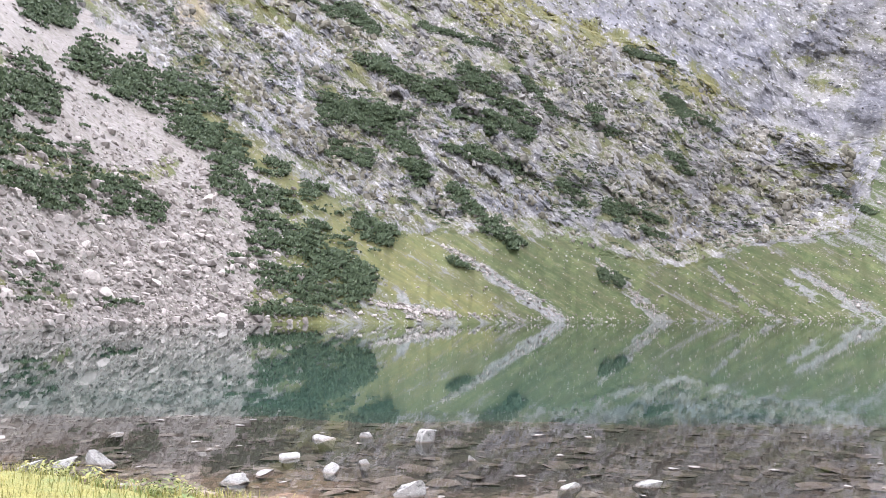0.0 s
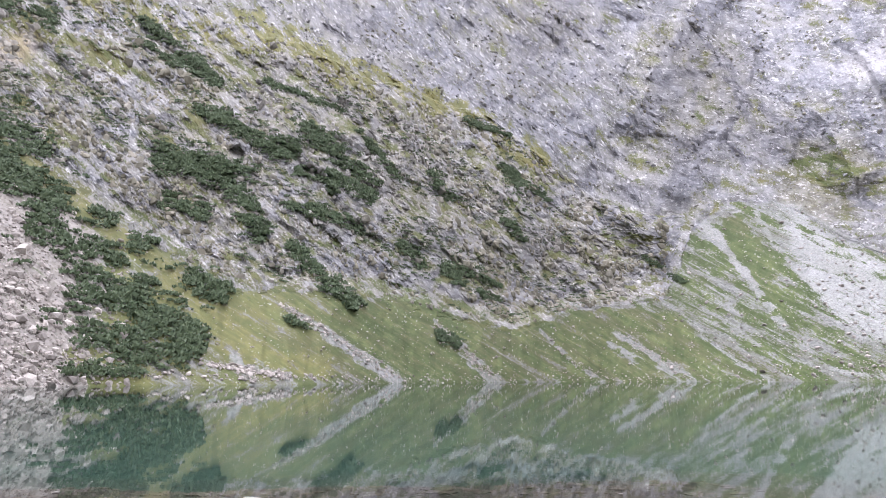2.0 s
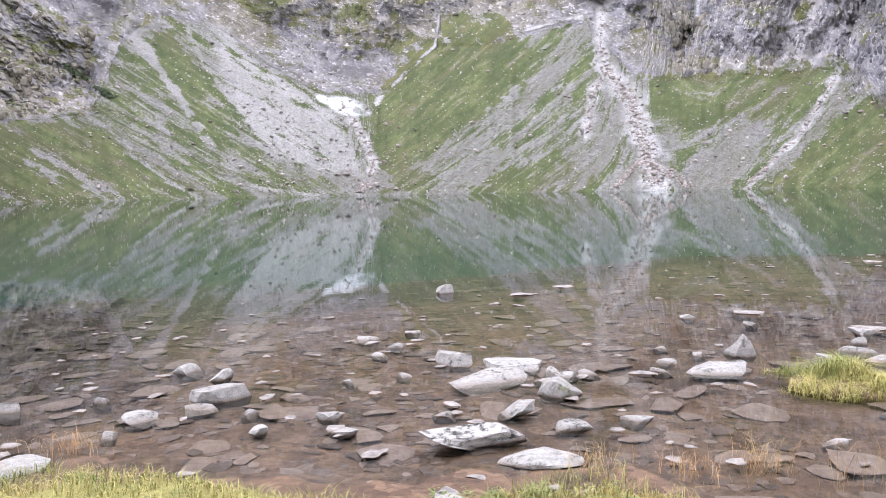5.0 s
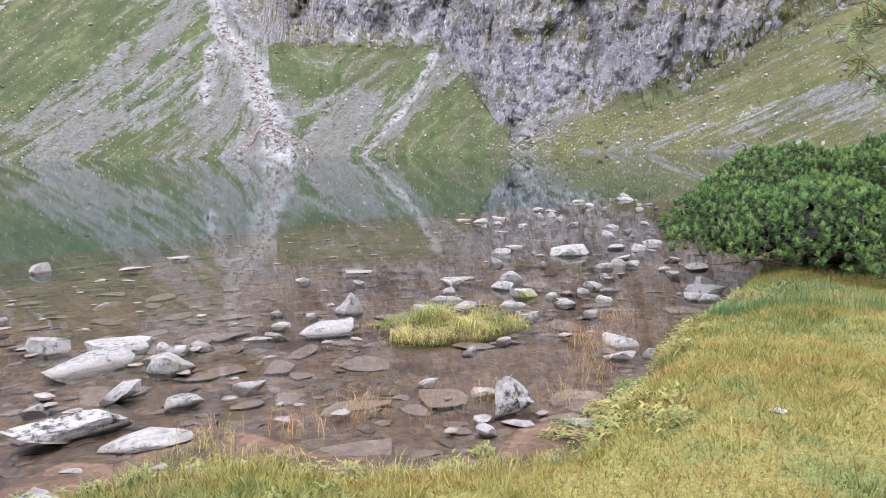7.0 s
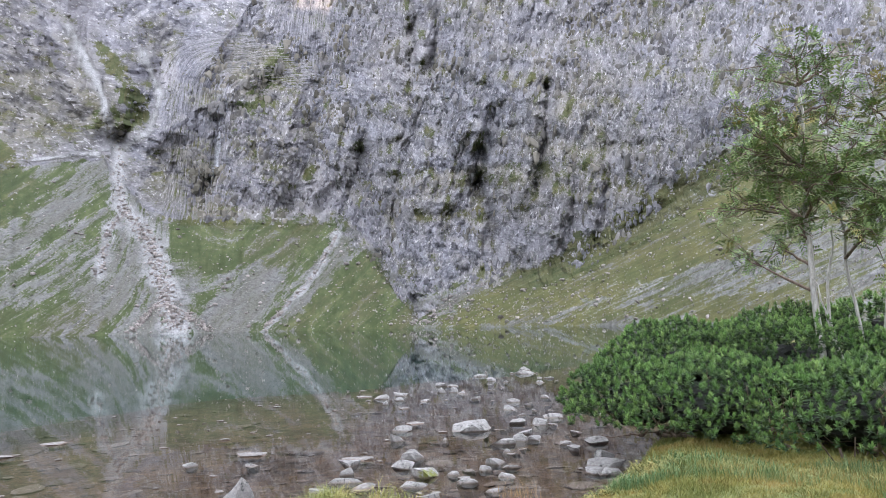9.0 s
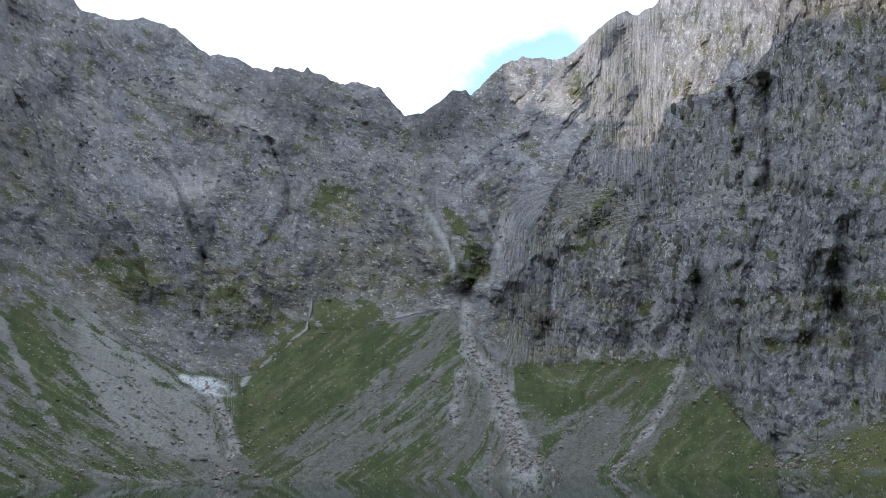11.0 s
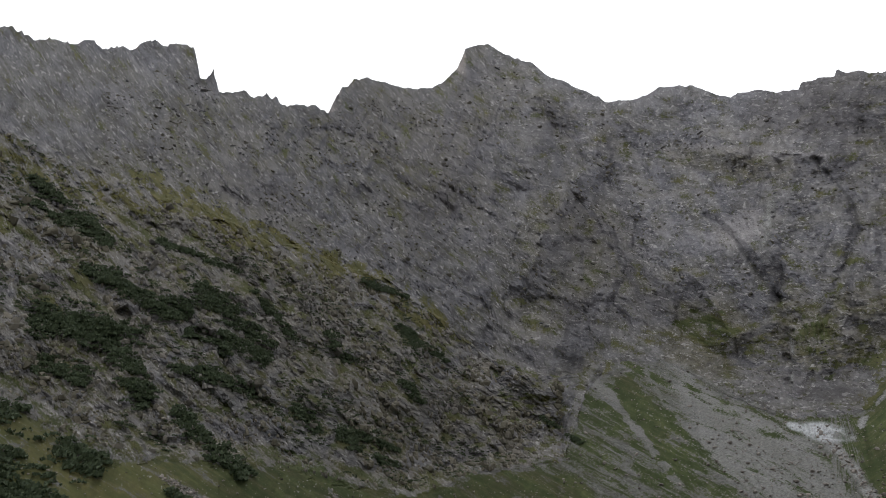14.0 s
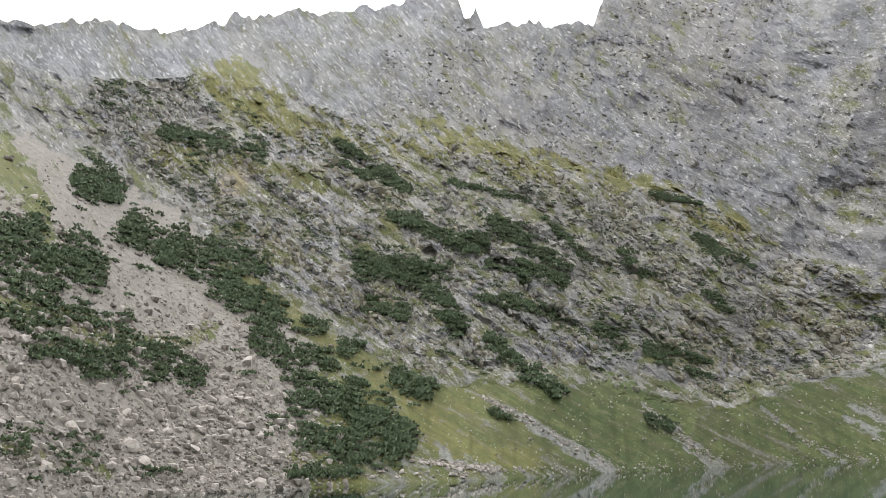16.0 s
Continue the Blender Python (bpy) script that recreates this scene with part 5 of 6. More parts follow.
def sunk_stone_material():
    m = Mat("sunk_stone", rough=0.8, spec=0.3)
    f = m.noise(m.pos, 10.0, 7, 0.7)
    col = m.mix(m.island(), (0.040, 0.027, 0.020), (0.215, 0.160, 0.128))
    col = m.mix(m.span(f, 0.35, 0.7, 0.0, 0.7), col, (0.075, 0.047, 0.033))
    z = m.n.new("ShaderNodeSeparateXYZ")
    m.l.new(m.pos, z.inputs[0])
    # darker with depth: the water's dimming put into the stones' colour
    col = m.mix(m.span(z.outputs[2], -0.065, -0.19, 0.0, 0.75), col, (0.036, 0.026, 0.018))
    dry = m.mix(m.span(f, 0.35, 0.65), (0.10, 0.092, 0.084), (0.27, 0.25, 0.232))
    col = m.mix(m.span(z.outputs[2], 0.004, 0.02), col, dry)
    return m.done(col, f, 0.5, 0.02)


M_SUNK = sunk_stone_material()


def height_at(x, y):
    x, y = np.atleast_1d(np.asarray(x, float)), np.atleast_1d(np.asarray(y, float))
    az_, r_ = np.degrees(np.arctan2(x, y)), np.hypot(x, y)
    return near_height(np.where(az_ < -82, az_ + 360, az_), r_, x, y)


def lake_stone(k, x, y, w, h, material, label, name, sub=2, turn=None, depth=0.75, tall=False):
    """One stone, its foot on the bed, its top h above the water; a tall one narrows upwards."""
    rg = np.random.default_rng(1000 + k)
    v, t = angular_stone(1000 + k, sub, 12, 0.10, (0.19, 0.38))
    bed_z = float(height_at(x, y)[0])
    low = min(bed_z, 0) - 0.03
    h = h if tall else min(0.72 * h, 0.5 * w)
    w *= 0.88
    full = h - low
    v = v.copy()
    # a broken, rather flat top
    v[:, 2] = np.minimum(v[:, 2], rg.uniform(0.22, 0.40) + 0.25 * v[:, 0] * rg.normal()) if k % 3 and not tall else v[:, 2]
    v[:, 2] /= np.ptp(v[:, 2])
    v[:, 0] *= w
    v[:, 1] *= w * depth * rg.uniform(0.85, 1.1)
    v[:, 2] = (v[:, 2] - v[:, 2].min()) * full
    v[:, :2] *= 1.02 - 0.30 * np.clip((full - h - v[:, 2:3]) / max(full - h, 0.05), 0, 1)
    if tall:
        v[:, :2] *= 1.08 - 0.42 * np.clip((v[:, 2:3] - full + h) / h, 0, 1)
    lean = rg.normal(0, 0.10)
    v[:, 2] += v[:, 0] * lean * (v[:, 2] / full)
    ob = mesh_object(name, v, t, material)
    ob.location = (x, y, low)
    face = math.atan2(x, y)
    ob.rotation_euler = (0, 0, -face + (rg.normal(0, 0.25) if turn is None else turn))
    return tagged(ob, label, "stone" if w < 0.45 else "boulder", "stones in the shallows")


BOULDERS = (
    (2.28, 5.99, 1.04, 0.21), (12.52, 8.86, 0.96, 0.21), (26.90, 16.17, 0.90, 0.21), (-10.00, 6.76, 0.53, 0.27),
    (0.53, 8.21, 0.71, 0.19), (-7.34, 10.76, 0.41, 0.30), (5.01, 14.72, 0.44, 0.28), (3.57, 8.20, 0.76, 0.15),
    (4.72, 3.93, 0.44, 0.29), (-5.36, 7.54, 0.43, 0.23), (3.09, 8.74, 0.46, 0.21), (3.11, 7.87, 1.00, 0.09),
    (23.21, 15.29, 0.50, 0.19), (6.32, 7.78, 0.40, 0.27), (19.07, 13.91, 0.39, 0.21), (18.74, 14.12, 0.34, 0.23),
    (-10.20, 5.98, 0.37, 0.20), (10.84, 5.28, 0.34, 0.20), (11.45, 7.37, 0.53, 0.13), (-7.56, 6.99, 0.47, 0.14),
    (8.55, 6.78, 0.40, 0.17), (10.80, 9.13, 0.35, 0.18), (13.82, 7.94, 0.34, 0.19), (-1.94, 6.48, 0.46, 0.14),
)
ROCKS = (
    (5.71, 7.31, 0.59, 0.11), (2.54, 5.37, 0.68, 0.09), (2.95, 6.65, 0.40, 0.15), (8.89, 7.35, 0.36, 0.17),
    (-10.13, 6.39, 0.39, 0.15), (15.80, 9.91, 0.40, 0.15), (16.45, 13.78, 0.40, 0.14), (7.10, 4.38, 0.46, 0.12),
    (0.16, 9.62, 0.40, 0.13), (7.71, 7.46, 0.56, 0.09), (11.87, 7.24, 0.29, 0.17), (-1.06, 6.67, 0.46, 0.11),
    (-7.00, 8.11, 0.31, 0.15), (-8.49, 10.66, 0.35, 0.13), (-1.45, 8.52, 0.33, 0.14), (-3.29, 9.53, 0.45, 0.10),
    (9.94, 4.76, 0.38, 0.11), (-8.85, 10.04, 0.50, 0.08), (-4.04, 8.88, 0.42, 0.09), (0.49, 9.06, 0.33, 0.12),
    (15.42, 13.40, 0.22, 0.17), (-8.19, 8.57, 0.36, 0.10), (8.11, 7.77, 0.24, 0.14), (6.66, 4.16, 0.35, 0.10),
)
COBBLES = (
    (3.13, 6.06, 0.37, 0.09), (-3.52, 7.84, 0.39, 0.08), (1.31, 7.10, 0.26, 0.12), (11.35, 5.99, 0.23, 0.14),
    (12.14, 7.17, 0.30, 0.11), (-0.25, 7.78, 0.36, 0.09), (1.69, 4.87, 0.31, 0.10), (8.54, 6.10, 0.33, 0.09),
    (-5.85, 9.81, 0.30, 0.10), (4.95, 4.40, 0.31, 0.09), (-12.15, 8.50, 0.42, 0.07), (6.86, 3.90, 0.19, 0.14),
    (2.74, 9.94, 0.29, 0.09), (3.94, 7.93, 0.28, 0.09), (7.38, 10.23, 0.27, 0.09), (9.30, 6.32, 0.24, 0.10),
    (3.68, 7.58, 0.28, 0.08), (-6.97, 8.73, 0.20, 0.11), (4.29, 3.76, 0.19, 0.11), (8.11, 4.01, 0.19, 0.11),
    (4.00, 7.67, 0.31, 0.07), (2.50, 10.61, 0.38, 0.05), (0.68, 6.93, 0.18, 0.11), (3.23, 10.79, 0.28, 0.07),
)
FAR_COBBLES = (
    (5.35, 7.77, 0.26, 0.07), (4.28, 7.67, 0.30, 0.06), (3.77, 6.04, 0.34, 0.06), (1.38, 6.64, 0.29, 0.06),
    (0.24, 7.89, 0.36, 0.05), (5.91, 7.99, 0.24, 0.07), (-0.48, 7.23, 0.18, 0.10), (-0.64, 8.53, 0.22, 0.08),
    (5.03, 7.51, 0.28, 0.06), (-2.95, 8.21, 0.31, 0.06), (0.66, 7.54, 0.23, 0.07), (4.87, 3.38, 0.28, 0.06),
    (2.38, 8.34, 0.21, 0.07), (2.36, 6.83, 0.25, 0.06), (2.45, 9.57, 0.27, 0.05), (4.89, 4.93, 0.26, 0.05),
    (1.76, 8.33, 0.15, 0.06), (-0.69, 6.65, 0.23, 0.04),
)
POINT_STONES = (
    (20.65, 15.65, 0.48, 0.18), (20.88, 15.25, 0.48, 0.12), (24.94, 17.01, 0.57, 0.14), (28.83, 17.37, 0.69, 0.25), (24.97, 14.01, 0.46, 0.11),
    (18.74, 10.62, 0.39, 0.10), (17.33, 10.80, 0.41, 0.15), (16.57, 13.04, 0.34, 0.08), (16.59, 14.56, 0.57, 0.14), (17.57, 14.66, 0.48, 0.18),
    (14.14, 8.62, 0.34, 0.08), (12.58, 7.61, 0.41, 0.10), (10.73, 6.86, 0.21, 0.08), (14.96, 8.29, 0.51, 0.12), (11.90, 6.45, 0.32, 0.08),
    (12.22, 6.05, 0.46, 0.17), (10.37, 5.02, 0.60, 0.15), (9.84, 6.49, 0.44, 0.11), (8.86, 6.50, 0.23, 0.08), (9.08, 5.82, 0.28, 0.07),
    (7.98, 6.49, 0.37, 0.09), (11.27, 8.44, 0.18, 0.07), (7.57, 5.90, 0.32, 0.08), (8.23, 5.48, 0.23, 0.06), (11.88, 9.93, 0.46, 0.17),
    (8.70, 8.23, 0.39, 0.10), (7.12, 7.29, 0.25, 0.06), (9.50, 7.78, 0.48, 0.18), (5.74, 8.51, 0.23, 0.06), (7.90, 9.46, 0.25, 0.06),
    (5.93, 5.39, 0.23, 0.08), (6.49, 5.44, 0.21, 0.05),
)


LONG_SLAB, CONE, UPRIGHT = 0, 8, 13
for k, (x, y, w, h) in enumerate(BOULDERS):
    mat, label, turn, dep = M_STONE, "pale grey granite boulder standing out of shallow water", None, 0.75
    if k == LONG_SLAB:
        mat, label, turn, dep = M_LICHEN, "long granite slab with black lichen at the water's edge", 0.22, 0.38
    elif k == CONE:
        mat, label = M_LICHEN, "pointed grey boulder with black lichen by the bank"
    elif k == 20:
        mat, label = M_MOSSY, "grey boulder with yellow moss in shallow water"
    lake_stone(k, x, y, w, h, mat, label, "lake_boulder", 4, turn, dep, k in (CONE, UPRIGHT))
for k, (x, y, w, h) in enumerate(ROCKS):
    lake_stone(100 + k, x, y, w, h, M_STONE, "pale grey granite stone standing out of shallow water", "lake_stone", 3)
for k, (x, y, w, h) in enumerate(COBBLES + FAR_COBBLES):
    lake_stone(200 + k, x, y, w, h, M_STONE, "small pale stone just breaking the calm water", "lake_stone", 2)
lake_stone(400, 3.55, 7.05, 0.5, 0.26, M_MOSSY, "grey boulder with yellow moss in shallow water", "lake_boulder", 3)

for k, (x, y, w, h) in enumerate(POINT_STONES):
    lake_stone(600 + k, x, y, w, h, M_STONE, "pale granite stone in the shallows near the grassy bank", "lake_stone", 2)

# more of them towards the bushy point
rng = np.random.default_rng(9)
for k in range(44):
    q = rng.random()
    a_ = rng.normal(57 + 2.5 * q, 2.6)
    r_ = 11 + 24 * q ** 1.2
    if r_ < float(np.interp(a_, AZ, rb)) + 0.5:
        continue
    w_ = rng.uniform(0.12, 0.36)
    lake_stone(500 + k, r_ * math.sin(radians(a_)), r_ * math.cos(radians(a_)), w_, w_ * rng.uniform(0.1, 0.35), M_STONE, "pale stone in the shallows by the bushy point", "lake_stone", 2)

# flat stones on the bed
n = 7200
az = rng.uniform(-72, 72, n)
edge, drop = np.interp(az, AZ, rb), np.interp(az, AZ, rd)
r = edge - 0.3 + (drop + 4 - edge) * rng.beta(1.0, 1.5, n)
x, y = r * np.sin(np.radians(az)), r * np.cos(np.radians(az))
z = height_at(x, y)
w = np.minimum(0.10 * (1 - rng.random(n)) ** -0.42, 0.48)
sandy = (fbm(np.stack([x * 0.35, y * 0.35, x * 0], 1), 3, 71) > 0.34) & (w < 0.4) & (az > 5)
ok = ~sandy
x, y, z, w, r = x[ok], y[ok], z[ok], w[ok], r[ok]
proud = np.where((np.degrees(np.arctan2(x, y)) > -25) & (np.degrees(np.arctan2(x, y)) < 60), 0.065, 0.03)
tall = np.where((rng.random(len(w)) < proud) & (z > -0.22), 0.012, np.minimum(z + 0.05 * w, -0.02))
order = np.argsort(r)
near_ids = [i for i in order if w[i] > 0.26][:240]
rest = np.setdiff1d(np.arange(len(w)), near_ids)
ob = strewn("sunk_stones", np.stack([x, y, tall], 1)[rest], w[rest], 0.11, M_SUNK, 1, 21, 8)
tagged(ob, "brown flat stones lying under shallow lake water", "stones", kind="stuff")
FLATS = []
for k in range(9):
    v, t = angular_stone(700 + k, 2, 9, 0.06)
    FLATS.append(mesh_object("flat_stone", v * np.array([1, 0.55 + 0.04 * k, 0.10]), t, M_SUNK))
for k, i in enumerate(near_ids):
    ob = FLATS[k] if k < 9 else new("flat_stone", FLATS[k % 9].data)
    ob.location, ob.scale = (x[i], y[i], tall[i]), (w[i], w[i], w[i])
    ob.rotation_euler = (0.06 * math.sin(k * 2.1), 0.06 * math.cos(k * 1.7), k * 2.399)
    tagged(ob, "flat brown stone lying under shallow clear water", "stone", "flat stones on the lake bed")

# ---- the grassy bank ----


def grass_material(name, a, b, tip):
    m = Mat(name, rough=0.65, spec=0.25)
    m.b.inputs["Subsurface Weight"].default_value = 0.0
    patch = m.noise(m.pos, 1.7, 5, 0.68)
    col = m.mix(m.island(), a, b)
    col = m.mix(m.span(patch, 0.47, 0.60, 0.0, 0.9), col, tip)
    broad = m.noise(m.pos, 0.8, 5, 0.70)
    col = m.mix(m.span(broad, 0.50, 0.58, 0.0, 0.75), col, (a[0] * 0.80, a[1] * 1.02, a[2] * 0.95))
    return m.done(col)


M_TURF = grass_material("bank_turf", (0.128, 0.125, 0.029), (0.262, 0.232, 0.055), (0.262, 0.185, 0.054))
M_LUSH = grass_material("lush_grass", (0.135, 0.140, 0.042), (0.30, 0.275, 0.090), (0.32, 0.265, 0.095))
M_DRY = grass_material("dry_grass", (0.27, 0.15, 0.062), (0.48, 0.35, 0.18), (0.38, 0.21, 0.085))
M_ISLET = grass_material("islet_grass", (0.17, 0.165, 0.045), (0.42, 0.38, 0.13), (0.34, 0.29, 0.10))
M_GREEN = grass_material("long_green_grass", (0.07, 0.12, 0.045), (0.19, 0.24, 0.09), (0.22, 0.23, 0.08))
M_HERB = grass_material("broad_leaves", (0.095, 0.115, 0.032), (0.24, 0.235, 0.072), (0.25, 0.205, 0.060))


def blades(c, h, w, bend, seed):
    """Points and triangles of bent grass blades."""
    rg = np.random.default_rng(seed)
    n_ = len(c)
    a = rg.uniform(0, 6.283, n_)
    out = np.stack([np.cos(a), np.sin(a), np.zeros(n_)], 1)
    side = np.stack([-np.sin(a), np.cos(a), np.zeros(n_)], 1) * (w / 2)[:, None]
    up = np.array([0, 0, 1.0])
    mid = c + up * (0.55 * h)[:, None] + out * (0.22 * bend * h)[:, None]
    tip = c + up * (h * (1 - 0.35 * bend))[:, None] + out * (0.75 * bend * h)[:, None]
    v = np.stack([c - side, c + side, mid - side * 0.8, mid + side * 0.8, tip], 1).reshape(-1, 3)
    t = np.array([(0, 1, 3), (0, 3, 2), (2, 3, 4)])
    return v, (t[None] + (np.arange(n_) * 5)[:, None, None]).reshape(-1, 3)


def bank_points(n_, a0, a1, r0_, r1_, seed, inside=0.0):
    rg = np.random.default_rng(seed)
    az_ = rg.uniform(a0, a1, n_)
    r_ = np.sqrt(rg.uniform(r0_ ** 2, r1_ ** 2, n_))
    x_, y_ = r_ * np.sin(np.radians(az_)), r_ * np.cos(np.radians(az_))
    ok_ = r_ < np.interp(az_, AZ, rb) + bank_wobble(x_, y_) - inside
    x_, y_ = x_[ok_], y_[ok_]
    return np.stack([x_, y_, height_at(x_, y_) - 0.01], 1)


rng = np.random.default_rng(14)
c = bank_points(470000, 8, 92, 2.6, 12.5, 31, 0.1)
clump = fbm(c * np.array([1.5, 1.5, 0]), 4, 51)
tussock = np.clip(fbm(c * np.array([4.5, 4.5, 0]), 3, 57) - 0.05, 0, 1)
h = rng.uniform(0.016, 0.045, len(c)) * (1 + 1.3 * np.clip(clump + 0.1, 0, 1) + 1.5 * tussock)
a = rng.uniform(0, 6.283, len(c))
side = np.stack([np.cos(a), np.sin(a), a * 0], 1) * rng.uniform(0.0024, 0.0060, len(c))[:, None]
tip = c + np.stack([rng.normal(0, 0.6, len(c)) * h, rng.normal(0, 0.6, len(c)) * h, h], 1)
v = np.stack([c - side, c + side, tip], 1).reshape(-1, 3)
tagged(mesh_object("bank_turf", v, np.arange(len(v)).reshape(-1, 3), M_TURF), "short yellowish green turf on the lake bank", "grass", kind="stuff")
c = bank_points(60000, 8, 92, 3.5, 12.5, 32, 0.0)
edge = np.interp(np.degrees(np.arctan2(c[:, 0], c[:, 1])), AZ, rb) - np.hypot(c[:, 0], c[:, 1])
clump = fbm(c * np.array([2.2, 2.2, 0]), 3, 52)
keep = ((edge < 0.9 + 0.6 * clump) & (clump > -0.1)) | ((clump > 0.42) & (rng.random(len(c)) < 0.5)) | ((np.hypot(c[:, 0], c[:, 1]) > 8.4) & (rng.random(len(c)) < 0.4))
c = c[keep]
v, t = blades(c, rng.uniform(0.05, 0.16, len(c)) * np.clip(1 + 1.3 * clump[keep], 0.5, 1.7), rng.uniform(0.003, 0.007, len(c)), rng.uniform(0.3, 1.1, len(c)), 62)
tagged(mesh_object("shore_grass", v, t, M_LUSH), "taller green grass along the water's edge", "grass", kind="stuff")
c = bank_points(30000, 62, 92, 7.0, 12.0, 34, 0.0)
clump = fbm(c * np.array([1.8, 1.8, 0]), 3, 53)
away = np.hypot(c[:, 0], c[:, 1])
keep = (away > 8.3 - 1.2 * clump) & (away < 9.5 + 0.3 * clump)
c, clump = c[keep], clump[keep]
v, t = blades(c, rng.uniform(0.06, 0.17, len(c)) * np.clip(1 + clump, 0.5, 1.6), rng.uniform(0.004, 0.008, len(c)), rng.uniform(0.3, 1.2, len(c)), 65)
tagged(mesh_object("long_grass", v, t, M_GREEN), "long dark green grass in front of the pine bush", "grass", kind="stuff")
c = bank_points(26000, -42, 9, 4.4, 9.0, 36, 0.0)
clump = fbm(c * np.array([2.0, 2.0, 0]), 3, 54)
c, clump = c[clump > -0.15], clump[clump > -0.15]
v, t = blades(c, rng.uniform(0.03, 0.12, len(c)) * np.clip(1 + clump, 0.6, 1.6), rng.uniform(0.004, 0.009, len(c)), rng.uniform(0.4, 1.3, len(c)), 66)
tagged(mesh_object("shore_grass", v, t, M_LUSH), "short yellow green grass along the stony shore", "grass", kind="stuff")
c = bank_points(9000, -82, -40, 8.0, 13, 33, 0.0)
v, t = blades(c, rng.uniform(0.05, 0.2, len(c)), rng.uniform(0.005, 0.010, len(c)), rng.uniform(0.3, 1.1, len(c)), 63)
tagged(mesh_object("shore_grass", v, t, M_LUSH), "tall yellow green grass on the near shore", "grass", kind="stuff")


def dry_tuft(x_, y_, spread, tall_, n_, seed):
    rg = np.random.default_rng(seed)
    q = rg.normal(0, spread * 0.45, (n_, 2))
    c_ = np.stack([x_ + q[:, 0], y_ + q[:, 1], np.maximum(height_at(x_ + q[:, 0], y_ + q[:, 1]), -0.05)], 1)
    v_, t_ = blades(c_, rg.uniform(0.3, 1.0, n_) * tall_, rg.uniform(0.0015, 0.0035, n_), rg.uniform(0.3, 1.5, n_), seed)
    root = new("dry_grass_tuft")
    tagged(part("dry_grass", mesh_object("dry_grass", v_, t_, M_DRY), root), kind="stuff")
    tagged(root, "tuft of dry orange grass at the water's edge", "grass tuft", "dry grass tufts")


TUFTS = ((-1.55, 6.75, 0.35, 0.42, 260), (-1.95, 7.0, 0.4, 0.36, 220), (-0.75, 7.1, 0.35, 0.30, 160), (4.05, 4.75, 0.22, 0.40, 170), (4.95, 4.2, 0.20, 0.34, 200), (3.45, 4.85, 0.28, 0.30, 150), (6.9, 4.55, 0.35, 0.34, 260), (7.25, 5.0, 0.3, 0.28, 160), (5.35, 3.75, 0.25, 0.32, 150), (6.1, 4.05, 0.3, 0.42, 140), (4.4, 4.3, 0.25, 0.5, 70), (8.1, 5.0, 0.3, 0.4, 120), (2.9, 5.25, 0.2, 0.25, 90))
for k, q in enumerate(TUFTS):
    dry_tuft(q[0], q[1], q[2], q[3], int(q[4] * 0.65), 800 + k)


def leafy_plant(x_, y_, size, leaves, seed, material, label):
    """A rosette of broad pointed leaves."""
    rg = np.random.default_rng(seed)
    stem = new("broad_leaved_plant")
    stem.location = (x_, y_, float(height_at(x_, y_)[0]))
    V, T = [], []
    for k in range(leaves * 3):
        a_, rise = k * 2.399 + rg.normal(0, 0.3), rg.uniform(0.1, 1.1)
        ln, wd = size * rg.uniform(0.26, 0.52), size * rg.uniform(0.09, 0.18)
        q = math.sqrt(rg.random())
        o, d = np.array([math.cos(a_ * 1.7) * q * size * 0.8, math.sin(a_ * 1.7) * q * size * 0.8, size * rg.uniform(0.05, 0.85) * (1.1 - q * q)]), np.array([math.cos(a_), math.sin(a_), 0])
        s_ = np.array([-d[1], d[0], 0])
        b = len(V)
        for q, ww in ((0.0, 0.25), (0.4, 1.0), (1.0, 0.08)):
            p = o + d * ln * q * math.cos(rise * (1 - 0.6 * q)) + np.array([0, 0, ln * (q * math.sin(rise) - 0.45 * q * q)])
            V += [p - s_ * wd * ww / 2 + np.array([0, 0, 0.15 * wd * ww]), p, p + s_ * wd * ww / 2 + np.array([0, 0, 0.15 * wd * ww])]
        for q in range(2):
            for e in (0, 1):
                i0 = b + 3 * q + e
                T += [(i0, i0 + 1, i0 + 4), (i0, i0 + 4, i0 + 3)]
    part("leaves", mesh_object("leaves", np.array(V), np.array(T), material, False), stem)
    tagged(stem, label, "plant", "broad-leaved plants on the bank")


HERBS = ((2.35, 5.05, 0.30, 26), (2.9, 4.75, 0.26, 22), (3.45, 4.25, 0.34, 24), (4.25, 3.75, 0.26, 24), (3.75, 4.1, 0.2, 16), (4.75, 3.5, 0.26, 24), (5.25, 3.4, 0.24, 20), (5.75, 3.5, 0.26, 22), (6.2, 3.65, 0.22, 18), (7.1, 3.85, 0.26, 22), (7.7, 3.85, 0.24, 20), (8.2, 3.9, 0.30, 24), (8.7, 3.7, 0.28, 22), (9.1, 4.0, 0.34, 18), (2.1, 5.15, 0.24, 18), (3.2, 4.6, 0.2, 16), (6.6, 3.7, 0.22, 18), (7.4, 3.6, 0.24, 20), (8.4, 3.45, 0.24, 20))
for k, (x_, y_, s_, n_) in enumerate(HERBS):
    a_ = math.degrees(math.atan2(x_, y_))
    far_ = min(1.0, (float(np.interp(a_, AZ, rb)) - 0.12) / math.hypot(x_, y_))
    x_, y_ = x_ * far_, y_ * far_
    leafy_plant(x_, y_, s_ * 0.42, n_ + 10, 900 + k, M_HERB, "yellow green broad-leaved herb on the grassy bank")
rng = np.random.default_rng(15)
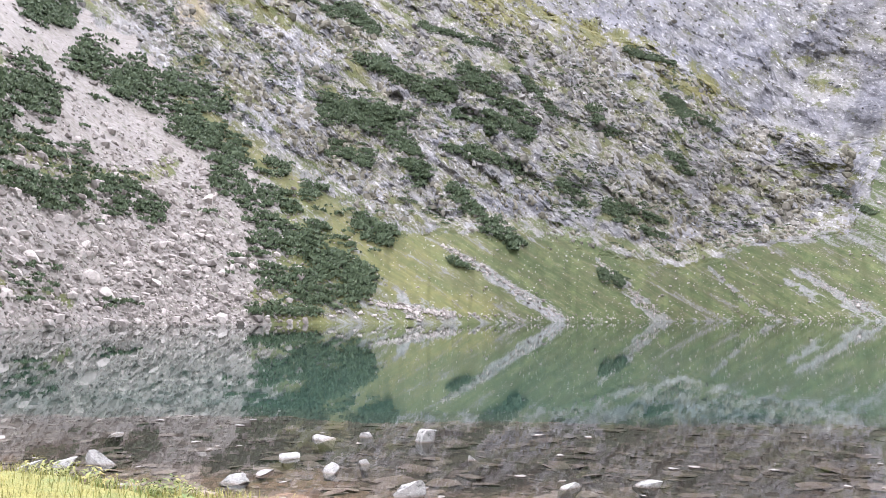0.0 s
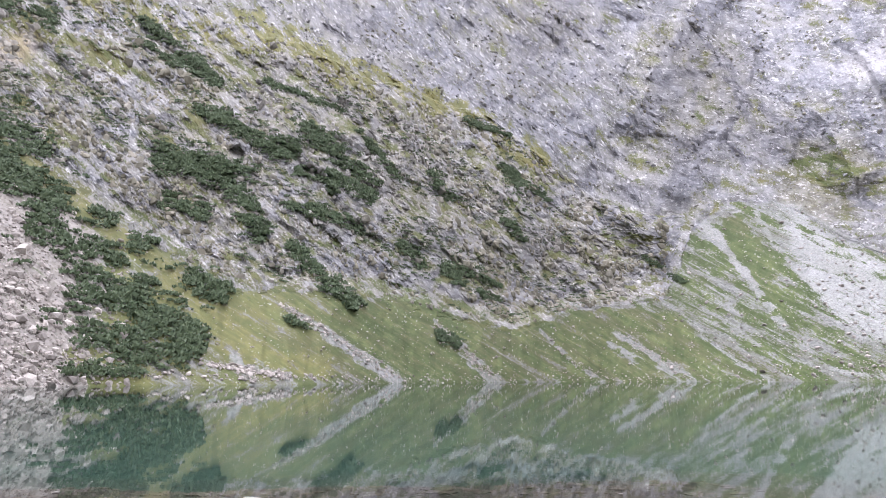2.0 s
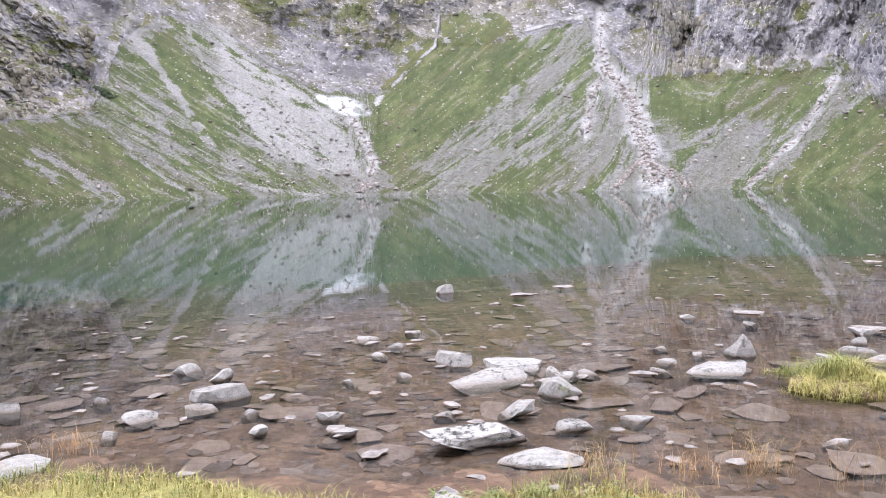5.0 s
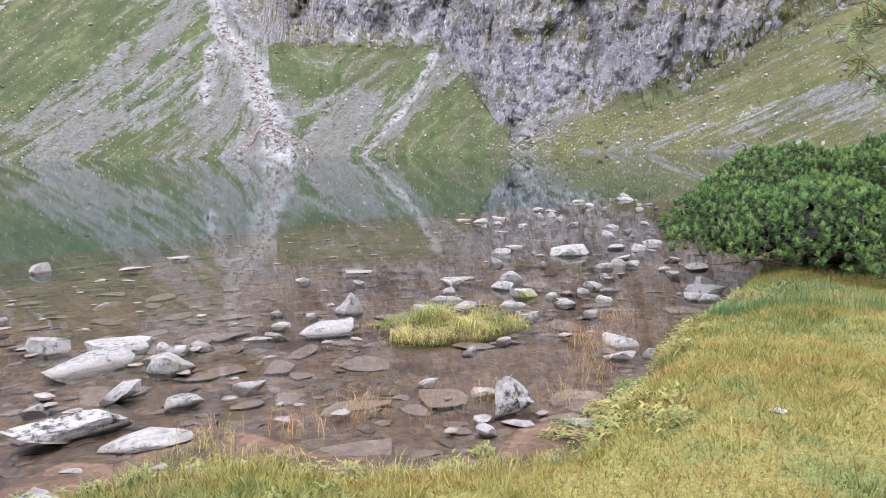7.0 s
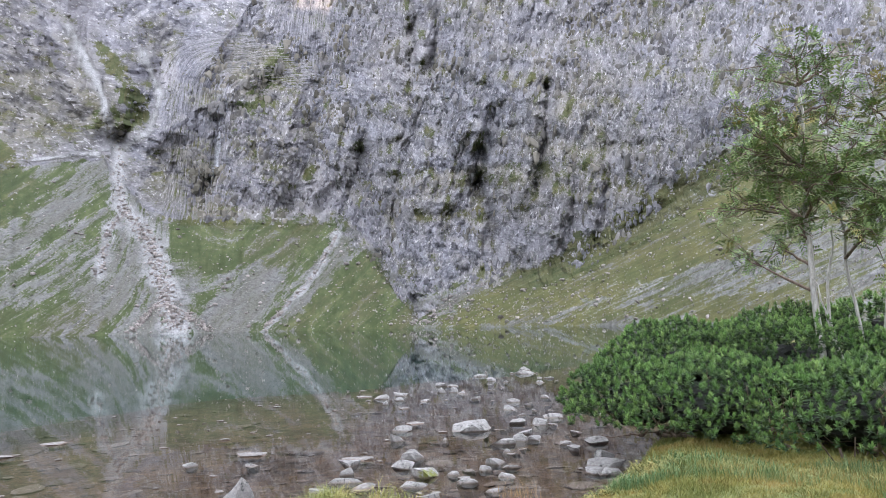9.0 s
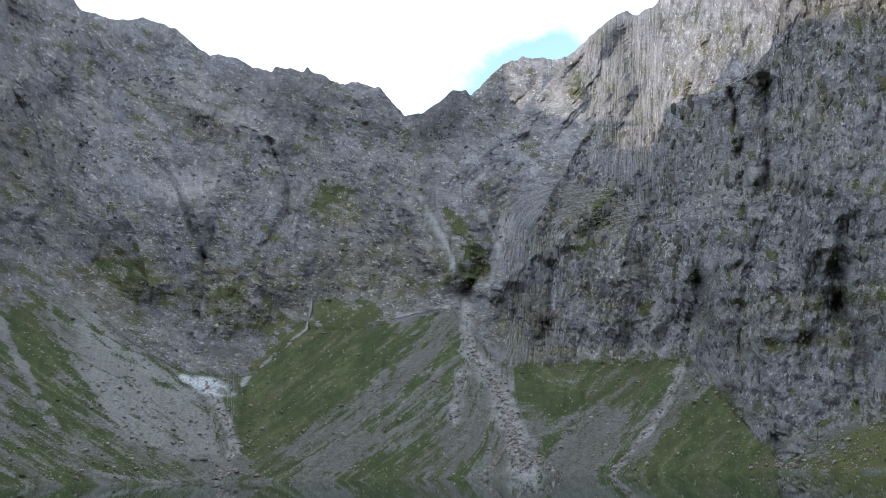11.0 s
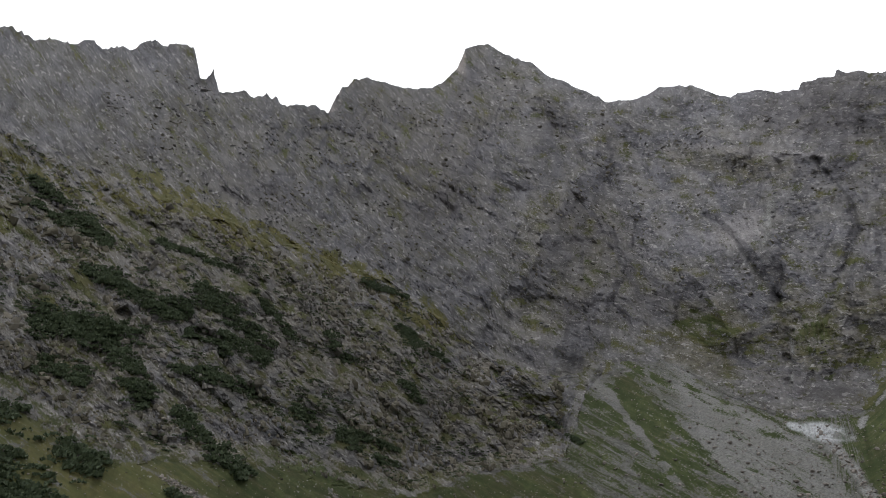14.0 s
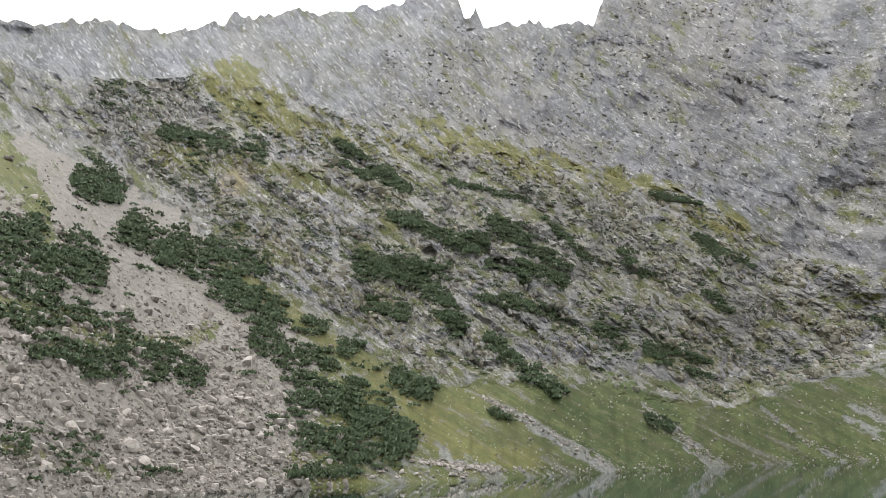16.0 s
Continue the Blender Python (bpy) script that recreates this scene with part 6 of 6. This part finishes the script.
for k in range(26):
    a_ = rng.uniform(16, 70)
    r_ = float(np.interp(a_, AZ, rb)) - rng.exponential(0.6) + 0.15
    if r_ < 4.0:
        continue
    leafy_plant(r_ * math.sin(radians(a_)), r_ * math.cos(radians(a_)), rng.uniform(0.07, 0.14), 16, 960 + k, M_HERB, "small yellow green herb among the shore grass")

for k in range(60):
    a_ = rng.uniform(55, 69)
    r_ = float(np.interp(a_, AZ, rb)) - rng.exponential(0.75) + 0.1
    r_ = min(r_, 9.6 - 0.5 * rng.random())
    leafy_plant(r_ * math.sin(radians(a_)), r_ * math.cos(radians(a_)), rng.uniform(0.08, 0.17), 24, 1100 + k, M_HERB, "yellow green broad-leaved herb on the grassy bank")

for k in range(46):
    a_ = rng.uniform(-70, -50)
    r_ = float(np.interp(a_, AZ, rb)) - rng.exponential(0.5)
    leafy_plant(r_ * math.sin(radians(a_)), r_ * math.cos(radians(a_)), rng.uniform(0.14, 0.30), 18, 1200 + k, M_HERB, "yellow green broad-leaved herb on the near shore")

# stones lying in the turf
for k, (x_, y_, w_, h_) in enumerate(((5.75, 2.1, 0.10, 0.012), (6.3, 2.75, 0.09, 0.015), (5.05, 1.25, 0.19, 0.012), (4.75, 1.9, 0.10, 0.010))):
    v, t = angular_stone(1500 + k, 2, 9)
    ob = mesh_object("turf_stone", v * np.array([w_, w_ * 0.7, h_ * 2]), t, M_TURFSTONE)
    ob.location = (x_, y_, float(height_at(x_, y_)[0]) + h_ * 0.3)
    tagged(ob, "small grey stone half sunk in the turf", "stone", "stones in the turf")

# the grassy islet
islet = new("grass_islet")
islet.location = (6.5, 6.25, 0)
rg = np.random.default_rng(77)
q = rg.random(5200) ** 0.6
a = rg.uniform(0, 6.283, 5200)
wob = 1 + 0.18 * np.sin(3 * a + 1) + 0.14 * np.sin(5 * a) + 0.10 * np.sin(11 * a + 2)
lx, ly = q * wob * np.cos(a) * 0.80, q * wob * np.sin(a) * 0.60
turn = radians(-44)
px, py = lx * math.cos(turn) - ly * math.sin(turn), lx * math.sin(turn) + ly * math.cos(turn)
c = np.stack([px, py, 0.11 * (1 - q ** 2) - 0.05], 1)
hh = rg.uniform(0.07, 0.25, len(c)) * (1 + 1.6 * fbm(np.stack([lx * 5, ly * 5, lx * 0], 1), 3, 8)) * (1 - 0.55 * q ** 3) * (1.0 + 0.7 * np.exp(-((lx - 0.45) ** 2 + (ly - 0.35) ** 2) / 0.06))
v, t = blades(c, hh, rg.uniform(0.004, 0.009, len(c)), rg.uniform(0.6, 1.7, len(c)), 64)
part("grass", mesh_object("grass", v, t, M_ISLET), islet, "yellow green grass blades")
bm = bmesh.new()
bmesh.ops.create_icosphere(bm, subdivisions=3, radius=1)
sv = np.array([p.co[:] for p in bm.verts])
st = np.array([[p.index for p in f.verts] for f in bm.faces])
bm.free()
sv = sv * (1 + 0.15 * fbm(sv * 2, 3, 5)[:, None]) * np.array([0.74, 0.54, 0.12])
sv = np.stack([sv[:, 0] * math.cos(turn) - sv[:, 1] * math.sin(turn), sv[:, 0] * math.sin(turn) + sv[:, 1] * math.cos(turn), sv[:, 2] - 0.05], 1)
part("soil_mound", mesh_object("soil_mound", sv, st, M_BED, False), islet, "dark soil mound")
tagged(islet, "small islet of yellow green grass in shallow water", "grass islet")


# ---- the dwarf pine bush on the point ----


def needle_material():
    m = Mat("pine_needles", rough=0.55, spec=0.35)
    big = m.noise(m.pos, 1.2, 3, 0.6)
    tuft = m.noise(m.pos, 7.0, 3, 0.6)
    age_shade = m.split(m.attr("age_shade").outputs["Color"])
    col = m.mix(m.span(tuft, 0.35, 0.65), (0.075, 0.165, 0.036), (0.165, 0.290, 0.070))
    col = m.mix(age_shade[1], col, (0.25, 0.36, 0.11))
    # dark bases: old needles, plus shade painted between the heads
    col = m.mix(m.span(age_shade[0], 0.0, 0.85), (0.009, 0.020, 0.007), col)
    col = m.mix(m.span(big, 0.45, 0.65, 0.0, 0.4), col, (0.045, 0.085, 0.035))
    return m.done(col)


def bark_material(name, a, b):
    m = Mat(name, rough=0.85, spec=0.2)
    f = m.noise(m.scaled(m.pos, (9, 9, 2.2)), 3.0, 6, 0.7)
    col = m.mix(m.span(f, 0.35, 0.65), a, b)
    return m.done(col, f, 0.5, 0.01)


M_NEEDLE = needle_material()
M_TWIG = bark_material("pine_bark", (0.075, 0.052, 0.038), (0.20, 0.155, 0.12))
# near-black, standing in for shade deep in the bush
M_BUSH_SHADE = bark_material("bush_shade", (0.004, 0.005, 0.003), (0.012, 0.012, 0.008))
M_ROWAN_BARK = bark_material("rowan_bark", (0.24, 0.225, 0.20), (0.48, 0.46, 0.42))


def leaf_material():
    m = Mat("rowan_leaves", rough=0.55, spec=0.3)
    big = m.noise(m.pos, 1.4, 3, 0.6)
    col = m.mix(m.island(), (0.075, 0.125, 0.038), (0.19, 0.265, 0.080))
    col = m.mix(m.span(big, 0.55, 0.68, 0.0, 0.7), col, (0.34, 0.24, 0.07))
    return m.done(col)


M_LEAF = leaf_material()


def tube(points, radii, sides=6):
    P_ = np.asarray(points, float)
    V, T = [], []
    for k, p in enumerate(P_):
        d = P_[min(k + 1, len(P_) - 1)] - P_[max(k - 1, 0)]
        d /= np.linalg.norm(d) + 1e-9
        s_ = np.cross(d, (0.31, 0.77, 0.55))
        s_ /= np.linalg.norm(s_)
        u_ = np.cross(d, s_)
        for q in range(sides):
            a_ = 6.28319 * q / sides
            V.append(p + radii[k] * (math.cos(a_) * s_ + math.sin(a_) * u_))
    for k in range(len(P_) - 1):
        for q in range(sides):
            i0, i1 = k * sides + q, k * sides + (q + 1) % sides
            T += [(i0, i1, i1 + sides), (i0, i1 + sides, i0 + sides)]
    return np.array(V), np.array(T)


def joined(pieces):
    V, T, base = [], [], 0
    for v_, t_ in pieces:
        V.append(v_)
        T.append(t_ + base)
        base += len(v_)
    return np.concatenate(V), np.concatenate(T)


def wander(a, b, n_, sway, rg, sag=0.0):
    a, b = np.asarray(a, float), np.asarray(b, float)
    s_ = np.linspace(0, 1, n_)[:, None]
    p = a + (b - a) * s_
    w_ = np.cumsum(rg.normal(0, sway / n_, (n_, 3)), 0)
    w_ -= w_[:1]
    p += w_ * np.sin(np.pi * s_ * 0.5)
    p[:, 2] -= sag * np.sin(np.pi * s_[:, 0])
    return p


def needle_tufts(p, d, size, deep, seed, needles=60):
    """Bottle-brush heads: needles set all round the end of each upturned shoot."""
    rg = np.random.default_rng(seed)
    n_ = len(p)
    P_, D, S_ = np.repeat(p, needles, 0), np.repeat(d, needles, 0), np.repeat(size, needles)
    perp = np.cross(D, rg.normal(size=(n_ * needles, 3)))
    perp /= np.linalg.norm(perp, axis=1)[:, None] + 1e-9
    along = rg.random(n_ * needles) ** 0.7
    th = (1.75 - 1.6 * along ** 1.3 + rg.normal(0, 0.22, n_ * needles))[:, None]
    nd = D * np.cos(th) + perp * np.sin(th)
    base = P_ + D * (S_ * (along - 0.7) * 0.5)[:, None]
    ln = (S_ * rg.uniform(0.36, 0.48, n_ * needles))[:, None]
    side = np.cross(nd, rg.normal(size=(n_ * needles, 3)))
    side /= np.linalg.norm(side, axis=1)[:, None] + 1e-9
    wd = 0.060 * S_[:, None]
    v = np.stack([base - side * wd, base + side * wd, base + nd * ln], 1).reshape(-1, 3)
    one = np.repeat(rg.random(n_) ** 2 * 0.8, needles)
    # bases darken like old needles; inner heads also get painted shade
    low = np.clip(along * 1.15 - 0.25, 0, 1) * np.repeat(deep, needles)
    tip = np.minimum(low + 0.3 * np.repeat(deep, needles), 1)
    age_shade = np.stack([np.stack([low, low, tip], 1), np.repeat(one[:, None], 3, 1), np.zeros((n_ * needles, 3)), np.ones((n_ * needles, 3))], -1)
    return v, np.arange(n_ * needles * 3).reshape(-1, 3), age_shade.reshape(-1, 4)


def pine_bush(origin, mounds, per_area, seed, label, tuft_size=0.14, gap=0.088, needles=44):
    """A spreading dwarf pine: bare bent boughs below, a domed coat of upturned needle heads above."""
    rg = np.random.default_rng(seed)
    bush = new("dwarf_pine")
    bush.location = origin
    pts, nor, siz, dep = [], [], [], []
    taken = {}
    for k, (cx, cy, rx, ry, hgt) in enumerate(mounds):
        n_ = int(per_area * (rx * ry * 3.14 + 1.6 * hgt * (rx + ry)))
        u = rg.normal(size=(n_, 3))
        u /= np.linalg.norm(u, axis=1)[:, None]
        u[:, 2] = np.where(u[:, 2] < -0.62, -u[:, 2], u[:, 2])
        layer = np.where(rg.random(n_) < 0.7, rg.uniform(0.97, 1.03, n_), rg.uniform(0.74, 0.9, n_))
        bump = 1 + 0.22 * fbm(u * 3.0 + k * 5, 3, seed + k) + 0.06 * fbm(u * 9 + k, 2, seed + k)
        u[:, :2] = np.where(u[:, 2:] < 0, u[:, :2] / (np.linalg.norm(u[:, :2], axis=1)[:, None] + 1e-6), u[:, :2])
        p = u * np.array([rx, ry, hgt * 0.62]) * (layer * bump)[:, None] + np.array([cx, cy, hgt * 0.40])
        ok_ = p[:, 2] > 0.24 + 0.12 * fbm(p * 2.0, 2, seed)
        for j, (ox, oy, orx, ory, oh) in enumerate(mounds):
            if j != k:
                inside = ((p[:, 0] - ox) / orx) ** 2 + ((p[:, 1] - oy) / ory) ** 2 + ((p[:, 2] - oh * 0.40) / (oh * 0.62)) ** 2 < 0.62
                ok_ &= ~inside
        g = u / np.array([rx, ry, hgt * 0.62])
        g /= np.linalg.norm(g, axis=1)[:, None]
        d = g * 0.40 + np.array([0, 0, 0.9]) + rg.normal(0, 0.22, (n_, 3))
        d /= np.linalg.norm(d, axis=1)[:, None]
        # heads keep their distance from one another
        for q in np.where(ok_)[0]:
            cell = tuple((p[q] / gap).astype(int))
            near = [taken[c_] for c_ in itertools.product(*((a_ - 1, a_, a_ + 1) for a_ in cell)) if c_ in taken]
            if any((p[q, 0] - o[0]) ** 2 + (p[q, 1] - o[1]) ** 2 + (p[q, 2] - o[2]) ** 2 < gap * gap for o in near):
                ok_[q] = False
            else:
                taken[cell] = p[q]
        pts.append(p[ok_])
        nor.append(d[ok_])
        siz.append(rg.uniform(0.8, 1.2, ok_.sum()) * tuft_size)
        # inner heads darker: shade within the bush put into their colour
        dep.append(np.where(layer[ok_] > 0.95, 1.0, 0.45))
    pts, nor, siz, dep = np.concatenate(pts), np.concatenate(nor), np.concatenate(siz), np.concatenate(dep)
    v, t, age_shade = needle_tufts(pts, nor, siz, dep, seed, needles)
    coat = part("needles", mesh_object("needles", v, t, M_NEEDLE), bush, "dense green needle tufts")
    coat.data.attributes.new("age_shade", "FLOAT_COLOR", "POINT").data.foreach_set("color", age_shade.astype(np.float32).ravel())
    # solid dark core added to imitate the shaded inside of the bush
    core = []
    bm = bmesh.new()
    bmesh.ops.create_icosphere(bm, subdivisions=4, radius=1)
    cv = np.array([p.co[:] for p in bm.verts])
    ct = np.array([[p.index for p in f.verts] for f in bm.faces])
    bm.free()
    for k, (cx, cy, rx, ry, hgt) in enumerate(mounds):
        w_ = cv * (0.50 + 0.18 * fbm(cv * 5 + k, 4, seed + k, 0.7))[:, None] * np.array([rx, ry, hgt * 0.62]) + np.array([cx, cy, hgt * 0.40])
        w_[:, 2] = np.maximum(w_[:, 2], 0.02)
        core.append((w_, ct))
    part("shade_core", mesh_object("shade_core", *joined(core), M_BUSH_SHADE), bush, "near-black core painting the shade inside the bush")
    for k in range(26):
        cx, cy, rx, ry, hgt = mounds[k % len(mounds)]
        a_ = rg.uniform(0, 6.283)
        root = (cx + 0.25 * rx * math.cos(a_), cy + 0.25 * ry * math.sin(a_), 0.0)
        q = rg.uniform(0.6, 0.98)
        tip = (cx + q * rx * math.cos(a_), cy + q * ry * math.sin(a_), hgt * rg.uniform(0.2, 0.5))
        line = wander(root, tip, 8, 0.5, rg, 0.15)
        pieces = [tube(line, np.linspace(0.038, 0.014, 8))]
        for j in range(7):
            s0 = line[rg.integers(2, 7)]
            e_ = s0 + rg.normal(0, 0.28, 3) + np.array([0, 0, 0.22])
            e_[2] = max(e_[2], 0.06)
            pieces.append(tube(wander(s0, e_, 5, 0.25, rg), np.linspace(0.014, 0.005, 5), 5))
        part("bough", mesh_object("bough", *joined(pieces), M_TWIG, False), bush)
    return tagged(bush, label, "dwarf pine")


GROUND = 0.42
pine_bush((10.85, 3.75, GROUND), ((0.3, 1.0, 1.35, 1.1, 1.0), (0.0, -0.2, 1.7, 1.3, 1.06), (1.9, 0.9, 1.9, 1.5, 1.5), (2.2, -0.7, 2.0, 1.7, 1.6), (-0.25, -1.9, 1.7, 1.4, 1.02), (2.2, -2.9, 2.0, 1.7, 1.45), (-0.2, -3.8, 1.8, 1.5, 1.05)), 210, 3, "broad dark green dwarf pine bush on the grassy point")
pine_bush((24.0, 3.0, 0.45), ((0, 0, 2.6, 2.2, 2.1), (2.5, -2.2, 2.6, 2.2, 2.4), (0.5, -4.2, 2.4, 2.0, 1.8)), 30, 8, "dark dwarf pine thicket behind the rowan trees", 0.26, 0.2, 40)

# ---- rowan trees behind it ----


def pinnate_leaves(p, d, seed, size=0.18):
    rg = np.random.default_rng(seed)
    V, T = [], []
    for k in range(len(p)):
        ax = d[k]
        side = np.cross(ax, rg.normal(size=3) * 0.35 + np.array([0, 0, 1.0]))
        side /= np.linalg.norm(side) + 1e-9
        nrm = np.cross(side, ax)
        ln = size * rg.uniform(0.7, 1.2)
        for q in range(5):
            o = p[k] + ax * ln * (0.2 + 0.2 * q) - nrm * 0.0 + np.array([0, 0, -0.25 * ln * (q / 5) ** 2])
            for sg in (-1, 1):
                e_ = o + side * sg * ln * 0.34 + ax * ln * 0.16 - np.array([0, 0, 0.05 * ln])
                w_ = ax * ln * 0.075
                m_ = (o + e_) / 2
                b = len(V)
                V += [o, m_ - w_, e_, m_ + w_]
                T += [(b, b + 1, b + 2), (b, b + 2, b + 3)]
    return np.array(V), np.array(T)


def rowan(origin, stems, clusters, leaves, seed, label):
    rg = np.random.default_rng(seed)
    tree = new("rowan_tree")
    tree.location = origin
    lines = []
    for base, top_, rad in stems:
        line = wander(base, top_, 14, 0.55, rg)
        lines.append(line)
        part("trunk", mesh_object("trunk", *tube(line, np.linspace(rad, rad * 0.3, 14), 9), M_ROWAN_BARK, False), tree)
    P_, D = [], []
    for cx, cy, cz, rr in clusters:
        tip = np.array([cx, cy, cz])
        best = min((np.linalg.norm(q - tip) + 2.0 * max(0, q[2] - cz + 0.3), i, j) for i, l_ in enumerate(lines) for j, q in enumerate(l_[2:], 2))
        start = lines[best[1]][best[2]]
        pieces = [tube(wander(start, tip, 7, 0.25, rg), np.linspace(0.026, 0.008, 7), 6)]
        for j in range(9):
            e_ = tip + rg.normal(0, 0.55, 3) * rr * np.array([1, 1, 0.75])
            tw = wander(tip if j % 2 else (start + tip) / 2 + (tip - start) * 0.2, e_, 5, 0.15, rg)
            pieces.append(tube(tw, np.linspace(0.009, 0.004, 5), 4))
            m_ = leaves // 9
            s_ = rg.uniform(0.25, 1.05, m_)
            pos = tw[0] + (tw[-1] - tw[0]) * s_[:, None] + rg.normal(0, 0.06 * rr, (m_, 3))
            dd = rg.normal(size=(m_, 3)) + np.array([0, 0, 0.15])
            dd /= np.linalg.norm(dd, axis=1)[:, None]
            P_.append(pos)
            D.append(dd)
        part("limb", mesh_object("limb", *joined(pieces), M_TWIG, False), tree)
    v, t = pinnate_leaves(np.concatenate(P_), np.concatenate(D), seed)
    part("crown", mesh_object("crown", v, t, M_LEAF), tree, "feathery green leaves turning rusty in places")
    return tagged(tree, label, "tree")


rng = np.random.default_rng(23)
crown = [(rng.normal(0, 0.15), rng.uniform(-0.5, 1.15), rng.uniform(2.5, 4.2), 0.48) for _ in range(15)]
crown += [(rng.normal(0, 0.3), rng.uniform(-0.5, 0.85), rng.uniform(3.7, 5.3), 0.54) for _ in range(13)]
rowan((12.45, 2.56, 0.42), (((0, 0, 0), (0.1, 0.08, 5.1), 0.062), ((0.05, -0.14, 0), (0.15, -0.28, 2.9), 0.042)), crown, 54, 5, "slender rowan tree with pale bark among the pine bush")
crown = [(rng.normal(0, 0.4), rng.uniform(-1.7, 0.0), rng.uniform(2.2, 3.4), 0.46) for _ in range(13)]
crown += [(rng.normal(0, 0.4), rng.uniform(-1.8, 0.25), rng.uniform(3.2, 5.0), 0.54) for _ in range(20)]
rowan((12.75, 2.02, 0.42), (((0, 0, 0), (0.1, 0.12, 4.4), 0.034), ((0.1, -0.1, 0), (0.1, -0.28, 4.7), 0.036), ((0.0, 0.1, 0), (-0.24, 0.55, 2.4), 0.030), ((0.15, -0.24, 0), (0.1, -0.7, 3.5), 0.025)), crown, 54, 6, "many-stemmed rowan tree with rusty leaves among the pine bush")
